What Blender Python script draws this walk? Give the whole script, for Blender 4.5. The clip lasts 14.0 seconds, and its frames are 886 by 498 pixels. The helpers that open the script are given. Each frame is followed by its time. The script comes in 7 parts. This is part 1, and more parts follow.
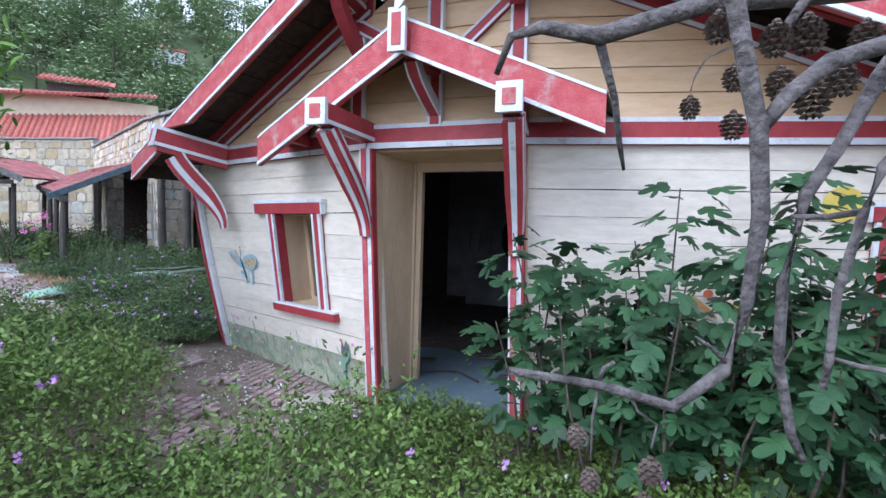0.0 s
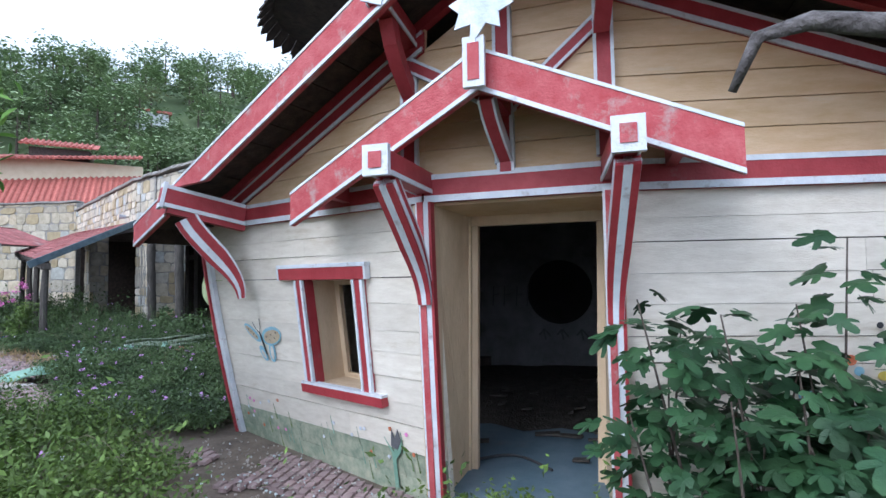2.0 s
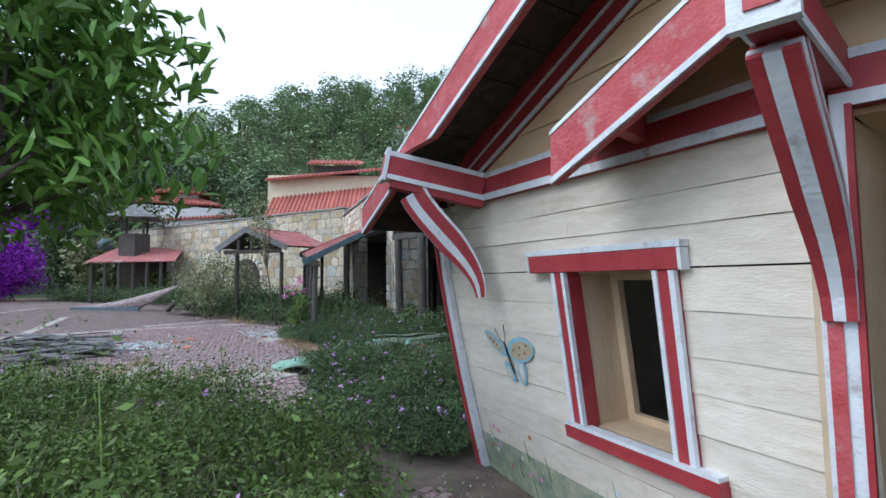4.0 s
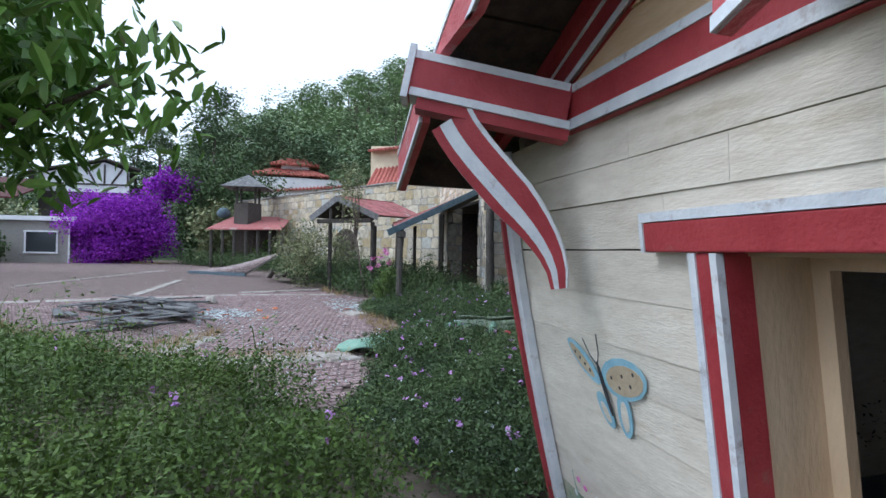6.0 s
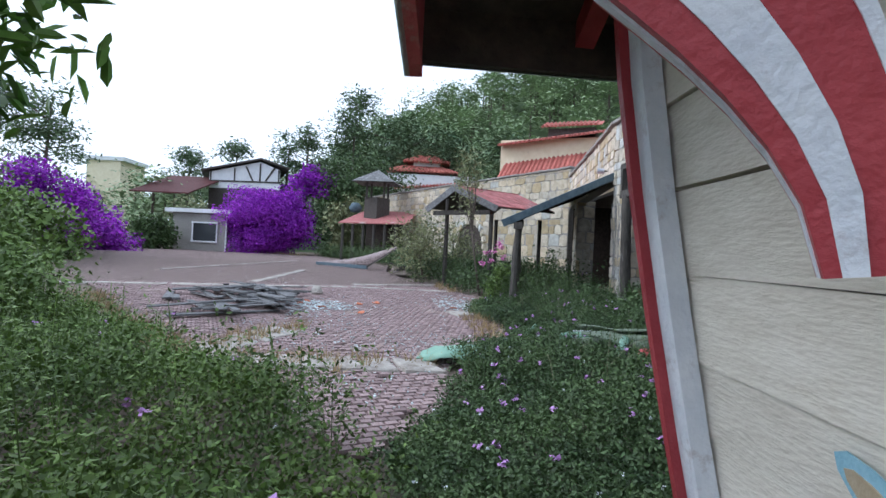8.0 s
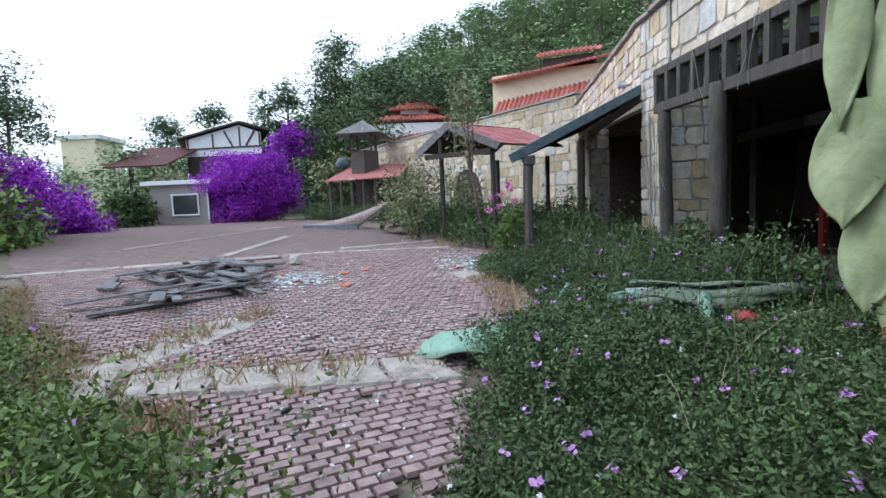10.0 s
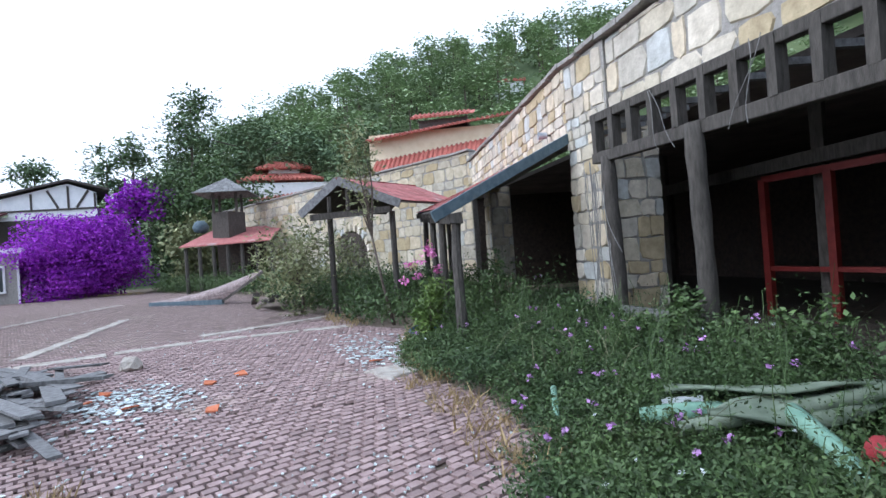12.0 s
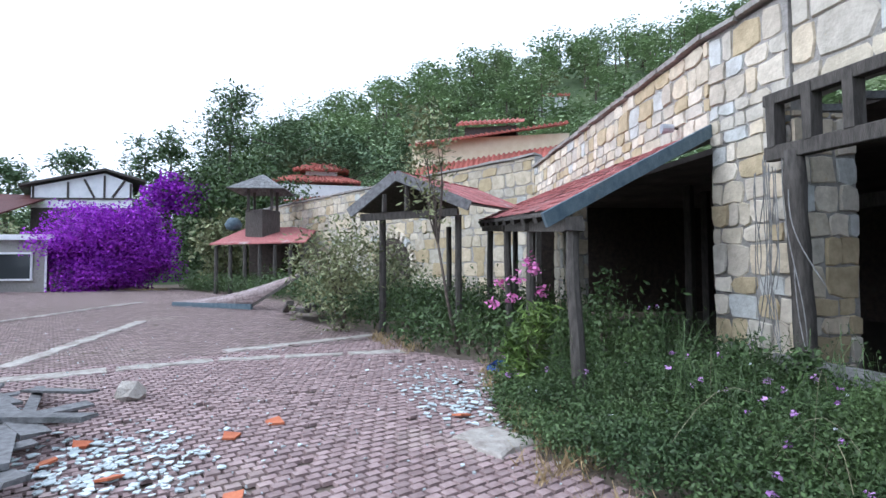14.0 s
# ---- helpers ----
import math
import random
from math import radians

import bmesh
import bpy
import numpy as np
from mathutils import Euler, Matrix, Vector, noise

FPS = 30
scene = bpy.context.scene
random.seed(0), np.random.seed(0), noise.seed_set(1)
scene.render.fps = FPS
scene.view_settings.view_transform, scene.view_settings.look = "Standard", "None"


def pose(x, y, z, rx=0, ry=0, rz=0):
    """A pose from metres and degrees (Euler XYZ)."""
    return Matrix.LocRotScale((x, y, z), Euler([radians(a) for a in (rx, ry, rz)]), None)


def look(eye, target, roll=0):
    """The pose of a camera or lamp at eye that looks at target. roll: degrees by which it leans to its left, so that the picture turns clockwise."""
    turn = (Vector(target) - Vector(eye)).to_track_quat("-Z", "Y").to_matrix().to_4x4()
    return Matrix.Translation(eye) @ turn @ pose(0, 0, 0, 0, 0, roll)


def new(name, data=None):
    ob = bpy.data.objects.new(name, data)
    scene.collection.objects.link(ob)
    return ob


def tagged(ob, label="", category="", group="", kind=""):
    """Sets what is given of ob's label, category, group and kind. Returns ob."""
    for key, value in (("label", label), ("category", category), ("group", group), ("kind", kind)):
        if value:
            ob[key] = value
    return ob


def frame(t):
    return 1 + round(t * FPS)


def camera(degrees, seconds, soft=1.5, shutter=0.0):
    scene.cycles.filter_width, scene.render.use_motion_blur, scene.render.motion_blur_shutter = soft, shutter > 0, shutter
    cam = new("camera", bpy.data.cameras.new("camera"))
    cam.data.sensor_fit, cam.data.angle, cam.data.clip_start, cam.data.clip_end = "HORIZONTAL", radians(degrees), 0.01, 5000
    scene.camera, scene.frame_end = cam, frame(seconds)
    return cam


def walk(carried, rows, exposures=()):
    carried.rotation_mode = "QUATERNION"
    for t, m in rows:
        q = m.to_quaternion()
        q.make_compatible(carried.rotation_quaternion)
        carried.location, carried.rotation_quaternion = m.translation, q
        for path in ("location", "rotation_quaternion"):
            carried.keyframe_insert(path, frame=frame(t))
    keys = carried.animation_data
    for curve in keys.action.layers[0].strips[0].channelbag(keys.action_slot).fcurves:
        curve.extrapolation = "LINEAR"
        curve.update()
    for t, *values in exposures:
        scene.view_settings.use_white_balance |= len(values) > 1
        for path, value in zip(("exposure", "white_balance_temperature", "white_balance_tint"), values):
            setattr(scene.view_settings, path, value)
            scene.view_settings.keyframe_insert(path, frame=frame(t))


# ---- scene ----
cam = camera(82.0, 14.0)
PATH = [
    (0, (2.027, 0.447, 1.496), (1.364, 2.332, 1.417), 1.4),
    (0.5, (1.756, 0.432, 1.549), (1.136, 2.334, 1.548), 3.9),
    (1, (1.493, 0.403, 1.609), (0.997, 2.339, 1.682), 3.5),
    (1.5, (1.377, 0.495, 1.62), (0.923, 2.44, 1.728), 2.6),
    (2, (1.2, 0.872, 1.608), (0.593, 2.774, 1.722), -0.9),
    (2.5, (0.978, 1.208, 1.571), (0.134, 3.017, 1.689), -1.7),
    (3, (0.59, 1.485, 1.569), (-0.4, 3.22, 1.671), -1.0),
    (3.5, (0.336, 1.768, 1.574), (-0.812, 3.402, 1.674), -1.6),
    (4, (0.171, 2.125, 1.569), (-1.201, 3.575, 1.691), -0.5),
    (4.2, (0.105, 2.216, 1.572), (-1.341, 3.592, 1.702), -0.3),
    (6.5, (-0.91, 3.595, 1.592), (-2.61, 4.648, 1.588), 0.9),
    (7, (-1.245, 3.861, 1.531), (-3.033, 4.758, 1.54), 1.0),
    (7.5, (-1.597, 4.188, 1.506), (-3.445, 4.952, 1.534), 2.6),
    (7.7, (-1.714, 4.317, 1.482), (-3.58, 5.036, 1.51), 2.8),
    (9.8, (-3.543, 5.136, 1.367), (-5.441, 5.742, 1.183), 0.2),
    (10, (-3.806, 5.18, 1.378), (-5.676, 5.863, 1.189), -2.3),
    (10.5, (-4.245, 5.223, 1.477), (-6.049, 6.068, 1.293), -6.9),
    (11, (-4.866, 5.354, 1.434), (-6.604, 6.327, 1.249), -7.1),
    (11.5, (-5.44, 5.403, 1.534), (-7.142, 6.452, 1.48), -6.4),
    (12, (-6.03, 5.477, 1.535), (-7.673, 6.617, 1.555), -4.0),
    (12.5, (-6.568, 5.585, 1.555), (-8.123, 6.841, 1.632), -3.1),
    (13, (-7.11, 5.66, 1.587), (-8.698, 6.869, 1.709), -3.3),
    (13.5, (-7.682, 5.748, 1.566), (-9.33, 6.876, 1.684), -1.3),
    (14, (-8.17, 5.819, 1.571), (-9.866, 6.876, 1.648), -0.3),
]
walk(cam, [(t, look(eye, target, roll)) for t, eye, target, roll in PATH],
     exposures=[(0, 0.86, 5550, 14), (1.5, 0.74, 5600, 12), (3.0, 0.58, 5700, 9), (4.0, 0.44, 5750, 8), (6.5, 0.44, 5800, 8), (7.7, 0.46, 5800, 9), (10.0, 0.54, 5900, 10), (12.0, 0.70, 5800, 10), (14.0, 0.72, 5750, 10)])

# ---------------------------------------------------------------- world and light
world = bpy.data.worlds.new("overcast_sky")
scene.world = world
world.use_nodes = True
wn, wl = world.node_tree.nodes, world.node_tree.links
wn.clear()
sky = wn.new("ShaderNodeTexSky")
sky.sky_type, sky.sun_disc = "NISHITA", False
sky.sun_elevation, sky.sun_rotation = radians(38), radians(-150)
sky.air_density, sky.dust_density, sky.ozone_density = 1.0, 4.0, 1.0
hue = wn.new("ShaderNodeHueSaturation")
hue.inputs["Saturation"].default_value = 0.22
mixw = wn.new("ShaderNodeMixRGB")
mixw.inputs[0].default_value = 0.6
mixw.inputs[2].default_value = (8.6, 9.5, 10.9, 1)
bgw = wn.new("ShaderNodeBackground")
bgw.inputs["Strength"].default_value = 0.13
outw = wn.new("ShaderNodeOutputWorld")
wl.new(sky.outputs[0], hue.inputs["Color"])
wl.new(hue.outputs[0], mixw.inputs[1])
wl.new(mixw.outputs[0], bgw.inputs["Color"])
wl.new(bgw.outputs[0], outw.inputs["Surface"])
sun = new("sun", bpy.data.lights.new("sun", "SUN"))
sun.data.energy, sun.data.angle, sun.data.color = 0.7, radians(25), (1.0, 0.98, 0.95)
sun.matrix_world = look((-6, -14, 16), (0, 4, 0))


# ---------------------------------------------------------------- materials
def mat(name, c1, c2, scale=6.0, rough=0.8, bump=0.2, fine=40.0, c3=None, stain=0.5, metal=0.0, vary=0.0, island=0.0, stretch=(1, 1, 1), sub=0.0, spec=0.4, stain_scale=1.3, hues=""):
    m = bpy.data.materials.new(name)
    m.use_nodes = True
    n, l = m.node_tree.nodes, m.node_tree.links
    b = n["Principled BSDF"]
    geo = n.new("ShaderNodeNewGeometry")
    vm = n.new("ShaderNodeVectorMath")
    vm.operation = "MULTIPLY"
    vm.inputs[1].default_value = stretch
    l.new(geo.outputs["Position"], vm.inputs[0])
    tex = n.new("ShaderNodeTexNoise")
    tex.inputs["Scale"].default_value, tex.inputs["Detail"].default_value, tex.inputs["Roughness"].default_value = scale, 5.0, 0.65
    l.new(vm.outputs[0], tex.inputs["Vector"])
    ramp = n.new("ShaderNodeValToRGB")
    ramp.color_ramp.elements[0].position, ramp.color_ramp.elements[1].position = 0.33, 0.67
    ramp.color_ramp.elements[0].color, ramp.color_ramp.elements[1].color = (*c1, 1), (*c2, 1)
    l.new(tex.outputs["Fac"], ramp.inputs[0])
    col = ramp.outputs[0]
    if c3:
        t2 = n.new("ShaderNodeTexNoise")
        t2.inputs["Scale"].default_value, t2.inputs["Detail"].default_value, t2.inputs["Roughness"].default_value = stain_scale, 8.0, 0.7
        l.new(vm.outputs[0], t2.inputs["Vector"])
        r2 = n.new("ShaderNodeValToRGB")
        r2.color_ramp.elements[0].position, r2.color_ramp.elements[1].position = 0.72 - 0.3 * stain, 0.86 - 0.25 * stain
        l.new(t2.outputs["Fac"], r2.inputs[0])
        mx = n.new("ShaderNodeMixRGB")
        mx.inputs[2].default_value = (*c3, 1)
        l.new(r2.outputs[0], mx.inputs[0])
        l.new(col, mx.inputs[1])
        col = mx.outputs[0]
    if vary or island:
        rnd = n.new("ShaderNodeObjectInfo").outputs["Random"] if vary else geo.outputs["Random Per Island"]
        mr = n.new("ShaderNodeMapRange")
        mr.inputs["To Min"].default_value, mr.inputs["To Max"].default_value = 1 - (vary or island), 1 + (vary or island)
        l.new(rnd, mr.inputs["Value"])
        hs = n.new("ShaderNodeHueSaturation")
        l.new(mr.outputs[0], hs.inputs["Value"])
        l.new(col, hs.inputs["Color"])
        col = hs.outputs[0]
    if hues:
        rnd = n.new("ShaderNodeObjectInfo").outputs["Random"] if hues == "object" else geo.outputs["Random Per Island"]
        hr = n.new("ShaderNodeValToRGB")
        hr.color_ramp.interpolation = "CONSTANT"
        els = hr.color_ramp.elements
        stops = [(0.0, (0.90, 0.78, 0.56)), (0.16, (1.0, 0.94, 0.82)), (0.36, (0.86, 0.84, 0.80)), (0.52, (1.05, 1.0, 0.92)), (0.70, (0.97, 0.88, 0.74)), (0.82, (0.78, 0.84, 0.90)), (0.90, (0.72, 0.68, 0.62))]
        els[0].position, els[0].color = stops[0][0], (*stops[0][1], 1)
        els[1].position, els[1].color = stops[1][0], (*stops[1][1], 1)
        for p_, c_ in stops[2:]:
            e_ = els.new(p_)
            e_.color = (*c_, 1)
        l.new(rnd, hr.inputs[0])
        mm = n.new("ShaderNodeMixRGB")
        mm.blend_type = "MULTIPLY"
        mm.inputs[0].default_value = 1.0
        l.new(col, mm.inputs[1])
        l.new(hr.outputs[0], mm.inputs[2])
        col = mm.outputs[0]
    l.new(col, b.inputs["Base Color"])
    b.inputs["Roughness"].default_value, b.inputs["Metallic"].default_value = rough, metal
    b.inputs["Specular IOR Level"].default_value = spec
    if sub:
        b.inputs["Transmission Weight"].default_value = 0.0
        b.inputs["Subsurface Weight"].default_value = sub
        b.inputs["Subsurface Radius"].default_value = (0.02, 0.03, 0.01)
    if bump:
        t3 = n.new("ShaderNodeTexNoise")
        t3.inputs["Scale"].default_value, t3.inputs["Detail"].default_value = fine, 6.0
        l.new(vm.outputs[0], t3.inputs["Vector"])
        bp = n.new("ShaderNodeBump")
        bp.inputs["Strength"].default_value, bp.inputs["Distance"].default_value = bump, 0.02
        l.new(t3.outputs["Fac"], bp.inputs["Height"])
        l.new(bp.outputs[0], b.inputs["Normal"])
    return m


CREAM = mat("cream_paint", (0.66, 0.60, 0.51), (0.79, 0.735, 0.645), 5, 0.5, 0.3, 30, (0.50, 0.42, 0.30), 0.42, vary=0.07, stretch=(1, 1, 4))
OCHRE = mat("ochre_paint", (0.62, 0.42, 0.23), (0.74, 0.55, 0.36), 3, 0.6, 0.25, 30, (0.70, 0.60, 0.45), 0.4, vary=0.06, stretch=(1, 1, 4))
REVEAL = mat("pale_wood_paint", (0.55, 0.42, 0.28), (0.66, 0.52, 0.36), 6, 0.6, 0.3, 40, (0.38, 0.28, 0.18), 0.35, stretch=(1, 1, 0.4))
TAN = mat("tan_paint", (0.42, 0.33, 0.22), (0.54, 0.45, 0.33), 14, 0.6, 0.2, 60, (0.30, 0.42, 0.46), 0.3)
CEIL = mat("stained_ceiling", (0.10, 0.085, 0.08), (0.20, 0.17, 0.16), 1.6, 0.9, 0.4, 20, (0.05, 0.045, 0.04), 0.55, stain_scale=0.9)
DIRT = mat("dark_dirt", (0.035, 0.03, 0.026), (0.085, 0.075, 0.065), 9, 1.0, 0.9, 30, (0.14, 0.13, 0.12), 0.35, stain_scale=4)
MURAL = mat("mural_green_paint", (0.22, 0.29, 0.21), (0.50, 0.50, 0.38), 9, 0.7, 0.3, 40, (0.13, 0.20, 0.14), 0.6, vary=0.1)
RED = mat("red_paint", (0.32, 0.032, 0.042), (0.41, 0.055, 0.065), 6, 0.5, 0.25, 60, (0.30, 0.13, 0.12), 0.4, stain_scale=5)
RED_WORN = mat("worn_red_paint", (0.42, 0.05, 0.06), (0.53, 0.12, 0.13), 9, 0.6, 0.4, 60, (0.44, 0.36, 0.34), 0.55, stain_scale=5)
WHITE = mat("white_trim_paint", (0.62, 0.66, 0.72), (0.76, 0.79, 0.83), 8, 0.5, 0.3, 50, (0.36, 0.31, 0.31), 0.5, stain_scale=9)
# soffit wood; also paints shade onto the insides of dark rooms
SOFFIT_AND_SHADE = mat("dark_soffit_wood_and_shade", (0.03, 0.025, 0.022), (0.075, 0.055, 0.045), 9, 0.9, 0.5, 50, (0.11, 0.10, 0.09), 0.3)
DARKWOOD = mat("weathered_dark_wood", (0.045, 0.040, 0.036), (0.10, 0.09, 0.08), 12, 0.9, 0.6, 60, (0.15, 0.14, 0.13), 0.35, stretch=(2, 2, 0.4))
GREYWOOD = mat("grey_weathered_wood", (0.11, 0.11, 0.112), (0.23, 0.23, 0.235), 14, 0.9, 0.6, 60, (0.06, 0.07, 0.06), 0.4, vary=0.15)
BLUEWOOD = mat("faded_blue_wood", (0.07, 0.11, 0.14), (0.14, 0.19, 0.22), 8, 0.8, 0.5, 50, (0.20, 0.19, 0.17), 0.35)
DEADWOOD = mat("dead_branch_bark", (0.06, 0.052, 0.05), (0.19, 0.172, 0.17), 22, 0.95, 1.0, 50, (0.34, 0.32, 0.31), 0.35, stain_scale=6)
CONE = mat("pine_cone_scale", (0.07, 0.05, 0.04), (0.17, 0.13, 0.11), 30, 0.9, 0.4, 80)
STONE = mat("limestone", (0.46, 0.43, 0.38), (0.70, 0.67, 0.61), 5, 0.9, 0.6, 25, (0.50, 0.36, 0.17), 0.30, vary=0.16, stain_scale=2.2, hues="object")
STONE_FAR = mat("limestone_far", (0.40, 0.37, 0.31), (0.60, 0.57, 0.50), 5, 0.9, 0.6, 25, (0.25, 0.23, 0.20), 0.4, island=0.16, hues="island")
MORTAR = mat("grey_mortar", (0.25, 0.24, 0.22), (0.37, 0.35, 0.33), 14, 0.95, 0.7, 50, (0.16, 0.15, 0.13), 0.4)
# dirty plaster grey, lowered further to carry the unlit room's shade
PLASTER = mat("shade_dimmed_plaster", (0.17, 0.17, 0.175), (0.27, 0.27, 0.275), 3, 0.9, 0.3, 30, (0.12, 0.11, 0.11), 0.5)
YELLOW = mat("yellow_render", (0.70, 0.61, 0.42), (0.80, 0.72, 0.54), 2, 0.9, 0.2, 30, (0.45, 0.38, 0.26), 0.3)
WHITEWALL = mat("white_render", (0.68, 0.70, 0.72), (0.80, 0.81, 0.82), 2, 0.9, 0.2, 30, (0.45, 0.45, 0.44), 0.3)
TERRACOTTA = mat("terracotta_tile", (0.38, 0.105, 0.085), (0.54, 0.19, 0.15), 5, 0.8, 0.4, 30, (0.20, 0.12, 0.10), 0.35, island=0.18)
SHINGLE = mat("faded_red_shingle", (0.30, 0.09, 0.09), (0.46, 0.18, 0.17), 8, 0.85, 0.5, 40, (0.42, 0.38, 0.37), 0.5, island=0.22)
GREYSHINGLE = mat("grey_wood_shingle", (0.13, 0.13, 0.13), (0.26, 0.26, 0.26), 8, 0.9, 0.5, 40, (0.07, 0.06, 0.06), 0.4, island=0.2)
PAVER = mat("red_paver", (0.265, 0.187, 0.182), (0.40, 0.30, 0.292), 9, 0.9, 0.6, 60, (0.44, 0.36, 0.315), 0.5, island=0.22, stain_scale=0.7)
PAVER_ONE = mat("red_paver_near", (0.265, 0.187, 0.182), (0.40, 0.30, 0.292), 9, 0.9, 0.6, 60, (0.44, 0.36, 0.315), 0.5, vary=0.22, stain_scale=0.7)
EARTH = mat("dry_earth", (0.12, 0.095, 0.075), (0.22, 0.175, 0.14), 5, 1.0, 0.8, 25, (0.08, 0.085, 0.045), 0.45)
CONCRETE = mat("worn_concrete", (0.30, 0.265, 0.235), (0.50, 0.465, 0.42), 6, 0.95, 0.9, 30, (0.17, 0.14, 0.11), 0.6, stain_scale=2.5)
FLOORBLUE = mat("blue_grey_floor_paint", (0.10, 0.16, 0.21), (0.17, 0.235, 0.29), 3, 0.5, 0.2, 30, (0.20, 0.18, 0.16), 0.45)
BLACK = mat("black_opening_shade", (0.012, 0.012, 0.013), (0.02, 0.02, 0.022), 5, 0.9, 0.1)
LEAF = mat("weed_leaf", (0.058, 0.106, 0.020), (0.152, 0.234, 0.050), 1.2, 0.6, 0, c3=(0.19, 0.20, 0.07), stain=0.3, island=0.45, stain_scale=0.8)
CREEPER = mat("creeper_leaf", (0.034, 0.067, 0.022), (0.092, 0.145, 0.048), 1.2, 0.6, 0, c3=(0.13, 0.15, 0.06), stain=0.3, island=0.45, stain_scale=0.8)
STRAW = mat("pale_dry_stem", (0.16, 0.15, 0.09), (0.28, 0.26, 0.17), 6, 0.9, 0, island=0.3)
FIGLEAF = mat("fig_leaf", (0.018, 0.058, 0.024), (0.046, 0.110, 0.042), 4, 0.5, 0.2, 60, island=0.3)
CITRUS = mat("citrus_leaf", (0.075, 0.175, 0.03), (0.21, 0.37, 0.075), 3, 0.4, 0, island=0.4)
# foliage colour raised so the leaves carry the hill's distance haze
HAZED_PINE = mat("hazed_pine_foliage", (0.21, 0.29, 0.155), (0.34, 0.43, 0.24), 0.12, 0.8, 0, c3=(0.40, 0.45, 0.30), stain=0.4, island=0.18, stain_scale=0.06)
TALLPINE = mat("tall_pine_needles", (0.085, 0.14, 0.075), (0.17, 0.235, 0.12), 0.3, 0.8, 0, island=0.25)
HILL = mat("hill_undergrowth", (0.075, 0.115, 0.055), (0.13, 0.17, 0.08), 0.2, 1.0, 0, c3=(0.2, 0.17, 0.12), stain=0.25)
OLIVE = mat("pale_shrub_leaf", (0.13, 0.155, 0.07), (0.28, 0.29, 0.15), 1.5, 0.7, 0, island=0.35)
BOUGAIN = mat("bougainvillea_bract", (0.24, 0.020, 0.40), (0.42, 0.045, 0.62), 0.8, 0.7, 0, c3=(0.16, 0.02, 0.26), stain=0.3, island=0.35)
PINKFL = mat("pink_petal", (0.62, 0.14, 0.42), (0.78, 0.30, 0.58), 6, 0.6, 0, island=0.2)
LILAC = mat("lilac_petal", (0.42, 0.19, 0.52), (0.62, 0.36, 0.68), 6, 0.6, 0, island=0.25)
DRYGRASS = mat("dry_grass", (0.28, 0.20, 0.10), (0.42, 0.32, 0.18), 6, 0.9, 0, island=0.3)
BARK = mat("tree_bark", (0.07, 0.055, 0.045), (0.15, 0.12, 0.10), 14, 0.95, 0.8, 50)
METAL = mat("brushed_metal_sheet", (0.34, 0.38, 0.43), (0.52, 0.56, 0.62), 9, 0.45, 0.2, 60, (0.30, 0.30, 0.31), 0.35, metal=0.35)
TEAL = mat("mint_painted_fibreglass", (0.17, 0.33, 0.25), (0.28, 0.45, 0.35), 6, 0.6, 0.3, 30, (0.55, 0.58, 0.54), 0.4)
LEAFFIG = mat("pale_green_painted_leaf", (0.20, 0.25, 0.115), (0.31, 0.35, 0.19), 4, 0.6, 0.6, 14, (0.33, 0.38, 0.38), 0.5)
DEBRIS = mat("pale_broken_plaster", (0.42, 0.50, 0.52), (0.66, 0.70, 0.70), 9, 0.7, 0.3, 60, island=0.25)
BRICKBIT = mat("orange_tile_shard", (0.48, 0.13, 0.06), (0.58, 0.20, 0.10), 8, 0.8, 0.3, 60, island=0.2)
SKYBLUE = mat("sky_blue_paint", (0.20, 0.42, 0.55), (0.34, 0.56, 0.66), 12, 0.6, 0.2, 60)
YELPAINT = mat("yellow_paint", (0.62, 0.48, 0.08), (0.70, 0.56, 0.14), 8, 0.6, 0.2, 60)
ORANGEPAINT = mat("orange_paint", (0.50, 0.26, 0.10), (0.58, 0.34, 0.16), 12, 0.6, 0.2, 60)
INK = mat("dark_paint_strokes", (0.03, 0.03, 0.035), (0.06, 0.06, 0.065), 12, 0.7, 0.1)
GREYPAINT = mat("grey_paint_strokes", (0.10, 0.10, 0.11), (0.14, 0.14, 0.15), 12, 0.7, 0.1)
BLUEPLASTIC = mat("blue_plastic", (0.02, 0.10, 0.50), (0.04, 0.15, 0.60), 12, 0.4, 0.1)
CABLE = mat("grey_cable", (0.14, 0.135, 0.13), (0.30, 0.295, 0.29), 12, 0.6, 0.1)
MAROON = mat("maroon_awning", (0.065, 0.014, 0.014), (0.10, 0.024, 0.024), 3, 0.7, 0.2)
# red darkened in the colour itself for the gallery's deep shadow
REDFRAME = mat("shaded_red_door_paint", (0.11, 0.010, 0.009), (0.16, 0.018, 0.015), 8, 0.5, 0.2, 50, (0.10, 0.04, 0.03), 0.3)
FALLEN = mat("bleached_shingle", (0.22, 0.165, 0.16), (0.38, 0.32, 0.315), 8, 0.9, 0.5, 40, (0.20, 0.10, 0.10), 0.4, island=0.25)
glass = bpy.data.materials.new("window_glass")
glass.use_nodes = True
gb = glass.node_tree.nodes["Principled BSDF"]
gb.inputs["Base Color"].default_value, gb.inputs["Roughness"].default_value = (0.05, 0.055, 0.06, 1), 0.15


# ---------------------------------------------------------------- mesh helpers
def V3(*a):
    return Vector(a)


def gz(x, y):
    """Height of the ground, which rises gently towards the yard."""
    return -0.10 + 0.02 * min(28.0, max(0.0, -x))


def gz_np(x, y):
    return -0.10 + 0.02 * np.clip(-x, 0, 28)


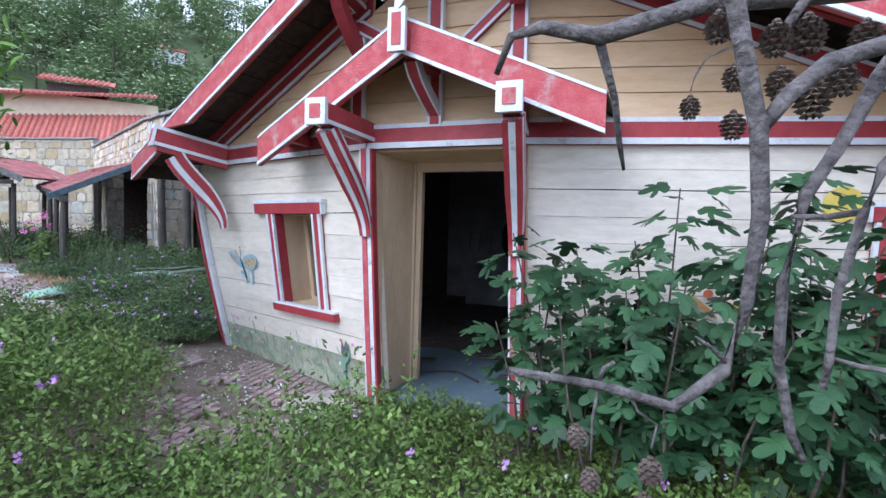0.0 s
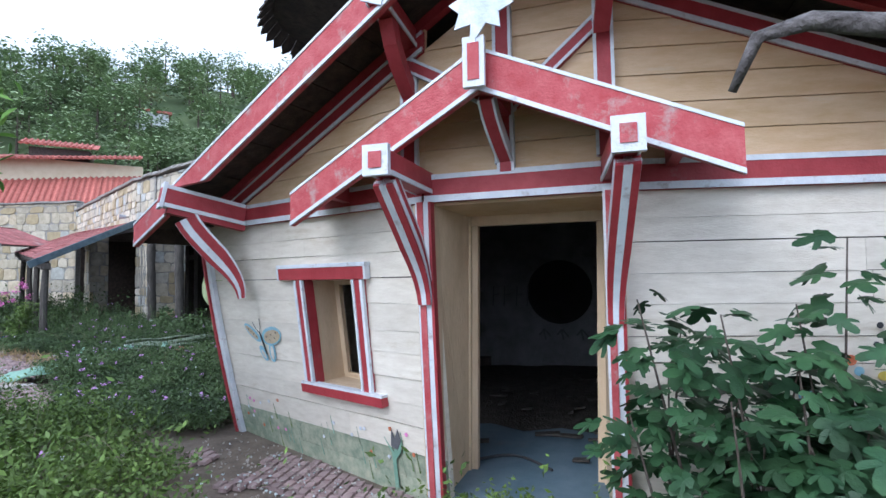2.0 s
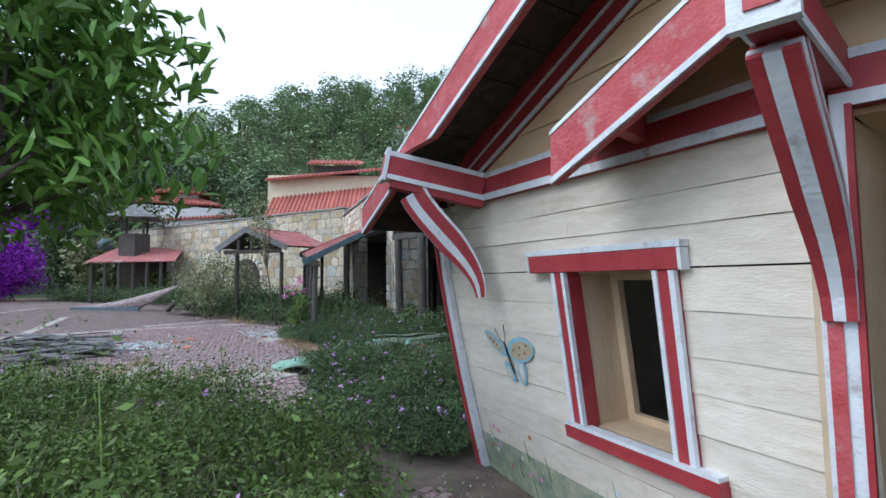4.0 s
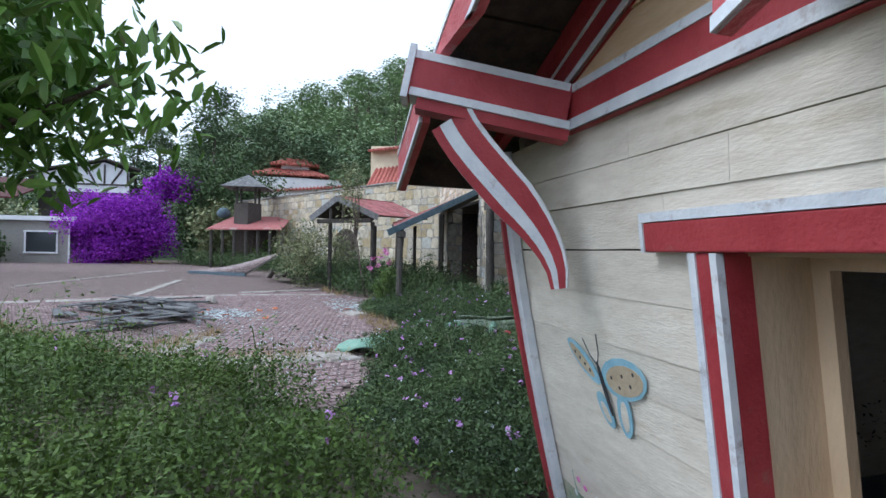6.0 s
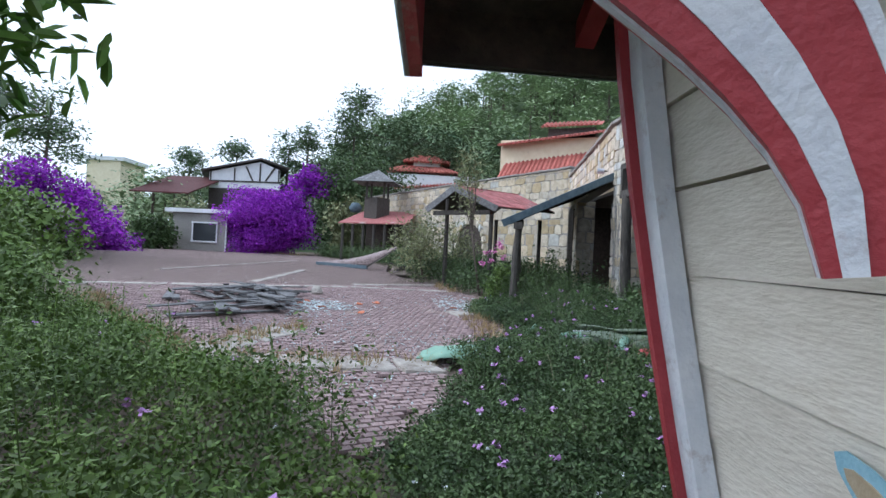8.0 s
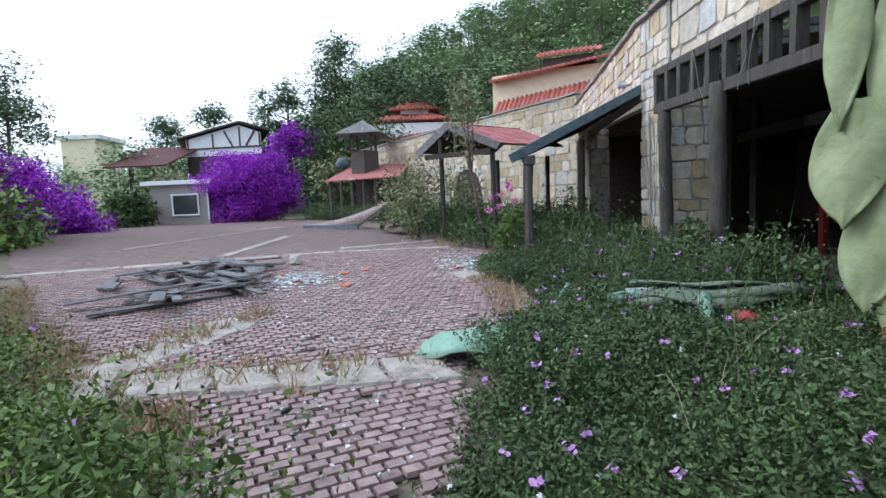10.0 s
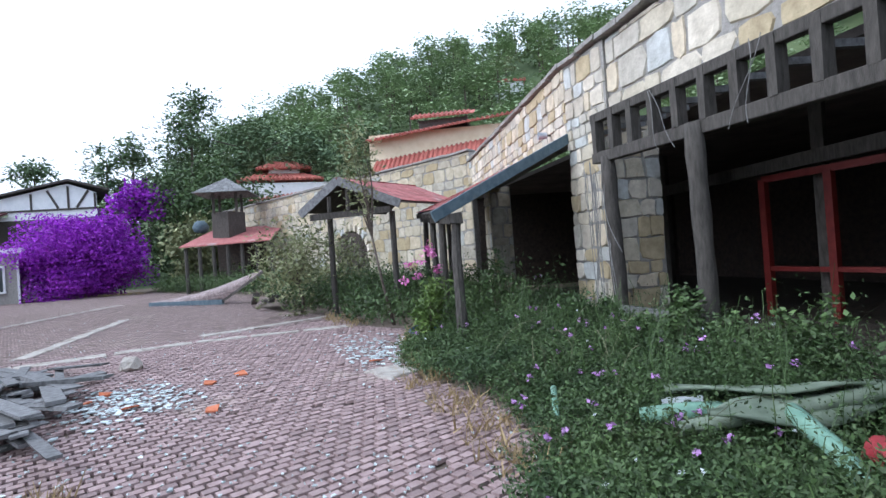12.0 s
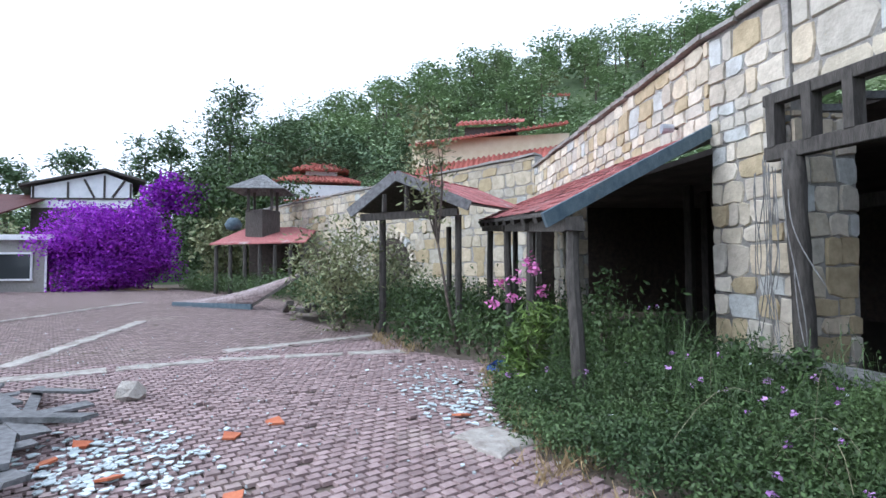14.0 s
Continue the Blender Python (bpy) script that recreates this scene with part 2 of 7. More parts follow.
class Mb:
    """A small mesh collector."""

    def __init__(self):
        self.v, self.f = [], []

    def add(self, vs, fs):
        o = len(self.v)
        self.v += [tuple(p) for p in vs]
        self.f += [tuple(i + o for i in f) for f in fs]
        return self

    def hexa(self, a, b):
        """a, b: two quads with matching corners, joined into a solid."""
        return self.add([*a, *b], [(3, 2, 1, 0), (4, 5, 6, 7), (0, 1, 5, 4), (1, 2, 6, 5), (2, 3, 7, 6), (3, 0, 4, 7)])

    def beam(self, p0, p1, w, h, up=(0, 0, 1), jit=0.0):
        p0, p1 = Vector(p0), Vector(p1)
        d = (p1 - p0).normalized()
        s = d.cross(Vector(up))
        s = s.normalized() if s.length > 1e-5 else Vector((1, 0, 0))
        u = s.cross(d)
        q = [p + s * (w / 2 * i) + u * (h / 2 * j) + Vector([random.uniform(-jit, jit) for _ in range(3)]) for p in (p0, p1) for i, j in ((-1, -1), (1, -1), (1, 1), (-1, 1))]
        return self.hexa(q[:4], q[4:])

    def prism(self, pts, off):
        """A flat outline pushed by the vector off."""
        n, off = len(pts), Vector(off)
        return self.add([Vector(p) for p in pts] + [Vector(p) + off for p in pts],
                        [tuple(range(n - 1, -1, -1)), tuple(range(n, 2 * n))] + [(i, (i + 1) % n, n + (i + 1) % n, n + i) for i in range(n)])

    def tube(self, pts, radii, seg=8, wob=0.0):
        pts = [Vector(p) for p in pts]
        o, n = len(self.v), len(pts)
        ref = Vector((0.31, 0.17, 0.93))
        for i, p in enumerate(pts):
            d = (pts[min(i + 1, n - 1)] - pts[max(i - 1, 0)]).normalized()
            s = d.cross(ref)
            s = s.normalized() if s.length > 1e-3 else Vector((1, 0, 0))
            t = s.cross(d)
            for k in range(seg):
                a = 2 * math.pi * k / seg
                r = radii[i] * (1 + random.uniform(-wob, wob))
                self.v.append(tuple(p + (s * math.cos(a) + t * math.sin(a)) * r))
        for i in range(n - 1):
            for k in range(seg):
                a, b = o + i * seg + k, o + i * seg + (k + 1) % seg
                self.f.append((a, b, b + seg, a + seg))
        self.f.append(tuple(o + k for k in range(seg - 1, -1, -1)))
        self.f.append(tuple(o + (n - 1) * seg + k for k in range(seg)))
        return self

    def sweep(self, pts, side, w, h):
        """A bar of w (along side) by h along a bent line."""
        pts, side, n, o = [Vector(p) for p in pts], Vector(side).normalized(), len(pts), len(self.v)
        for i, p in enumerate(pts):
            d = (pts[min(i + 1, n - 1)] - pts[max(i - 1, 0)]).normalized()
            u = side.cross(d).normalized()
            for a, b in ((-1, -1), (1, -1), (1, 1), (-1, 1)):
                self.v.append(tuple(p + side * (a * w / 2) + u * (b * h / 2)))
        for i in range(n - 1):
            for k in range(4):
                a, b = o + 4 * i + k, o + 4 * i + (k + 1) % 4
                self.f.append((a, b, b + 4, a + 4))
        self.f += [(o + 3, o + 2, o + 1, o), tuple(o + 4 * (n - 1) + k for k in range(4))]
        return self

    def mesh(self, name, material, smooth=False):
        me = bpy.data.meshes.new(name)
        me.from_pydata(self.v, [], self.f)
        me.materials.append(material)
        if smooth:
            me.shade_smooth()
        me.update()
        return me


def part(name, mb, material, parent, label="", smooth=False, bevel=0.0):
    ob = new(name, mb.mesh(name, material, smooth))
    ob.parent = parent
    if label:
        tagged(ob, label)
    if bevel:
        md = ob.modifiers.new("bevel", "BEVEL")
        md.width, md.segments, md.limit_method = bevel, 2, "ANGLE"
    return ob


def thing(name, label, category, mb=None, material=None, group="", kind="", smooth=False, bevel=0.0):
    ob = new(name, mb.mesh(name, material, smooth) if mb else None)
    if bevel:
        md = ob.modifiers.new("bevel", "BEVEL")
        md.width, md.segments, md.limit_method = bevel, 2, "ANGLE"
    return tagged(ob, label, category, group, kind)


def quads_mesh(name, quads, material):
    """quads: array (n, 4, 3)."""
    me = bpy.data.meshes.new(name)
    n = len(quads)
    me.vertices.add(4 * n)
    me.vertices.foreach_set("co", np.ascontiguousarray(quads, dtype=np.float32).ravel())
    me.loops.add(4 * n)
    me.loops.foreach_set("vertex_index", np.arange(4 * n, dtype=np.int32))
    me.polygons.add(n)
    me.polygons.foreach_set("loop_start", np.arange(0, 4 * n, 4, dtype=np.int32))
    me.materials.append(material)
    me.update(calc_edges=True)
    me.validate()
    return me


def leaves(centres, size, rng, upness=0.4, aspect=0.5):
    """Diamond-shaped leaves round the given centres, as (n, 4, 3)."""
    n = len(centres)
    nor = rng.normal(size=(n, 3))
    nor[:, 2] = np.abs(nor[:, 2]) + upness
    nor /= np.linalg.norm(nor, axis=1)[:, None]
    a = np.cross(nor, rng.normal(size=(n, 3)))
    a /= np.linalg.norm(a, axis=1)[:, None] + 1e-9
    b = np.cross(nor, a)
    s = (np.asarray(size) * rng.uniform(0.6, 1.4, n))[:, None]
    return np.stack([centres - a * s, centres + b * s * aspect - nor * s * 0.15, centres + a * s, centres - b * s * aspect - nor * s * 0.15], 1)


def oval_leaves(centres, size, rng, aspect=0.45):
    """Pointed leaves folded along the midrib, two quads each, hanging a little."""
    n = len(centres)
    a = rng.normal(size=(n, 3))
    a[:, 2] -= 0.5
    a /= np.linalg.norm(a, axis=1)[:, None]
    b = np.cross(a, rng.normal(0, 0.5, (n, 3)) + np.array([0, 0, 1.0]))
    b /= np.linalg.norm(b, axis=1)[:, None] + 1e-9
    nor = np.cross(b, a)
    s = (size * rng.uniform(0.6, 1.35, n))[:, None]
    tail, tip = centres - a * s, centres + a * s - nor * s * 0.22
    out = []
    for e in (-1, 1):
        q1, q2 = centres - a * s * 0.45 + b * s * (e * aspect * 0.85) + nor * s * 0.12, centres + a * s * 0.35 + b * s * (e * aspect * 0.75) + nor * s * 0.06
        out.append(np.stack([tail, q1, q2, tip] if e < 0 else [tail, tip, q2, q1], 1))
    return np.concatenate(out)


def inside(px, py, poly):
    """Which of the points lie in the polygon."""
    r, j = np.zeros(len(px), bool), len(poly) - 1
    for i in range(len(poly)):
        (xi, yi), (xj, yj) = poly[i], poly[j]
        with np.errstate(divide="ignore", invalid="ignore"):
            r ^= ((yi > py) != (yj > py)) & (px < (xj - xi) * (py - yi) / (yj - yi + 1e-12) + xi)
        j = i
    return r


RNG = np.random.default_rng(7)

# ---------------------------------------------------------------- ground
YARD = [(-5.3, 5.2), (-6.0, 6.0), (-6.9, 6.45), (-7.6, 6.75), (-8.3, 7.6), (-8.8, 8.25), (-10.0, 8.65), (-11.3, 8.6), (-12.4, 9.1), (-14.0, 10.4), (-15.6, 9.9),
        (-17.6, 10.2), (-20.0, 9.6), (-22.0, 9.6), (-24.5, 10.8), (-28.0, 10.4), (-34.0, 9.4), (-42.0, 8.2), (-46.0, 3.0), (-46.0, -6.0), (-34.0, -5.4), (-19.0, -0.5), (-15.0, 1.2), (-11.2, 2.65), (-9.6, 3.5), (-8.2, 4.1), (-7.2, 4.75), (-6.2, 4.75)]
PATCH = [(-2.9, 5.7), (-0.1, 4.6), (-0.05, 3.55), (-0.9, 2.9), (-1.6, 3.5), (-2.7, 4.8)]
gm = Mb()
xs = [-400, -200, -110, -70, *range(-50, 13, 2), 30, 80, 200, 400]
ys = [-400, -200, -80, -40, -20, *range(-12, 27, 2), 40, 80, 200, 400]
gm.v = [(x, y, gz(x, y) - 0.045) for y in ys for x in xs]
gm.f = [(j * len(xs) + i, j * len(xs) + i + 1, (j + 1) * len(xs) + i + 1, (j + 1) * len(xs) + i) for j in range(len(ys) - 1) for i in range(len(xs) - 1)]
ground = thing("ground", "dry earth with patches of moss under the weeds", "ground", gm, EARTH, kind="structure")

# ---------------------------------------------------------------- crooked wooden playhouse
HA, HB, HC, HD = V3(-2.95, 5.39, 0), V3(-0.05, 4.40, 0), V3(1.25, 4.39, 0), V3(5.6, 5.30, 0)
SIDES = {"L": (HB, HA), "C": (HB, HC), "R": (HC, HD)}
LEN = {k: (b - a).length for k, (a, b) in SIDES.items()}
INW = {"L": V3(0.323, 0.946, 0), "C": V3(0.008, 1, 0), "R": V3(-0.205, 0.979, 0)}


def on_wall(side, u, z, proud=0.0):
    """A point of the house front: u metres from the door's post, z up; the wall flares outwards towards the top."""
    a, b = SIDES[side]
    k = {"L": 0.22 + 0.25 * u / LEN["L"], "C": 0.22, "R": 0.22}[side]
    inset = k * max(0.0, (2.2 - z) / 2.35) ** 1.3
    p = a + (b - a) * (u / LEN[side]) + INW[side] * (inset - proud)
    return V3(p.x, p.y, z)


house = thing("playhouse", "cream wooden fairy-tale playhouse with red and white trim, abandoned", "house")


def wall_board(mb, side, u0, u1, z0, z1, proud=0.0, thick=0.03, skew=0.0):
    f = [on_wall(side, u0, z0, proud), on_wall(side, u1, z0, proud), on_wall(side, u1 + skew, z1, proud), on_wall(side, u0 + skew, z1, proud)]
    k = [p + INW[side] * thick for p in f]
    return mb.hexa(f, k)


def roof_top(x):
    """Height of the roof's outer edge over the front."""
    return 4.02 + 0.42 * (x - 0.8) if x < 0.8 else 4.0 - 0.375 * (x - 0.8)


wall_front = part("front_wall", Mb().hexa([on_wall("L", 0.0, -0.2, -0.04), on_wall("L", 0.02, -0.2, -0.04), on_wall("L", 0.02, 2.2, -0.04), on_wall("L", 0, 2.2, -0.04)],
                                          [on_wall("L", 0.0, -0.2, -0.09), on_wall("L", 0.02, -0.2, -0.09), on_wall("L", 0.02, 2.2, -0.09), on_wall("L", 0, 2.2, -0.09)]), CREAM, house)
WIN = (0.74, 1.50, 0.66, 1.61)
random.seed(11)
cuts = [-0.16 + 0.1965 * i + (random.uniform(-0.028, 0.028) if 0 < i < 12 else 0) for i in range(13)]
rows = list(zip(cuts, cuts[1:]))
for i, (z0, z1) in enumerate(rows):
    for side in "LR":
        L = LEN[side]
        if side == "L":
            spans = [(0, WIN[0]), (WIN[1], L)] if z1 > WIN[2] + 0.02 and z0 < WIN[3] - 0.02 else [(0, L)]
        else:
            spans = [(0, 2.55), (3.45, L)] if 0.7 < (z0 + z1) / 2 < 1.65 else [(0, L)]
        out = []
        for s0, s1 in spans:
            if s1 - s0 > 2.0:
                c = s0 + (s1 - s0) * random.uniform(0.3, 0.7)
                out += [(s0, c), (c, s1)]
            else:
                out.append((s0, s1))
        for s0, s1 in out:
            gap, tip = random.choice((0.0015, 0.002, 0.003, 0.0045, 0.007)), random.uniform(-0.003, 0.002)
            green = side == "L" and i < 2
            mb = Mb()
            n = 5
            lo = [random.uniform(-0.003, 0.004) for _ in range(n + 1)]
            for k in range(n):
                a, b = s0 + 0.0015 + (s1 - s0 - 0.003) * k / n, s0 + 0.0015 + (s1 - s0 - 0.003) * (k + 1) / n
                f = [on_wall(side, a, z0 + gap + lo[k] * 0.6, 0.003 + tip), on_wall(side, b, z0 + gap + lo[k + 1] * 0.6, 0.003 + tip), on_wall(side, b, z1, tip - 0.004), on_wall(side, a, z1, tip - 0.004)]
                mb.hexa(f, [p + INW[side] * 0.035 for p in f])
            part("plank", mb, MURAL if green else CREAM, wall_front, "plank painted with a faded green meadow" if green else "")
# gable planks, cut along the roof's slope
gable = part("gable_wall", Mb().beam((-1.9, 5.15, 2.44), (3.9, 5.15, 2.44), 0.05, 0.05), SOFFIT_AND_SHADE, house)
zz, slots = 2.36, 0
while zz < 3.75:
    z0, z1 = zz, zz + 0.19
    for side in "LCR":
        a, b = SIDES[side]
        pts = []
        for z in (z0 + 0.003, z1):
            us = [u for u in np.linspace(0, LEN[side], 61) if roof_top((a + (b - a) * (u / LEN[side])).x) - 0.28 > z]
            pts.append((min(us), max(us)) if us else None)
        if not pts[0]:
            continue
        p0, p1 = pts[0], pts[1] or pts[0]
        f = [on_wall(side, p0[0], z0 + 0.004, 0.006), on_wall(side, p0[1], z0 + 0.004, 0.006), on_wall(side, p1[1], z1, -0.004), on_wall(side, p1[0], z1, -0.004)]
        part("plank", Mb().hexa(f, [p + INW[side] * 0.035 for p in f]), OCHRE, gable)
    zz += 0.19


def striped(name, side_pts, depth, parent, back, stripe=0.26, label="", red=RED):
    """A red board given by its four front corners (low start, low end, high end, high start) with white painted edges."""
    a, b, c, d = [Vector(p) for p in side_pts]
    back = Vector(back)
    ob = part(name, Mb().hexa([a, b, c, d], [p + back * depth for p in (a, b, c, d)]), red, parent, label)
    for lo, hi in ((0.0, stripe), (1 - stripe * 0.75, 1.0)):
        q = [a.lerp(d, lo), b.lerp(c, lo), b.lerp(c, hi), a.lerp(d, hi)]
        e = 0.012
        m = Mb().hexa([p - back * 0.006 for p in q], [p + back * e for p in q])
        part("white_edge", m, WHITE, ob, "peeling white painted edge")
    return ob


# the band under the gable
for side in "LCR":
    striped("beam", [on_wall(side, 0, 2.16, 0.05), on_wall(side, LEN[side] - (0.72 if side == "L" else 0), 2.16, 0.05), on_wall(side, LEN[side] - (0.72 if side == "L" else 0), 2.36, 0.05), on_wall(side, 0, 2.36, 0.05)], 0.06, house, INW[side], 0.24)
# corner strip at the house's open end
cs = [(on_wall("L", LEN["L"], z, 0.035)) for z in np.linspace(-0.18, 2.2, 9)]
strip = part("corner_post", Mb().sweep([p + V3(0.03, -0.01, 0) for p in cs], V3(-0.946, 0.323, 0), 0.075, 0.05), WHITE, house, "white corner strip with a red stripe")
part("stripe", Mb().sweep([p + V3(-0.018, -0.012, 0) for p in cs], V3(-0.946, 0.323, 0), 0.028, 0.065), RED, strip)
# body of the house behind the front: side wall, rear wall, room
back = V3(0.30, 0.954, 0)
PA, PD = HA + INW["L"] * 0.5, HD + INW["R"] * 0.3
side_wall = part("side_wall", Mb().hexa([PA + V3(0, 0, -0.2), PA + V3(0.08, -0.03, -0.2), HA + V3(0.08, 0.04, 2.3), HA + V3(0, 0.08, 2.3)],
                                        [p + back * 4.8 for p in (PA + V3(0, 0, -0.2), PA + V3(0.08, -0.03, -0.2), HA + V3(0.08, 0.04, 2.3), HA + V3(0, 0.08, 2.3))]), CREAM, house)
part("side_wall", Mb().hexa([PD + V3(0, 0, -0.2), PD + V3(0.08, 0, -0.2), HD + V3(0.08, 0.05, 2.3), HD + V3(0, 0.05, 2.3)],
                            [p + V3(0.1, 4.9, 0) for p in (PD + V3(0, 0, -0.2), PD + V3(0.08, 0, -0.2), HD + V3(0.08, 0.05, 2.3), HD + V3(0, 0.05, 2.3))]), CREAM, house)
rear = part("rear_wall", Mb().beam((-2.6, 9.95, 1.3), (5.8, 9.95, 1.3), 0.12, 3.0), PLASTER, house, "plastered inner wall, grey lowered for the shade, with dark scribbles")
# ceiling takes the same dark colour to keep shade indoors
part("ceiling", Mb().prism([(-3, 5.75, 2.62), (-1.5, 10.1, 2.62), (5.8, 10.1, 2.62), (5.5, 5.7, 2.62), (1.2, 4.75, 2.62), (0, 4.75, 2.62)], (0, 0, 0.04)), SOFFIT_AND_SHADE, house)
part("floor", Mb().prism([(-2.7, 6.0, -0.1), (-1.5, 10.0, -0.1), (5.8, 10.0, -0.1), (5.5, 5.7, -0.1), (1.2, 4.62, -0.1), (0, 4.62, -0.1)], (0, 0, 0.05)), FLOORBLUE, house, "blue-grey painted floor strewn with dirt")
# inner faces of the front, coloured dark in place of the room's shade
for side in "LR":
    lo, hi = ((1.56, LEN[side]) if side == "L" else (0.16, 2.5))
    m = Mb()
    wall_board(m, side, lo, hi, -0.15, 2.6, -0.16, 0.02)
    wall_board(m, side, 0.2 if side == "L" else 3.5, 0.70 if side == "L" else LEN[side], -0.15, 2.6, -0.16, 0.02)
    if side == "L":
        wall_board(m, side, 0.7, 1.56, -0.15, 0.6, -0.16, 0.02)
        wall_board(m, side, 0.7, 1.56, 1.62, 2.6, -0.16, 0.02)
    part("inner_lining", m, SOFFIT_AND_SHADE, house)
# black disc painted as a hole's shade on the rear wall, with scribbles under it
ring = [(0.42 + 0.55 * math.cos(a), 9.884, 1.34 + 0.55 * math.sin(a)) for a in np.linspace(0, 2 * math.pi, 32, endpoint=False)]
part("hole_shade_disc", Mb().prism(ring, (0, 0.004, 0)), BLACK, rear, "flat black disc painted as the shade of a round opening")


def stroke(mb, pts, w, y=9.884):
    for (x0, z0), (x1, z1) in zip(pts, pts[1:]):
        mb.beam((x0, y, z0), (x1, y, z1), 0.008, w, (0, 0, 1) if abs(x1 - x0) > abs(z1 - z0) else (1, 0, 0))


for k, x in enumerate((-0.75, -0.55, -0.33, -0.14)):
    m = Mb()
    stroke(m, [(x, 1.1), (x + 0.02, 1.45)], 0.026)
    if k < 3:
        stroke(m, [(x, 1.29), (x + 0.11, 1.31)], 0.02)
    part("scribble", m, GREYPAINT, rear, "dark painted scribble")
for x in (0.15, 0.45, 0.78):
    m = Mb()
    stroke(m, [(x - 0.09, 0.6), (x, 0.7), (x + 0.1, 0.58)], 0.03)
    stroke(m, [(x - 0.02, 0.7), (x + 0.02, 0.52)], 0.03)
    part("scribble", m, GREYPAINT, rear, "dark painted scribble")
# leaning lath and debris on the floor inside
debris = Mb()
for _ in range(60):
    x, y = random.uniform(-0.3, 2.4), random.uniform(5.6, 9.5)
    a, l = random.uniform(-0.4, 0.4), random.uniform(0.05, 0.35)
    zf = -0.035 if y < 6.7 else 0.06
    debris.beam((x, y, zf), (x + l * math.cos(a), y + l * math.sin(a), zf + 0.02), random.uniform(0.02, 0.1), 0.02)
thing("floor_debris", "scattered boards and dirt on the playhouse floor", "debris", debris, DARKWOOD, kind="stuff")
mound = Mb()
for i in range(19):
    for j in range(17):
        x, y = -1.6 + 0.38 * i, 6.55 + 0.2 * j + 0.25 * noise.noise(V3(0.9 * i, 0, 3))
        mound.v.append((x, y, -0.045 + min(1.0, j / 6) * (0.13 + 0.10 * noise.noise(V3(x * 1.4, y * 1.4, 0)) + 0.05 * noise.noise(V3(x * 5, y * 5, 2)))))
mound.f = [(i * 17 + j, (i + 1) * 17 + j, (i + 1) * 17 + j + 1, i * 17 + j + 1) for i in range(18) for j in range(16)]
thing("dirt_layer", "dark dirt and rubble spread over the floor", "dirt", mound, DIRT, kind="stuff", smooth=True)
cable = Mb().tube([(0.05 + 0.55 * t, 5.45 + 0.18 * math.sin(3.1 * t) , -0.03) for t in np.linspace(0, 1.2, 14)], [0.012] * 14, 6)
thing("loose_cable", "black loose cable lying on the floor", "cable", cable, INK)
thing("leaning_lath", "thin pale lath leaning inside the dark room", "lath", Mb().beam((1.0, 9.6, 1.75), (2.3, 9.6, 1.15), 0.02, 0.03), GREYWOOD)

# door: reveal, inner frame
dz = 2.14
for side_x, sgn in ((0, 1), (1, -1)):
    f = []
    for z in (-0.12, dz):
        a = on_wall("C", 0.035 if side_x == 0 else LEN["C"] - 0.05, z, 0.0)
        f += [a + V3(0, -0.045, 0), a + V3((0.10 if z > 0 else 0.0) if side_x == 0 else (0.04 if z > 0 else -0.02), 0.62, 0)]
    f[1], f[3] = f[1] + V3(0.03 * sgn, 0, 0), f[3] + V3(0.03 * sgn, 0, 0)
    m = Mb().hexa([f[0], f[1], f[3], f[2]], [p - V3(0.12 * sgn, 0, 0) for p in (f[0], f[1], f[3], f[2])])
    rv = part("door_reveal", m, REVEAL, house, "pale wooden reveal of the open doorway")
    for j, off in enumerate((0.0, 0.05)):
        q = [f[1] + V3(-0.01 * sgn + off * sgn, 0.02 + 0.04 * j, 0), f[3] + V3(-0.01 * sgn + off * sgn, 0.02 + 0.04 * j, 0)]
        part("jamb", Mb().beam(q[0], q[1], 0.055, 0.07, (0, 1, 0)), REVEAL, rv)
la, lb = on_wall("C", 0.06, dz, -0.02), on_wall("C", LEN["C"] - 0.06, dz, -0.02)
head = part("door_head", Mb().hexa([la, lb, lb + V3(0.04, 0.62, -0.02), la + V3(0.1, 0.62, -0.02)], [p + V3(0, 0, 0.03) for p in (la, lb, lb + V3(0.04, 0.62, -0.02), la + V3(0.1, 0.62, -0.02))]), OCHRE, house)
part("head_jamb", Mb().beam(la + V3(0.08, 0.64, -0.05), lb + V3(0.05, 0.64, -0.05), 0.07, 0.10), REVEAL, head)
part("gable_closing", Mb().beam(la + V3(-0.2, 0.62, 0.3), lb + V3(0.2, 0.62, 0.3), 0.03, 0.62), SOFFIT_AND_SHADE, house)
# door posts with stripes, set on the front
for u, sgn in ((0.0, -1), (LEN["C"], 1)):
    line = [on_wall("C", u, z, 0.05) for z in np.linspace(-0.14, 2.16, 8)]
    part("door_reveal", Mb().sweep([p + V3(-0.048 * sgn, 0.085, 0) for p in line], (1, 0, 0), 0.018, 0.17), REVEAL, house)
    post = part("door_post", Mb().sweep(line, (1, 0, 0), 0.115, 0.08), WHITE, house, "white door post with red stripes")
    part("stripe", Mb().sweep([p + V3(-0.018, -0.006, 0) for p in line], (1, 0, 0), 0.045, 0.085), RED_WORN, post)
    part("stripe", Mb().sweep([p + V3(0.054, -0.004, 0) for p in line], (1, 0, 0), 0.02, 0.082), RED, post)


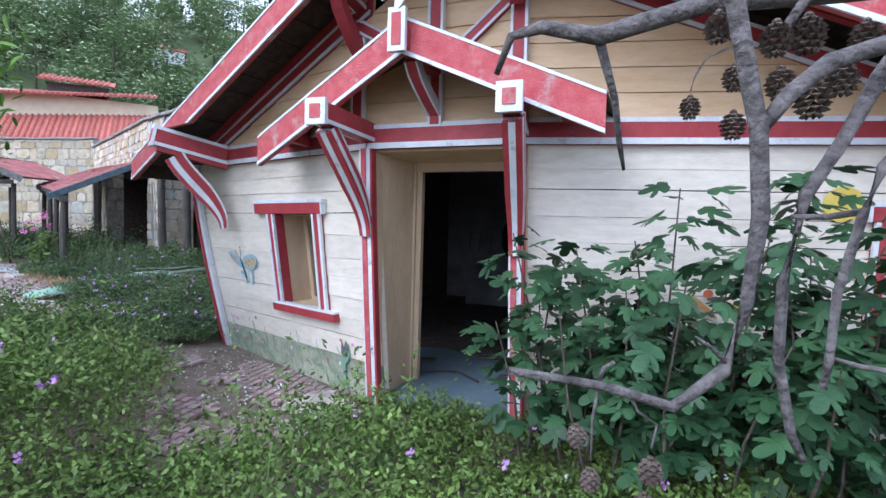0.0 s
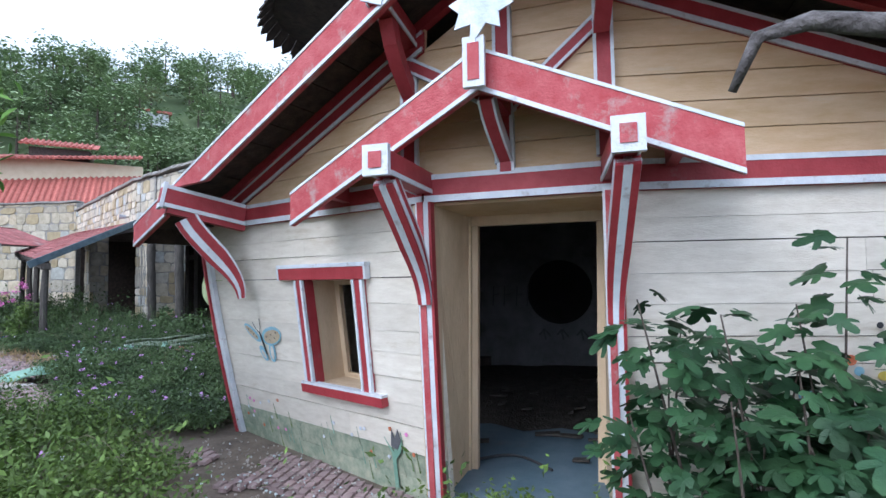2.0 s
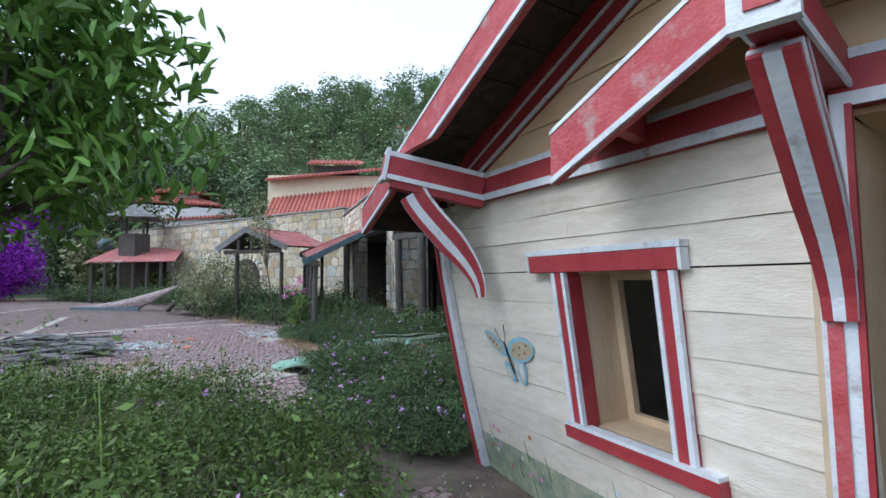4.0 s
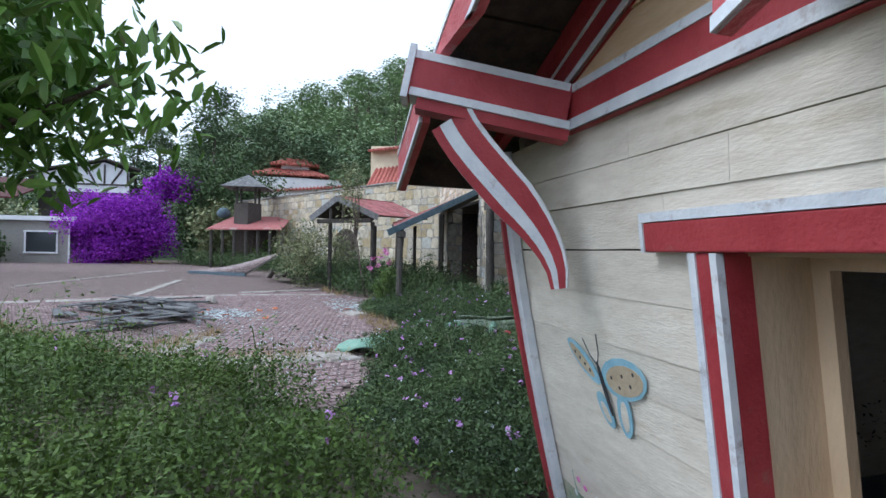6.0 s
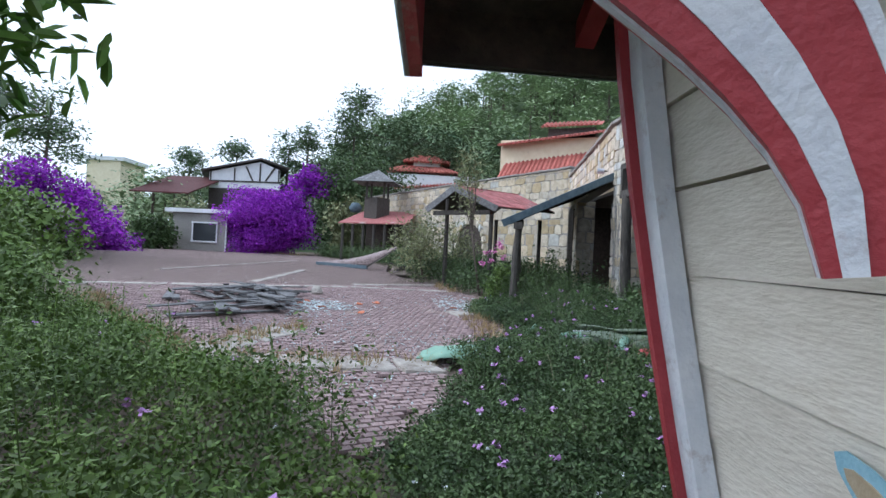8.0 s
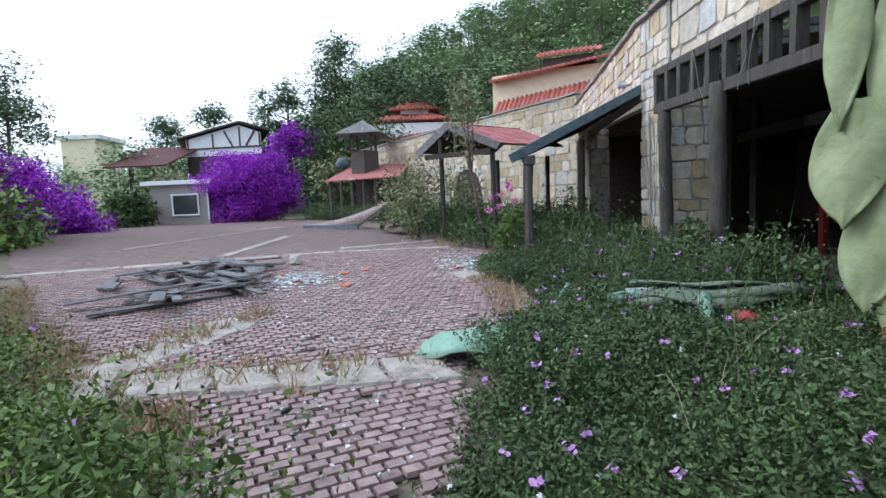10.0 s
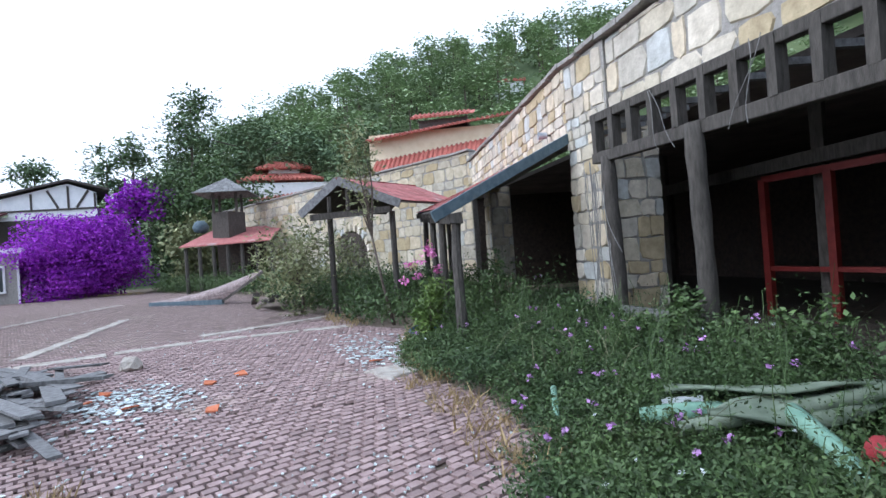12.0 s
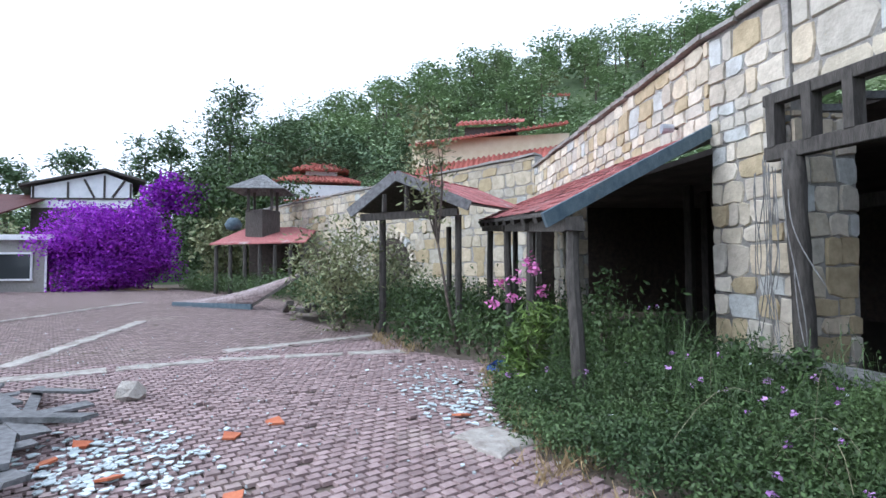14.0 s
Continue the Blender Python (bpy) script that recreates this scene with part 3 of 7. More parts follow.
# curved braces
def brace(p_low, p_high, side, bow, w=0.13, h=0.15):
    p_low, p_high = Vector(p_low), Vector(p_high)
    out = V3(p_high.x - p_low.x, p_high.y - p_low.y, 0)
    pts = []
    for t in np.linspace(0, 1, 13):
        s = t * t * (3 - 2 * t) * bow + t ** 1.5 * (1 - bow)
        pts.append(p_low + out * s + V3(0, 0, (p_high.z - p_low.z) * (t ** 0.9)))
    nrm = Vector(side).cross((p_high - p_low)).normalized()
    if nrm.dot(out) < 0:
        nrm = -nrm
    sd = Vector(side).normalized()

    def strip(off_n, off_s, ww, hh):
        m, n = Mb(), len(pts)
        for i, p in enumerate(pts):
            d = (pts[min(i + 1, n - 1)] - pts[max(i - 1, 0)]).normalized()
            u = sd.cross(d).normalized()
            if u.dot(nrm) < 0:
                u = -u
            k = 0.35 + 0.65 * min(1.0, i / (n * 0.45))
            for a_, b_ in ((-1, -1), (1, -1), (1, 1), (-1, 1)):
                m.v.append(tuple(p + sd * (off_s + a_ * ww / 2) * (0.6 + 0.4 * k) + u * (off_n * h + b_ * hh * h / 2) * k))
        for i in range(n - 1):
            for q in range(4):
                e, f = 4 * i + q, 4 * i + (q + 1) % 4
                m.f.append((e, f, f + 4, e + 4))
        m.f += [(3, 2, 1, 0), tuple(4 * (n - 1) + q for q in range(4))]
        return m
    b = part("brace", strip(0, 0, w, 1.0), RED, house, "curved red brace with white stripes")
    part("stripe", strip(0.14, 0, w + 0.008, 0.30), WHITE, b)
    part("stripe", strip(-0.46, 0, w + 0.008, 0.10), WHITE, b)
    part("stripe", strip(0.02, 0, w * 0.36, 1.0), WHITE, b)
    return b


brace((-2.24, 5.08, 1.44), (-2.54, 4.68, 2.20), (0.62, -0.78, 0), 0.55, 0.11, 0.205)
# the corner beam with its white-edged end
ca, cb = V3(-2.24, 5.10, 2.26), V3(-2.64, 4.50, 2.40)
cdir = (cb - ca).normalized()
cnrm = V3(cdir.y, -cdir.x, 0).normalized()
if cnrm.y > 0:
    cnrm = -cnrm
corner = part("corner_beam", Mb().beam(ca, cb, 0.14, 0.20), RED, house, "projecting red beam with white edges", bevel=0.006)
for off in (-0.085, 0.085):
    part("white_edge", Mb().beam(ca + V3(0, 0, off), cb + V3(0, 0, off), 0.15, 0.035), WHITE, corner)
low_b = part("lower_board", Mb().beam(ca + V3(0, 0, -0.128), cb - cdir * 0.03 + V3(0, 0, -0.128), 0.11, 0.05), RED, corner)
part("end_board", Mb().beam(cb - cdir * 0.01, cb + cdir * 0.02, 0.17, 0.24), WHITE, corner)
part("end_panel", Mb().beam(cb, cb + cdir * 0.026, 0.09, 0.14), RED_WORN, corner)

# main roof
APEX = V3(0.8, 3.50, 4.02)
LEFT, RIGHT, TIP = V3(-2.74, 4.66, 2.50), V3(6.0, 4.45, 2.03), V3(-3.44, 4.90, 2.22)
RB = V3(0.25, 5.3, 0)


def roof_slope(name, a, b, depth_vec):
    """a: low front corner, b: ridge front corner."""
    d = Vector(depth_vec)
    ob = part(name, Mb().prism([a, b, b + d, a + d], (0, 0, 0.05)), SOFFIT_AND_SHADE, house, "dark timber roof with broken edges")
    n = 9
    for i in range(1, n):
        t = i / n
        p, q = a + d * t, b + d * t
        part("rafter", Mb().beam(p + V3(0, 0, -0.05), q + V3(0, 0, -0.05), 0.06, 0.10), RED if i < 2 else SOFFIT_AND_SHADE, ob)
    k = 16
    for i in range(k):
        p, q = a.lerp(b, (i + 0.5) / k), a.lerp(b, (i + 0.5) / k) + d
        part("soffit_board", Mb().beam(p + V3(0, 0, -0.012 + random.uniform(-0.006, 0.006)), q + V3(0, 0, -0.012), (b - a).length / k - 0.012, 0.02, (a - b).cross(d)), SOFFIT_AND_SHADE, ob)
    tl = Mb()
    for i in range(26):
        for j in range(30):
            p = a + (b - a) * (i / 26) + d * (j / 30) + V3(0, 0, 0.055 + random.uniform(0, 0.012))
            tl.prism([p, p + (b - a) * (1.18 / 26) + V3(0, 0, 0.012), p + (b - a) * (1.18 / 26) + d * (0.95 / 30) + V3(0, 0, 0.012), p + d * (0.95 / 30)], (0, 0, 0.014))
    tagged(part("shingles", tl, GREYSHINGLE, ob, "grey broken wooden shingles"), kind="stuff")
    return ob


roof_slope("roof", TIP + V3(0.03, 0.05, -0.03), APEX + V3(0, 0.12, -0.02), V3(1.0, 4.4, 0))
roof_slope("roof", RIGHT + V3(0, 0.12, 0), APEX + V3(0, 0.12, 0), V3(0.0, 4.4, 0))


def bargeboard(a, b, width, name="bargeboard", level=False):
    d = (b - a)
    hor = V3(d.x, d.y, 0).normalized()
    inw = V3(-hor.y, hor.x, 0)
    if inw.y < 0:
        inw = -inw
    dn = V3(0, 0, -width)
    foot = a + dn + d * (width / d.z if level else 0.0)
    return striped(name, [foot, b + dn, b, a], 0.05, house, inw, 0.115, "weathered red bargeboard with white edges", RED_WORN)


bargeboard(LEFT, APEX, 0.26, level=True)
bargeboard(RIGHT, APEX, 0.35)
bargeboard(TIP, LEFT + V3(0.0, -0.04, -0.03), 0.24, "eave_fascia")
striped("eave_fascia", [TIP + V3(0, 0, -0.2), TIP + V3(1.0, 3.9, -0.2), TIP + V3(1.0, 3.9, 0), TIP], 0.04, house, V3(1, -0.2, 0), 0.2, red=SOFFIT_AND_SHADE)
# trim on the wall under the eaves
for side in "LR":
    a, b = SIDES[side]
    u1 = LEN[side] - 0.35 if side == "L" else 4.0
    us = np.linspace(0.0, u1, 2)
    q = [on_wall(side, u, roof_top((a + (b - a) * (u / LEN[side])).x) - 0.36, 0.03) for u in us]
    striped("wall_trim", [q[0], q[1], q[1] + V3(0, 0, 0.16), q[0] + V3(0, 0, 0.16)], 0.04, house, INW[side], 0.22)
# timbering on the gable
for name, side, u, z0, z1 in (("gable_post", "L", 0.12, 2.4, 3.25), ("gable_post", "C", 0.60, 2.4, 3.75), ("gable_post", "C", 1.28, 2.4, 3.6)):
    c = on_wall(side, u, z0, 0.03)
    t = on_wall(side, u, z1, 0.03)
    w = V3(0.055, 0, 0)
    ob = part(name, Mb().beam(c, t, 0.11, 0.06, (0, 1, 0)), RED, house)
    for k in (-1, 1):
        part("white_edge", Mb().beam(c + w * k, t + w * k, 0.022, 0.075, (0, 1, 0)), WHITE, ob)
for (u0, z0), (u1, z1) in (((0.25, 3.05), (0.62, 2.9)), ((0.66, 2.82), (1.22, 3.3)), ((-0.1, 3.2), (0.58, 2.82))):
    c, t = on_wall("C", u0, z0, 0.022), on_wall("C", u1, z1, 0.022)
    ob = part("cross_brace", Mb().beam(c, t, 0.04, 0.10, (0, 0, 1)), RED, house)
    for k in (-1, 1):
        part("white_edge", Mb().beam(c + V3(0, -0.004, 0.05 * k), t + V3(0, -0.004, 0.05 * k), 0.045, 0.02, (0, 0, 1)), WHITE, ob)
# purlin ends that carry the gable, each with a plate
for (x, y, z), (wx, wz) in (((-0.17, 3.80, 3.47), (-0.17, 3.15)), ((1.28, 3.62, 3.72), (1.22, 3.45))):
    pu = part("purlin", Mb().beam((x, y, z), (wx, 4.45, z - 0.05), 0.12, 0.14), RED, house, bevel=0.006)
    part("purlin_brace", Mb().sweep([(x * (1 - t) + wx * t, y + 0.2 + 0.45 * t, z - 0.08 - 0.42 * t ** 0.6) for t in np.linspace(0, 1, 7)], (1, 0, 0), 0.10, 0.10), RED, pu)
    for k in (-1, 1):
        part("white_edge", Mb().beam((x + 0.062 * k, y, z - 0.06), (wx + 0.062 * k, 4.45, z - 0.11), 0.012, 0.03), WHITE, pu)
    part("end_plate", Mb().beam((x, y - 0.015, z), (x, y + 0.0, z), 0.16, 0.16, (0.4, 0, 1)), METAL, pu, "pale metal plate on the purlin end")

# porch gable
PAX, PL, PR = V3(0.50, 3.80, 3.00), V3(-1.15, 4.30, 2.30), V3(1.90, 3.80, 2.38)
for a in (PL, PR):
    bargeboard(a, PAX, 0.265, "porch_bargeboard")
    d = V3(0.05, 0.72, 0)
    m = Mb().prism([a + V3(0, 0.05, -0.02), PAX + V3(0, 0.05, -0.02), PAX + d, a + V3(0, 0.05, -0.02) + d * (0.8 if a is PL else 1.05)], (0, 0, 0.035))
    pr = part("porch_roof", m, SOFFIT_AND_SHADE, house)
    part("purlin", Mb().beam(a.lerp(PAX, 0.2) + V3(0, 0.06, -0.14), a.lerp(PAX, 0.2) + V3(0, 0.62, -0.14), 0.07, 0.12), RED, pr)
# porch blocks, arms, ridge beam, posts and star
for (bx, by, bz), u, ul in (((-0.11, 3.66, 2.33), 0.0, 1.42), ((1.33, 3.60, 2.33), LEN["C"], 1.30)):
    w = on_wall("C", u, bz, 0.0)
    arm = part("porch_arm", Mb().beam((bx, by + 0.02, bz), (w.x, w.y, bz - 0.03), 0.13, 0.15), RED, house, bevel=0.006)
    for k in (-1, 1):
        part("white_edge", Mb().beam((bx + 0.066 * k, by + 0.03, bz - 0.065), (w.x + 0.066 * k, w.y, bz - 0.095), 0.012, 0.03), WHITE, arm)
    part("end_board", Mb().beam((bx, by - 0.012, bz), (bx, by + 0.03, bz), 0.17, 0.19), WHITE, arm)
    part("end_panel", Mb().beam((bx, by - 0.02, bz), (bx, by, bz), 0.085, 0.10), RED_WORN, arm)
    wl_ = on_wall("C", u, ul, 0.10)
    brace((wl_.x, wl_.y, ul), (bx, by + 0.14, bz - 0.10), (1, 0, 0), 0.25, 0.13, 0.13)
rb = part("ridge_beam", Mb().beam((0.5, 3.72, 2.83), (0.56, 4.42, 2.80), 0.11, 0.15), RED, house, bevel=0.006)
part("end_board", Mb().beam((0.5, 3.70, 2.87), (0.5, 3.74, 2.87), 0.13, 0.30), WHITE, rb)
part("end_panel", Mb().beam((0.5, 3.694, 2.87), (0.5, 3.71, 2.87), 0.07, 0.22), RED_WORN, rb)
part("ridge_brace", Mb().sweep([(0.52 + 0.04 * t, 3.95 + 0.42 * t, 2.74 - 0.30 * t ** 0.7) for t in np.linspace(0, 1, 7)], (1, 0, 0), 0.09, 0.09), RED, rb)
for k in (-1, 1):
    part("white_edge", Mb().sweep([(0.52 + 0.04 * t + 0.046 * k, 3.945 + 0.42 * t, 2.735 - 0.30 * t ** 0.7) for t in np.linspace(0, 1, 7)], (1, 0, 0), 0.014, 0.095), WHITE, rb)
kp = part("king_post", Mb().beam(on_wall("C", 0.61, 2.34, 0.03), on_wall("C", 0.61, 2.75, 0.03), 0.09, 0.06, (0, 1, 0)), RED, house)
for k in (-1, 1):
    part("white_edge", Mb().beam(on_wall("C", 0.61 + 0.05 * k, 2.34, 0.035), on_wall("C", 0.61 + 0.05 * k, 2.75, 0.035), 0.02, 0.07, (0, 1, 0)), WHITE, kp)
star_pts = []
for i in range(16):
    a, r = math.pi * i / 8 + 0.1, 0.20 if i % 2 == 0 else 0.125
    star_pts.append((0.545 + r * math.sin(a) * random.uniform(0.92, 1.05), 3.69, 3.20 + r * math.cos(a) * random.uniform(0.92, 1.05)))
star = part("metal_star", Mb().prism(star_pts, (0, 0.012, 0)), METAL, house, "flower-shaped pale metal sheet on a stick")
part("stick", Mb().beam((0.5, 3.705, 2.98), (0.505, 3.705, 3.2), 0.03, 0.02, (0, 1, 0)), METAL, star)


# left window: header, sill, posts, deep inner frame
def window(side, u0, u1, z0, z1, name, skew=0.06):
    w = part(name, wall_board(Mb(), side, u0 - 0.14, u1 + 0.32, z1, z1 + 0.105, 0.06, 0.06), RED, house, "small red and white framed window without glass", bevel=0.006)
    part("header_cap", wall_board(Mb(), side, u0 - 0.15, u1 + 0.33, z1 + 0.107, z1 + 0.140, 0.064, 0.07), WHITE, w)
    for e in (u0 - 0.15, u1 + 0.31):
        part("white_end", wall_board(Mb(), side, e, e + 0.02, z1 - 0.002, z1 + 0.104, 0.066, 0.06), WHITE, w)
    sill = part("sill", wall_board(Mb(), side, u0 - 0.22, u1 + 0.15, z0 - 0.085, z0 - 0.01, 0.075, 0.08), RED, w)
    part("sill_cap", wall_board(Mb(), side, u0 - 0.22, u1 + 0.15, z0 - 0.008, z0 + 0.014, 0.07, 0.08), WHITE, sill)
    for e, k in ((u0 - 0.03, -1), (u1 + 0.05, 1)):
        p = part("window_post", wall_board(Mb(), side, e - 0.055, e + 0.055, z0 + 0.015, z1 - 0.002, 0.045, 0.06), RED, w)
        part("white_edge", wall_board(Mb(), side, min(e + 0.03 * k, e + 0.062 * k), max(e + 0.03 * k, e + 0.062 * k), z0 + 0.016, z1 - 0.003, 0.052, 0.03), WHITE, p)
        part("white_edge", wall_board(Mb(), side, min(e - 0.062 * k, e - 0.035 * k), max(e - 0.062 * k, e - 0.035 * k), z0 + 0.016, z1 - 0.003, 0.055, 0.03), WHITE, p)
        part("reveal", wall_board(Mb(), side, e - 0.055 * k - 0.008, e - 0.055 * k + 0.008, z0, z1, 0.02, 0.10), RED, p)
    for (a, b, c, d) in ((u0, u1, z0 - 0.01, z0 + 0.005), (u0, u1, z1 - 0.01, z1 + 0.01), (u1 - 0.0, u1 + 0.02, z0, z1), (u0 - 0.02, u0, z0, z1)):
        part("inner_reveal", wall_board(Mb(), side, a, b, c, d, -0.07, 0.30), REVEAL, w)
    for (a, b, c, d) in ((u0, u0 + 0.06, z0, z1), (u1 - 0.06, u1, z0, z1), (u0, u1, z0, z0 + 0.05), (u0, u1, z1 - 0.05, z1)):
        part("inner_frame", wall_board(Mb(), side, a, b, c, d, -0.34, 0.05), REVEAL, w)
    return w


window("L", WIN[0] + 0.03, WIN[1] - 0.03, WIN[2], WIN[3], "window")
window("R", 2.62, 3.40, 0.80, 1.62, "window")


# painted butterfly, tulip, flowers and dots on the planks
def paint(name, side, u, z, outline, material, parent, proud=0.018, label=""):
    pts = [on_wall(side, u + a, z + b, proud) for a, b in outline]
    return part(name, Mb().prism(pts, INW[side] * 0.004), material, parent, label)


def oval(cx, cz, rx, rz, rot=0.0, n=14):
    return [(cx + rx * math.cos(t) * math.cos(rot) - rz * math.sin(t) * math.sin(rot), cz + rx * math.cos(t) * math.sin(rot) + rz * math.sin(t) * math.cos(rot)) for t in np.linspace(0, 2 * math.pi, n, endpoint=False)]


UB = (HB - V3(-2.19, 5.1, 0)).length


def bfp(a, b, proud):
    """A point of the butterfly, which is painted a little askew."""
    return on_wall("L", UB + a + 0.33 * b, 0.98 + b - 0.30 * a, proud)


bf = part("painted_butterfly", Mb().prism([bfp(a, b, 0.020) for a, b in oval(0, 0, 0.014, 0.12)], INW["L"] * 0.004), INK, wall_front, "painted butterfly with pale blue and tan wings")
for o, mt in ((oval(-0.165, 0.03, 0.165, 0.088, 0.10), SKYBLUE), (oval(-0.175, 0.022, 0.135, 0.064, 0.10), TAN), (oval(0.125, 0.135, 0.150, 0.048, 0.85), SKYBLUE), (oval(0.135, 0.14, 0.115, 0.028, 0.85), TAN),
              (oval(-0.10, -0.11, 0.05, 0.10, 0.30), SKYBLUE), (oval(0.05, -0.09, 0.042, 0.085, -0.35), SKYBLUE), (oval(-0.10, -0.12, 0.026, 0.065, 0.30), CREAM), (oval(0.05, -0.10, 0.02, 0.05, -0.35), CREAM)):
    pts = [bfp(a, b, 0.0165 + (0.003 if mt in (TAN, CREAM) else 0)) for a, b in o]
    part("wing", Mb().prism(pts, INW["L"] * 0.004), mt, bf)
spots = Mb()
for du, dz_ in [(-0.09 - 0.042 * k, 0.02 + 0.022 * (-1) ** k) for k in range(5)] + [(0.08 + 0.030 * k, 0.085 + 0.032 * k) for k in range(4)]:
    spots.prism([bfp(a, b, 0.0225) for a, b in oval(du, dz_, 0.006, 0.009, 0, 6)], INW["L"] * 0.004)
tagged(part("wing_spots", spots, INK, bf), kind="stuff")
m = Mb()
for k in (-1, 1):
    m.tube([bfp(0, 0.10, 0.02), bfp(0.04 * k, 0.15, 0.02), bfp(0.065 * k, 0.23, 0.02)], [0.003] * 3, 4)
part("feeler", m, INK, bf)
tu = part("painted_tulip", Mb().prism([on_wall("L", 0.52 + a, 0.22 + b, 0.022) for a, b in [(-0.02, -0.3), (0.02, -0.3), (0.02, -0.02), (0.10, 0.10), (0.05, 0.04), (0.0, 0.0), (-0.05, 0.05), (-0.11, 0.13), (-0.08, 0.0), (-0.02, -0.06)]], INW["L"] * 0.004), TEAL, wall_front, "painted teal tulip")
part("petal", Mb().prism([on_wall("L", 0.52 + a, 0.24 + b, 0.027) for a, b in [(-0.05, 0.0), (0.02, 0.02), (0.0, 0.16), (-0.03, 0.09), (-0.07, 0.17), (-0.10, 0.08)]], INW["L"] * 0.004), GREYPAINT, tu)
for i in range(46):
    u, z = random.uniform(0.2, 2.9), random.uniform(-0.05, 0.32)
    if i % 2:
        paint("painted_blade", "L", u, z, [(0, -0.06), (0.012, -0.06), (0.03, 0.10), (0.018, 0.02)], random.choice((TEAL, MURAL, LEAF)), wall_front)
    else:
        paint("painted_flower", "L", u, z + 0.08, oval(0, 0, 0.018, 0.018, 0, 6), random.choice((WHITE, WHITE, BRICKBIT, PINKFL)), wall_front)
paint("painted_sun", "R", 2.32, 1.74, oval(0, 0, 0.14, 0.13), YELPAINT, wall_front, label="faded yellow painted disc")
for u, z, o, mt in ((1.45, 1.05, oval(0, 0, 0.035, 0.035), BRICKBIT), (1.50, 0.98, oval(0, 0, 0.03, 0.03), SKYBLUE), (1.62, 1.27, oval(0, 0, 0.02, 0.02), INK), (1.60, 1.15, oval(0, 0, 0.018, 0.018), INK),
                    (1.42, 0.95, oval(0, 0, 0.14, 0.022, -0.7), ORANGEPAINT), (1.2, 0.82, oval(0, 0, 0.06, 0.05), SKYBLUE), (1.65, 0.95, oval(0, 0, 0.04, 0.03), YELPAINT)):
    paint("painted_spot", "R", u, z, o, mt, wall_front)

# shingled turret cap behind the roof
cap = Mb()
cx, cy, cz = -1.55, 6.35, 4.62
for ring_i in range(5):
    r0, r1 = 1.15 - 0.2 * ring_i, 1.15 - 0.2 * (ring_i + 1) - 0.06
    h0, h1 = cz + 0.26 * ring_i, cz + 0.26 * (ring_i + 1) + 0.05
    for k in range(40):
        a0, a1 = 2 * math.pi * k / 40, 2 * math.pi * (k + 0.92) / 40
        am = (a0 + a1) / 2
        q = [(cx + r0 * math.cos(a0), cy + r0 * math.sin(a0), h0), (cx + (r0 + 0.05) * math.cos(am), cy + (r0 + 0.05) * math.sin(am), h0 - 0.06), (cx + r0 * math.cos(a1), cy + r0 * math.sin(a1), h0),
             (cx + r1 * math.cos(a1), cy + r1 * math.sin(a1), h1), (cx + r1 * math.cos(a0), cy + r1 * math.sin(a0), h1)]
        cap.prism(q, (0, 0, 0.03))
turret = part("turret", Mb().tube([(cx, cy, 2.6), (cx, cy, 4.62), (cx, cy, 4.75)], [0.3, 0.3, 1.02], 20), SOFFIT_AND_SHADE, house, "small round turret with a dark scalloped shingle cap")
part("turret_cap", cap, SOFFIT_AND_SHADE, turret)

# ---------------------------------------------------------------- long stone building
FA, FB, FC = V3(-19.8, 16.4, 0), V3(-11.98, 12.42, 0), V3(-1.8, 8.75, 0)
FD = V3(-40.0, 12.3, 0)
building = thing("stone_building", "long low stone building with open dark galleries, abandoned", "building")
TOPZ = 4.62


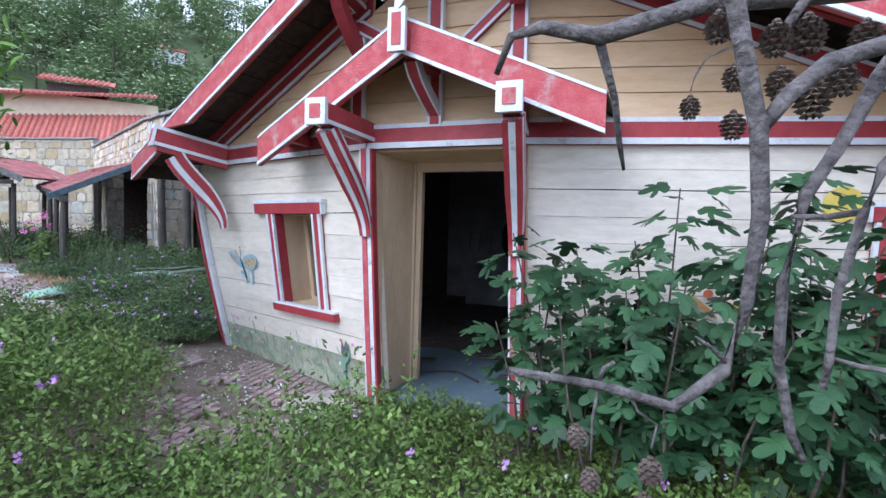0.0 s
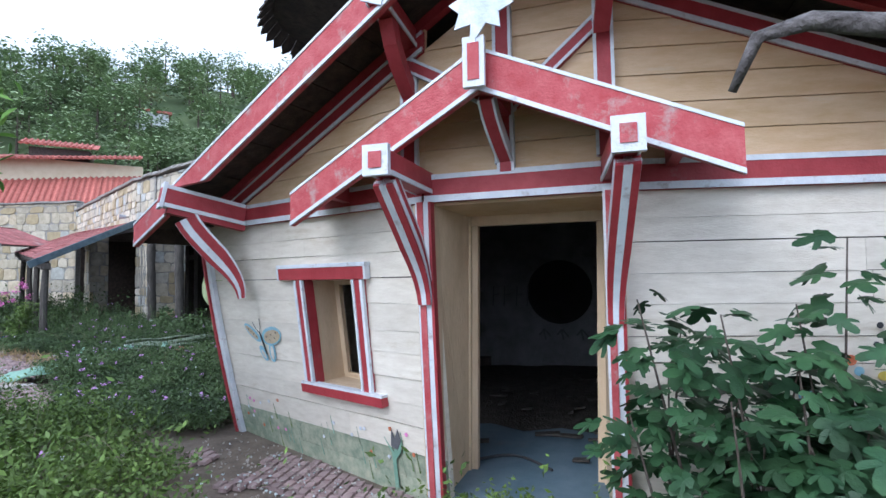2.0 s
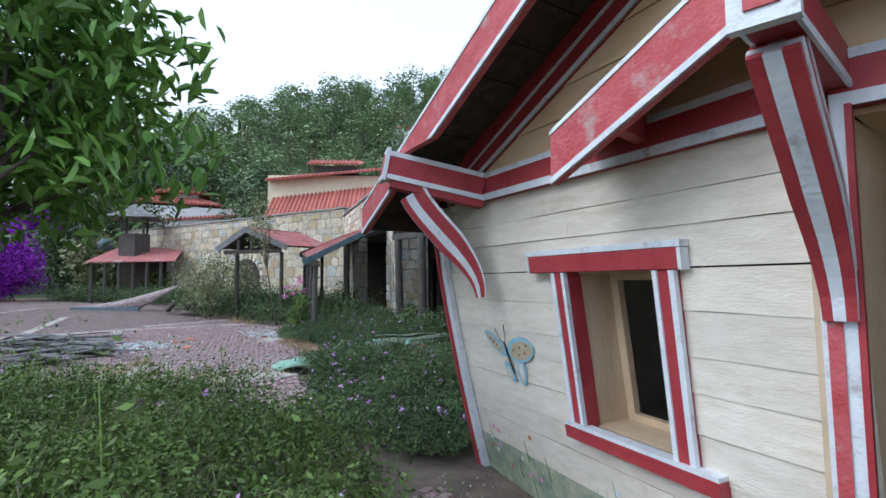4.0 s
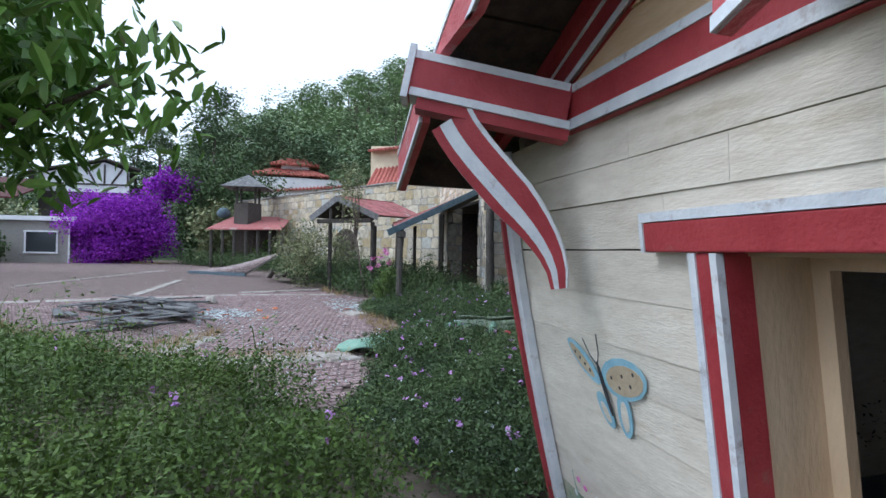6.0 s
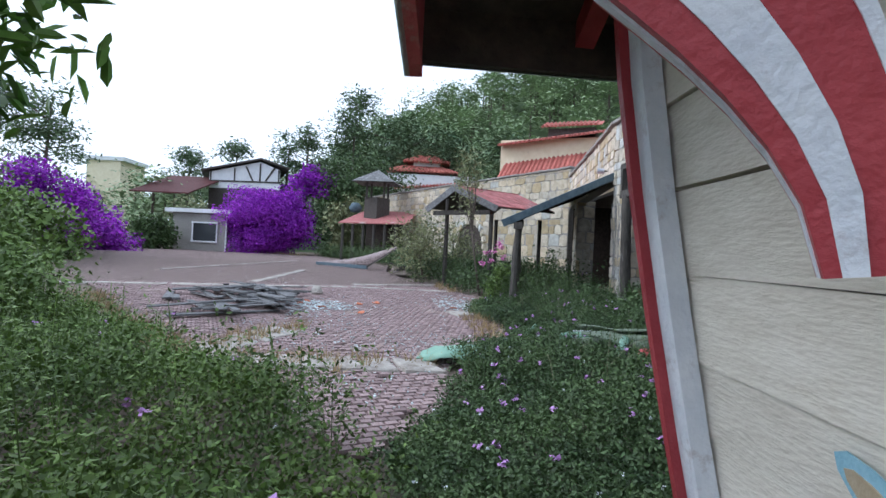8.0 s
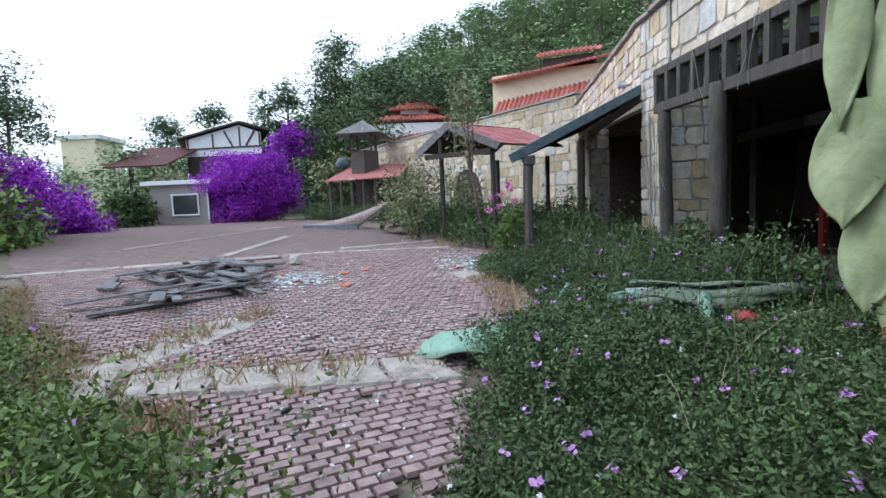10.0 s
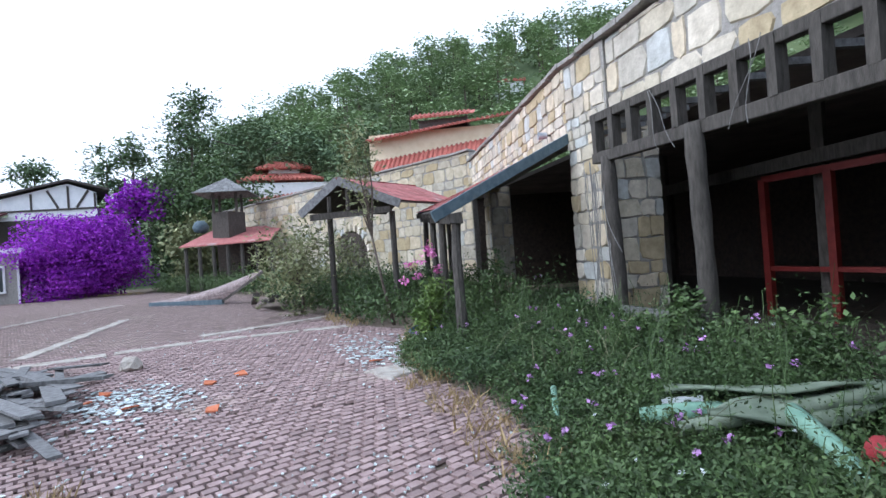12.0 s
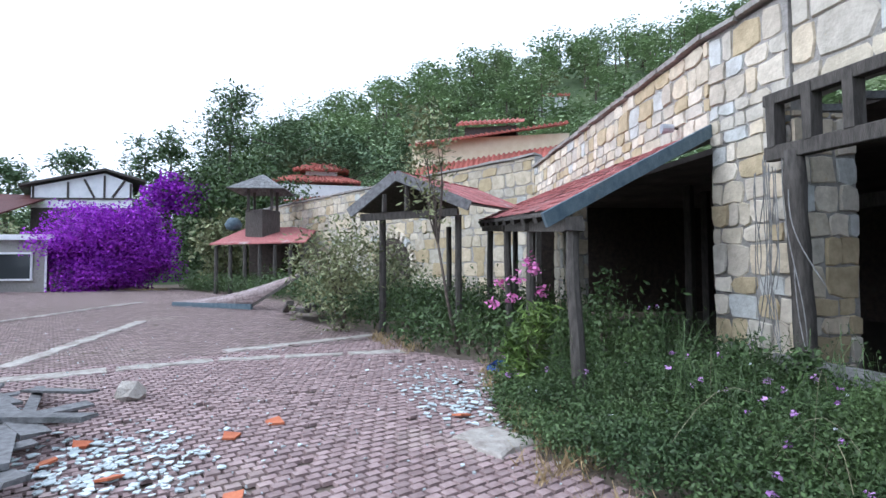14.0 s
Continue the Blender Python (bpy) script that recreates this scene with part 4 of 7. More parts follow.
def stone_face(name, a, b, z0, z1, parent, h=0.30, w=0.42, near=True, inw=None, out=0.04):
    """A mortared wall between two plan points, with rough stones standing proud of it."""
    a, b = Vector(a), Vector(b)
    d = (b - a)
    L = d.length
    d = d / L
    n = V3(d.y, -d.x, 0) if inw is None else -Vector(inw)
    q = [a + V3(0, 0, z0), b + V3(0, 0, z0), b + V3(0, 0, z1), a + V3(0, 0, z1)]
    wall = part(name, Mb().hexa(q, [p - n * 0.32 for p in q]), MORTAR, parent, "rubble limestone wall with grey mortar")
    z, joined = z0 + 0.02, Mb()
    while z < z1 - 0.05:
        hh = min(h * random.uniform(0.6, 1.5), z1 - z)
        s = random.uniform(-0.1, 0.0)
        while s < L - 0.04:
            ww = w * random.uniform(0.5, 1.5)
            s0, s1 = max(0.0, s + 0.008), min(L, s + ww - 0.008)
            s += ww
            if s1 - s0 < 0.06:
                continue
            cs, czz, rx, rz = (s0 + s1) / 2, z + hh / 2, (s1 - s0) / 2, hh / 2 - 0.006
            outl = []
            for ex, ez in ((-1, -1), (0.1, -1), (1, -1), (1, 0.1), (1, 1), (-0.1, 1), (-1, 1), (-1, -0.1)):
                corner_cut = random.uniform(0.80, 1.02) if ex * ez in (1, -1) else random.uniform(0.94, 1.07)
                outl.append((min(L, max(0, cs + rx * (ex + random.uniform(-0.15, 0.15)) * corner_cut)), min(z1, max(z0, czz + rz * (ez + random.uniform(-0.15, 0.15)) * corner_cut))))
            pr = random.uniform(0.35, 1.0) * out
            fr = [a + d * u + n * 0.0 + V3(0, 0, zz_) for u, zz_ in outl]
            top = [a + d * (cs + (u - cs) * 0.94) + n * (pr * random.uniform(0.8, 1.1)) + V3(0, 0, czz + (zz_ - czz) * 0.93) for u, zz_ in outl]
            m = Mb() if near else joined
            k = len(fr)
            m.add(fr + top, [tuple(range(k, 2 * k))] + [(i, (i + 1) % k, k + (i + 1) % k, k + i) for i in range(k)])
            if near:
                part("stone", m, STONE, wall)
        z += hh
    if not near:
        ob = part("rubble_facing", joined, STONE_FAR, wall)
        tagged(ob, kind="stuff")
    return wall


random.seed(5)
fn = V3((FB - FA).y, -(FB - FA).x, 0).normalized()
if fn.y > 0:
    fn = -fn
inw = -fn
# upper walls
stone_face("wall", FA, FB, 3.35, TOPZ, building, 0.25, 0.33, near=True, inw=inw)
fr_ = (FC - FB).normalized()
fnr = V3(fr_.y, -fr_.x, 0)
if fnr.y > 0:
    fnr = -fnr
FB2 = FB + fr_ * 1.05
stone_face("wall", FB + fr_ * 1.21 - fnr * 0.05, FB + fr_ * 6.4 - fnr * 0.05, 3.46, TOPZ - 0.02, building, 0.36, 0.46, near=True, inw=-fnr)
part("wall", Mb().beam(FB + fr_ * 6.4 - fnr * 0.2 + V3(0, 0, 4.03), FC - fnr * 0.2 + V3(0, 0, 4.03), 0.3, 1.14), MORTAR, building)
stone_face("wall", FD, FA, 0.2, TOPZ + 0.38, building, 0.36, 0.50, near=False, inw=V3(0.1, 0.99, 0))
# arched doorway in the far wall; an uncut dark panel imitates its shade
ax = FD.lerp(FA, 0.66) - V3(0.1, 0.99, 0) * 0.07
ad = (FA - FD).normalized()
arch = [ax + ad * u + V3(0, 0, z) for u, z in [(-1.1, 0.3), (1.1, 0.3), (1.1, 1.7)] + [(1.1 * math.cos(t), 1.7 + 1.1 * math.sin(t)) for t in np.linspace(0.3, math.pi - 0.3, 9)] + [(-1.1, 1.7)]]
part("arch_shade_panel", Mb().prism(arch, V3(0.1, 0.99, 0) * 0.1), SOFFIT_AND_SHADE, building, "dark panel painted as the shade of an arched doorway in the stone wall")
for t in np.linspace(0, math.pi, 13):
    c = ax + ad * (1.27 * math.cos(t)) + V3(0, 0, 1.7 + 1.27 * math.sin(t))
    part("voussoir", Mb().beam(c - V3(0.1, 0.99, 0) * 0.05, c + V3(0.1, 0.99, 0) * 0.1, 0.28, 0.28, ad * math.cos(t) + V3(0, 0, math.sin(t))), STONE, building)
# coping
for a, b in ((FD, FA), (FA, FB), (FB, FB + fr_ * 6.4)):
    n = int((b - a).length / 0.55)
    for i in range(n):
        p, q = a.lerp(b, (i + 0.02) / n), a.lerp(b, (i + 0.98) / n)
        if a is FD:
            p, q = p + V3(0, 0, 0.38), q + V3(0, 0, 0.38)
        part("coping_stone", Mb().beam(p + V3(0, 0.12, TOPZ + 0.05 + random.uniform(-0.015, 0.02)), q + V3(0, 0.12, TOPZ + 0.05 + random.uniform(-0.015, 0.02)), 0.42, 0.07, jit=0.012), MORTAR, building)
# the big pillar, two faces of stone
stone_face("pillar", FB, FB + fr_ * 1.2, 0.05, TOPZ, building, 0.27, 0.31, near=True, inw=-fnr)
p0 = FB + fr_ * 1.2
stone_face("pillar", p0, p0 - fnr * 0.85, 0.05, 3.3, building, 0.30, 0.34, near=True, inw=-fr_)
stone_face("pillar", FB - fnr * 0.85, FB, 0.05, 3.3, building, 0.36, 0.40, near=False, inw=fr_)
part("pillar_core", Mb().beam(FB + fr_ * 0.5 - fnr * 0.5 + V3(0, 0, 0.0), FB + fr_ * 0.5 - fnr * 0.5 + V3(0, 0, 3.3), 0.8, 0.5, fr_), MORTAR, building)
# second pillar under the shed roof
dl = (FA - FB).normalized()
for s in (6.9,):
    c = FB + dl * s
    stone_face("pillar", c, c - dl * 0.8, 0.1, 3.4, building, 0.34, 0.38, near=False, inw=inw)
    stone_face("pillar", c - dl * 0.8, c - dl * 0.8 + inw * 0.6, 0.1, 3.4, building, 0.34, 0.38, near=False, inw=dl)
# rooms behind: floor, ceiling, rear walls; floor and walls coloured dark as shade
deep = inw * 7.5
part("floor", Mb().prism([FA, FC + V3(0.5, 0, 0), FC + deep, FA + deep], (0, 0, 0.20)), SOFFIT_AND_SHADE, building, "raised gallery floor coloured dark for the shade")
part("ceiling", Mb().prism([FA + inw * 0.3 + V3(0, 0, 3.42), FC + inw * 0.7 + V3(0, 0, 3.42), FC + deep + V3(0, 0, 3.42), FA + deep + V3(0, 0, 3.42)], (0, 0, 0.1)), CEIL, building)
part("rear_wall", Mb().beam(FA + deep + V3(0, 0, 1.7), FC + deep + V3(0, 0, 1.7), 0.2, 3.6), SOFFIT_AND_SHADE, building)
part("end_wall", Mb().beam(FA + V3(0, 0.2, 1.7), FA + deep + V3(0, 0, 1.7), 0.2, 3.6), SOFFIT_AND_SHADE, building)
part("end_wall", Mb().beam(FC + V3(0, 0.2, 1.7), FC + deep + V3(0, 0, 1.7), 0.2, 3.6), SOFFIT_AND_SHADE, building)
for s, dep in ((-1.9, 3.0), (-2.6, 3.9), (1.3, 2.2), (2.4, 3.2), (4.6, 2.4), (5.4, 3.3)):
    c = FB + dl * s + inw * dep
    part("inner_post", Mb().beam(c + V3(0, 0, 0.2), c + V3(0, 0, 3.42), 0.16, 0.16, (1, 0, 0)), DARKWOOD, building)
for s in (-2.2, 1.8):
    c = FB + dl * s + inw * 2.8 + V3(0, 0, 2.55)
    part("inner_beam", Mb().beam(c - dl * 2.2, c + dl * 2.2, 0.12, 0.2), DARKWOOD, building)
# red glazed door frames in the gallery
dn = thing("red_door_frame", "red painted glazed door frame in the dark gallery", "door frame")
d0 = FB + fr_ * 1.5 - fnr * 2.5
for i in range(4):
    c = d0 + fr_ * (1.05 * i)
    part("stile", Mb().beam(c + V3(0, 0, 0.2), c + V3(0, 0, 2.35), 0.11, 0.09, fnr), REDFRAME, dn)
for z, h in ((2.35, 0.1), (0.95, 0.07)):
    part("rail", Mb().beam(d0 + V3(0, 0, z), d0 + fr_ * 3.15 + V3(0, 0, z), 0.07, h), REDFRAME, dn)
# pergola on the near front: two rails with short blocks between
perg = thing("pergola", "weathered dark timber pergola with short uprights", "pergola")
g0, g1 = FB + fr_ * 1.05 + fnr * 0.16, FB + fr_ * 7.4 + fnr * 0.24
for z, nm in ((3.42, "upper_rail"), (2.82, "lower_rail")):
    part(nm, Mb().beam(g0 + V3(0, 0, z), g1 + V3(0, 0, z - 0.22), 0.13, 0.13 if z > 3 else 0.16), DARKWOOD, perg, bevel=0.012)
for i in range(15):
    c = g0.lerp(g1, (i + 0.25) / 14.5)
    dzz = -0.22 * (i + 0.25) / 14.5
    part("upright", Mb().beam(c + V3(0, 0, 2.89 + dzz), c + V3(0, 0, 3.46 + dzz), 0.15, 0.10, fr_, 0.006), DARKWOOD, perg)
    part("lath", Mb().beam(c - fnr * 0.02 + V3(0, 0, 3.2 + dzz), c - fnr * 0.5 + V3(0, 0, 3.24 + dzz), 0.07, 0.07), GREYWOOD, perg)
for s, lean in ((1.42, -0.03), (3.22, 0.0), (7.3, 0.0)):
    c = FB + fr_ * s + fnr * (0.15 if s < 2 else 0.25)
    line = [c + V3(lean * t + 0.012 * math.sin(5 * t), 0.012 * math.cos(4 * t), 0.05 + 2.75 * t) for t in np.linspace(0, 1, 9)]
    part("post", Mb().tube(line, [0.105 + 0.008 * math.sin(3 * i) for i in range(9)], 10, 0.05), DARKWOOD, perg, "crooked grey timber post", smooth=True)
part("low_rail", Mb().beam(FB + fr_ * 1.1 + fnr * 0.2 + V3(0, 0, 0.55), FB + fr_ * 2.9 + fnr * 0.2 + V3(0, 0, 0.55), 0.06, 0.16), GREYWOOD, perg)

# shed roof of red shingles with a blue fascia, on leaning posts
shed = thing("shed_roof", "sagging lean-to roof of faded red shingles with a blue fascia", "lean-to roof")
w0, w1 = FB + V3(-0.02, 0, 3.42), FB + dl * 8.6 + V3(0, 0, 3.72)
e0, e1 = V3(-12.25, 9.83, 2.20), V3(-18.3, 13.15, 2.72)
part("deck", Mb().prism([w0, w1, e1, e0], (0, 0, -0.05)), DARKWOOD, shed)
m = Mb()
R_, C_ = 11, 48
for i in range(R_):
    for j in range(C_):
        def at(u, v):
            return e0.lerp(e1, v).lerp(w0.lerp(w1, v), u)
        u0, u1, v0, v1 = i / R_, (i + 1.25) / R_, j / C_ + 0.001, (j + 1) / C_ - 0.001
        lift = V3(0, 0, 0.03 + random.uniform(-0.008, 0.012))
        if random.random() < 0.03:
            continue
        m.prism([at(u0, v0) + lift, at(u0, v1) + lift, at(min(u1, 1), v1) + V3(0, 0, 0.008), at(min(u1, 1), v0) + V3(0, 0, 0.008)], (0, 0, 0.012))
tagged(part("shingles", m, SHINGLE, shed, "faded red shingles, some grey and missing"), kind="stuff")
part("fascia", Mb().beam(w0 + fr_ * 0.03 + V3(0, 0, -0.03), e0 + fr_ * 0.03 + (e0 - w0).normalized() * 0.2 + V3(0, 0, -0.03), 0.05, 0.17), BLUEWOOD, shed, "faded blue fascia board", bevel=0.008)
part("eave_beam", Mb().beam(e0 + V3(0.1, 0.2, -0.15), e1 + V3(0, 0.2, -0.15), 0.14, 0.16), DARKWOOD, shed)
for i in range(9):
    v = (i + 0.3) / 9
    part("rafter", Mb().beam(e0.lerp(e1, v) + V3(0, 0, -0.08), w0.lerp(w1, v) + V3(0, 0, -0.08), 0.07, 0.1), DARKWOOD, shed)
for v, bx, by in ((0.005, 0.30, -0.25), (0.30, 0.0, 0.0), (0.58, 0.05, 0.0), (0.9, 0, 0)):
    t = e0.lerp(e1, v) + V3(0.08, 0.18, -0.2)
    b = V3(t.x + bx, t.y + by, gz(t.x, t.y) - 0.05)
    line = [b.lerp(t, k) + V3(0.012 * math.sin(6 * k + v * 9), 0.01 * math.cos(5 * k), 0) for k in np.linspace(0, 1, 8)]
    po = part("post", Mb().tube(line, [0.080 - 0.010 * k / 7 for k in range(8)], 8, 0.06), DARKWOOD, shed, "leaning dark timber post")
    part("capital", Mb().beam(t + V3(-0.12, 0.08, 0.05), t + V3(0.12, -0.08, 0.05), 0.2, 0.15, jit=0.015), DARKWOOD, po)

# gazebo with a little gable
gaz = thing("gazebo", "small timber shelter with a faded red shingle gable roof", "shelter")
ga, gl, gr = V3(-17.09, 10.29, 3.41), V3(-17.86, 9.68, 2.73), V3(-16.05, 11.25, 2.78)
gd = V3(-1.55, 3.1, 0.1)
for a in (gl, gr):
    part("deck", Mb().prism([a, ga, ga + gd, a + gd], (0, 0, 0.03)), DARKWOOD, gaz)
    m = Mb()
    for i in range(8):
        for j in range(14):
            p = a + (ga - a) * (i / 8) + gd * (j / 14) + V3(0, 0, 0.05 + random.uniform(0, 0.012))
            s1, s2 = (ga - a) * (1.2 / 8), gd * (0.96 / 14)
            m.prism([p, p + s2, p + s1 + s2, p + s1], (0, 0, 0.012))
    tagged(part("shingles", m, SHINGLE, gaz), kind="stuff")
    part("bargeboard", Mb().beam(a + (a - ga) * 0.05, ga, 0.05, 0.2), GREYWOOD, gaz, "grey-blue weathered bargeboard")
part("tie_beam", Mb().beam(gl.lerp(ga, 0.15) + V3(-0.05, 0.1, -0.22), gr.lerp(ga, 0.15) + V3(-0.05, 0.1, -0.22), 0.1, 0.14), DARKWOOD, gaz)
for k in (0.3, 0.5, 0.7):
    c = gl.lerp(gr, k)
    part("strut", Mb().beam(c + V3(0, 0, -0.05), c + V3(0, 0, 0.55 - abs(k - 0.5) * 1.2), 0.07, 0.07, (1, 0, 0)), DARKWOOD, gaz)
for c in (gl.lerp(gr, 0.14) + gd * 0.15, gl.lerp(gr, 0.86) + gd * 0.1, gl.lerp(gr, 0.16) + gd * 0.9, gl.lerp(gr, 0.86) + gd * 0.9):
    part("post", Mb().tube([(c.x, c.y, gz(c.x, c.y) - 0.05), (c.x, c.y, 1.5), (c.x, c.y, 2.62)], [0.075, 0.068, 0.07], 8, 0.05), DARKWOOD, gaz)

# fallen roof piece and boards beside the gazebo
fall = thing("fallen_roof", "collapsed piece of shingle roof lying on the paving", "fallen roof")
f0, f1, f2, f3 = V3(-26.8, 7.15, 0.44), V3(-24.2, 9.05, 0.44), V3(-22.0, 9.85, 1.36), V3(-26.2, 8.7, 0.60)
part("deck", Mb().prism([f0, f1, f2, f3], (0, 0, 0.07)), DARKWOOD, fall)
m = Mb()
for i in range(9):
    for j in range(14):
        def at2(u, v):
            return f0.lerp(f1, u).lerp(f3.lerp(f2, u), v) + V3(0, 0, 0.09)
        m.prism([at2(i / 9, j / 14), at2((i + 0.95) / 9, j / 14), at2((i + 0.95) / 9, (j + 1.1) / 14), at2(i / 9, (j + 1.1) / 14)], (0, 0, 0.012 + random.uniform(0, 0.01)))
tagged(part("shingles", m, FALLEN, fall, "bleached pinkish-grey shingles"), kind="stuff")
part("edge_beam", Mb().beam(f1 + V3(0, 0, 0.02), f0 + V3(0, 0, 0.02), 0.1, 0.16), BLUEWOOD, fall)
for i in range(7):
    x = -21.6 + random.uniform(-0.6, 0.8)
    y = 9.6 + 0.25 * i
    part("board", Mb().beam((x - 1.0, y, 0.42 + 0.06 * i), (x + 1.0, y + random.uniform(-0.8, 0.3), 0.55 + random.uniform(0, 0.25)), 0.16, 0.09), DARKWOOD, fall)

# low red-roofed shed with a little shingled tower, far along the yard
low = thing("low_shed", "low open shed with a red sheet roof", "shed")
ra, rb_, rc, rd = V3(-34.6, 9.2, 2.75), V3(-30.6, 12.6, 2.75), V3(-33.6, 14.2, 3.7), V3(-36.4, 11.2, 3.7)
part("roof", Mb().prism([ra, rb_, rc, rd], (0, 0, 0.06)), SHINGLE, low)
for v in np.linspace(0.03, 0.97, 7):
    c = ra.lerp(rb_, v) + V3(-0.1, 0.2, 0)
    part("post", Mb().tube([(c.x, c.y, gz(c.x, c.y) - 0.05), (c.x, c.y, 2.72)], [0.1, 0.09], 7, 0.04), DARKWOOD, low)
part("rear_wall", Mb().beam(rd + V3(0, 0.2, -1.9), rc + V3(0, 0.2, -1.9), 0.2, 3.4), SOFFIT_AND_SHADE, low)
tw = thing("shingle_tower", "small timber lookout with a grey shingle hipped roof", "tower")
tc = V3(-34.4, 11.6, 0)
part("body", Mb().beam(tc + V3(0, 0, 2.9), tc + V3(0, 0, 4.5), 1.15, 1.15, (1, 0.6, 0)), DARKWOOD, tw)
for i, j in ((-1, -1), (-1, 1), (1, -1), (1, 1)):
    c = tc + V3(0.5 * i + 0.25 * j, 0.5 * j - 0.25 * i, 0)
    part("post", Mb().beam(c + V3(0, 0, 4.4), c + V3(0, 0, 5.5), 0.12, 0.12, (1, 0, 0)), DARKWOOD, tw)
m = Mb()
for r in range(5):
    s0, s1 = 1.35 * (1 - r / 5.2), 1.35 * (1 - (r + 1.15) / 5.2)
    h0, h1 = 5.42 + 0.17 * r, 5.42 + 0.17 * (r + 1.1)
    cn = [V3(tc.x + s * (i + 0.5 * j) / 1.12, tc.y + s * (j - 0.5 * i) / 1.12, h) for s, h in ((s0, h0), (max(s1, 0.01), h1)) for i, j in ((-1, -1), (1, -1), (1, 1), (-1, 1))]
    for k in range(4):
        n = 9
        for q in range(n):
            a, b = cn[k].lerp(cn[(k + 1) % 4], q / n), cn[k].lerp(cn[(k + 1) % 4], (q + 0.94) / n)
            c_, d_ = cn[4 + k].lerp(cn[4 + (k + 1) % 4], (q + 0.94) / n), cn[4 + k].lerp(cn[4 + (k + 1) % 4], q / n)
            m.prism([a, b, c_, d_], (0, 0, 0.035))
tagged(part("roof", m, GREYSHINGLE, tw, "grey shingle hipped roof"), kind="stuff")
jar = Mb().tube([(-36.6, 10.6, 3.62 + 0.6 * z) for z in (0, 0.15, 0.5, 0.9, 1.1)], [0.2, 0.36, 0.45, 0.32, 0.2], 14)
thing("blue_jar", "large pale blue urn standing on the shed roof", "urn", jar, BLUEWOOD, smooth=True)


# ---------------------------------------------------------------- houses behind
def tiled_roof(parent, a, b, depth, rise, over=0.4):
    """A pitched slope of round terracotta tiles from the eave a-b."""
    a, b = Vector(a), Vector(b)
    d = (b - a)
    L = d.length
    d /= L
    n = V3(-d.y, d.x, 0)
    if n.dot(Vector(depth)) < 0:
        n = -n
    D_ = Vector(depth).length
    top = n * D_ + V3(0, 0, rise)
    ro = part("roof", Mb().prism([a, b, b + top, a + top], (0, 0, 0.06)), TERRACOTTA, parent, "terracotta barrel-tile roof")
    m = Mb()
    for i in range(int(L / 0.33)):
        p = a + d * (0.33 * i + 0.16) + V3(0, 0, 0.07)
        m.tube([p + top * t for t in (-0.03, 0.5, 1.0)], [0.11, 0.10, 0.10], 6)
    tagged(part("tiles", m, TERRACOTTA, ro), kind="stuff")
    return ro


villa = thing("yellow_villa", "yellow rendered villa with stepped terracotta roofs", "house")
vd = V3(0.45, 0.89, 0)
va, vb = V3(-37.8, 21.9, 0), V3(-31.0, 29.5, 0)
n_ = V3(-(vb - va).y, (vb - va).x, 0).normalized()
if n_.x > 0:
    n_ = -n_
part("wall", Mb().prism([va, vb, vb + n_ * 8, va + n_ * 8], (0, 0, 10.1)), YELLOW, villa)
tiled_roof(villa, va + V3(2.4, -1.8, 6.0), vb + V3(2.4, -2.2, 7.0), n_ * 3.2, 2.3)
tiled_roof(villa, va + V3(0.6, -0.6, 9.5), vb + V3(0.6, -0.6, 10.5), n_ * 4.5, 1.1)
part("lantern", Mb().prism([V3(-37.0, 25.6, 0), V3(-34.6, 28.2, 0), V3(-36.5, 30, 0), V3(-38.9, 27.4, 0)], (0, 0, 11.3)), DARKWOOD, villa)
tiled_roof(villa, V3(-37.0, 24.9, 11.35), V3(-33.9, 28.3, 11.35), n_ * 1.7, 0.65)
villa2 = thing("red_roofed_house", "far white house with a stepped red tile roof", "house")
pd, pn = V3(0.31, 0.951, 0), V3(-0.951, 0.31, 0)


def hip_roof(parent, c, half_l, half_w, z, rise, shrink):
    """A hipped tile roof on the centre c, with round tiles down its slopes."""
    low = [c + pd * (half_l * i) + pn * (half_w * j) + V3(0, 0, z) for i, j in ((-1, -1), (1, -1), (1, 1), (-1, 1))]
    top = [c + pd * (half_l * shrink * i) + pn * (half_w * shrink * 0.6 * j) + V3(0, 0, z + rise) for i, j in ((-1, -1), (1, -1), (1, 1), (-1, 1))]
    ro = part("roof", Mb().hexa(low, top), TERRACOTTA, parent, "hipped terracotta tile roof")
    m = Mb()
    for k in range(4):
        n = int((low[(k + 1) % 4] - low[k]).length / 0.34)
        for q in range(n):
            v = (q + 0.5) / n
            p0, p1 = low[k].lerp(low[(k + 1) % 4], v), top[k].lerp(top[(k + 1) % 4], v)
            m.tube([p0 + (p0 - p1) * 0.03 + V3(0, 0, 0.04), p1 + V3(0, 0, 0.04)], [0.12, 0.10], 6)
    tagged(part("tiles", m, TERRACOTTA, ro), kind="stuff")


pc = V3(-50.5, 20.6, 0)
part("wall", Mb().prism([pc + pd * (4.2 * i) + pn * (2.6 * j) for i, j in ((-1, -1), (1, -1), (1, 1), (-1, 1))], (0, 0, 8.4)), WHITEWALL, villa2)
part("lantern", Mb().prism([pc + pd * (1.3 * i - 0.6) + pn * (1.2 * j) for i, j in ((-1, -1), (1, -1), (1, 1), (-1, 1))], (0, 0, 9.9)), WHITEWALL, villa2)
hip_roof(villa2, pc - pd * 0.6, 2.2, 1.9, 9.75, 0.75, 0.35)
hip_roof(villa2, pc - pd * 0.9, 3.4, 2.8, 8.65, 0.8, 0.5)
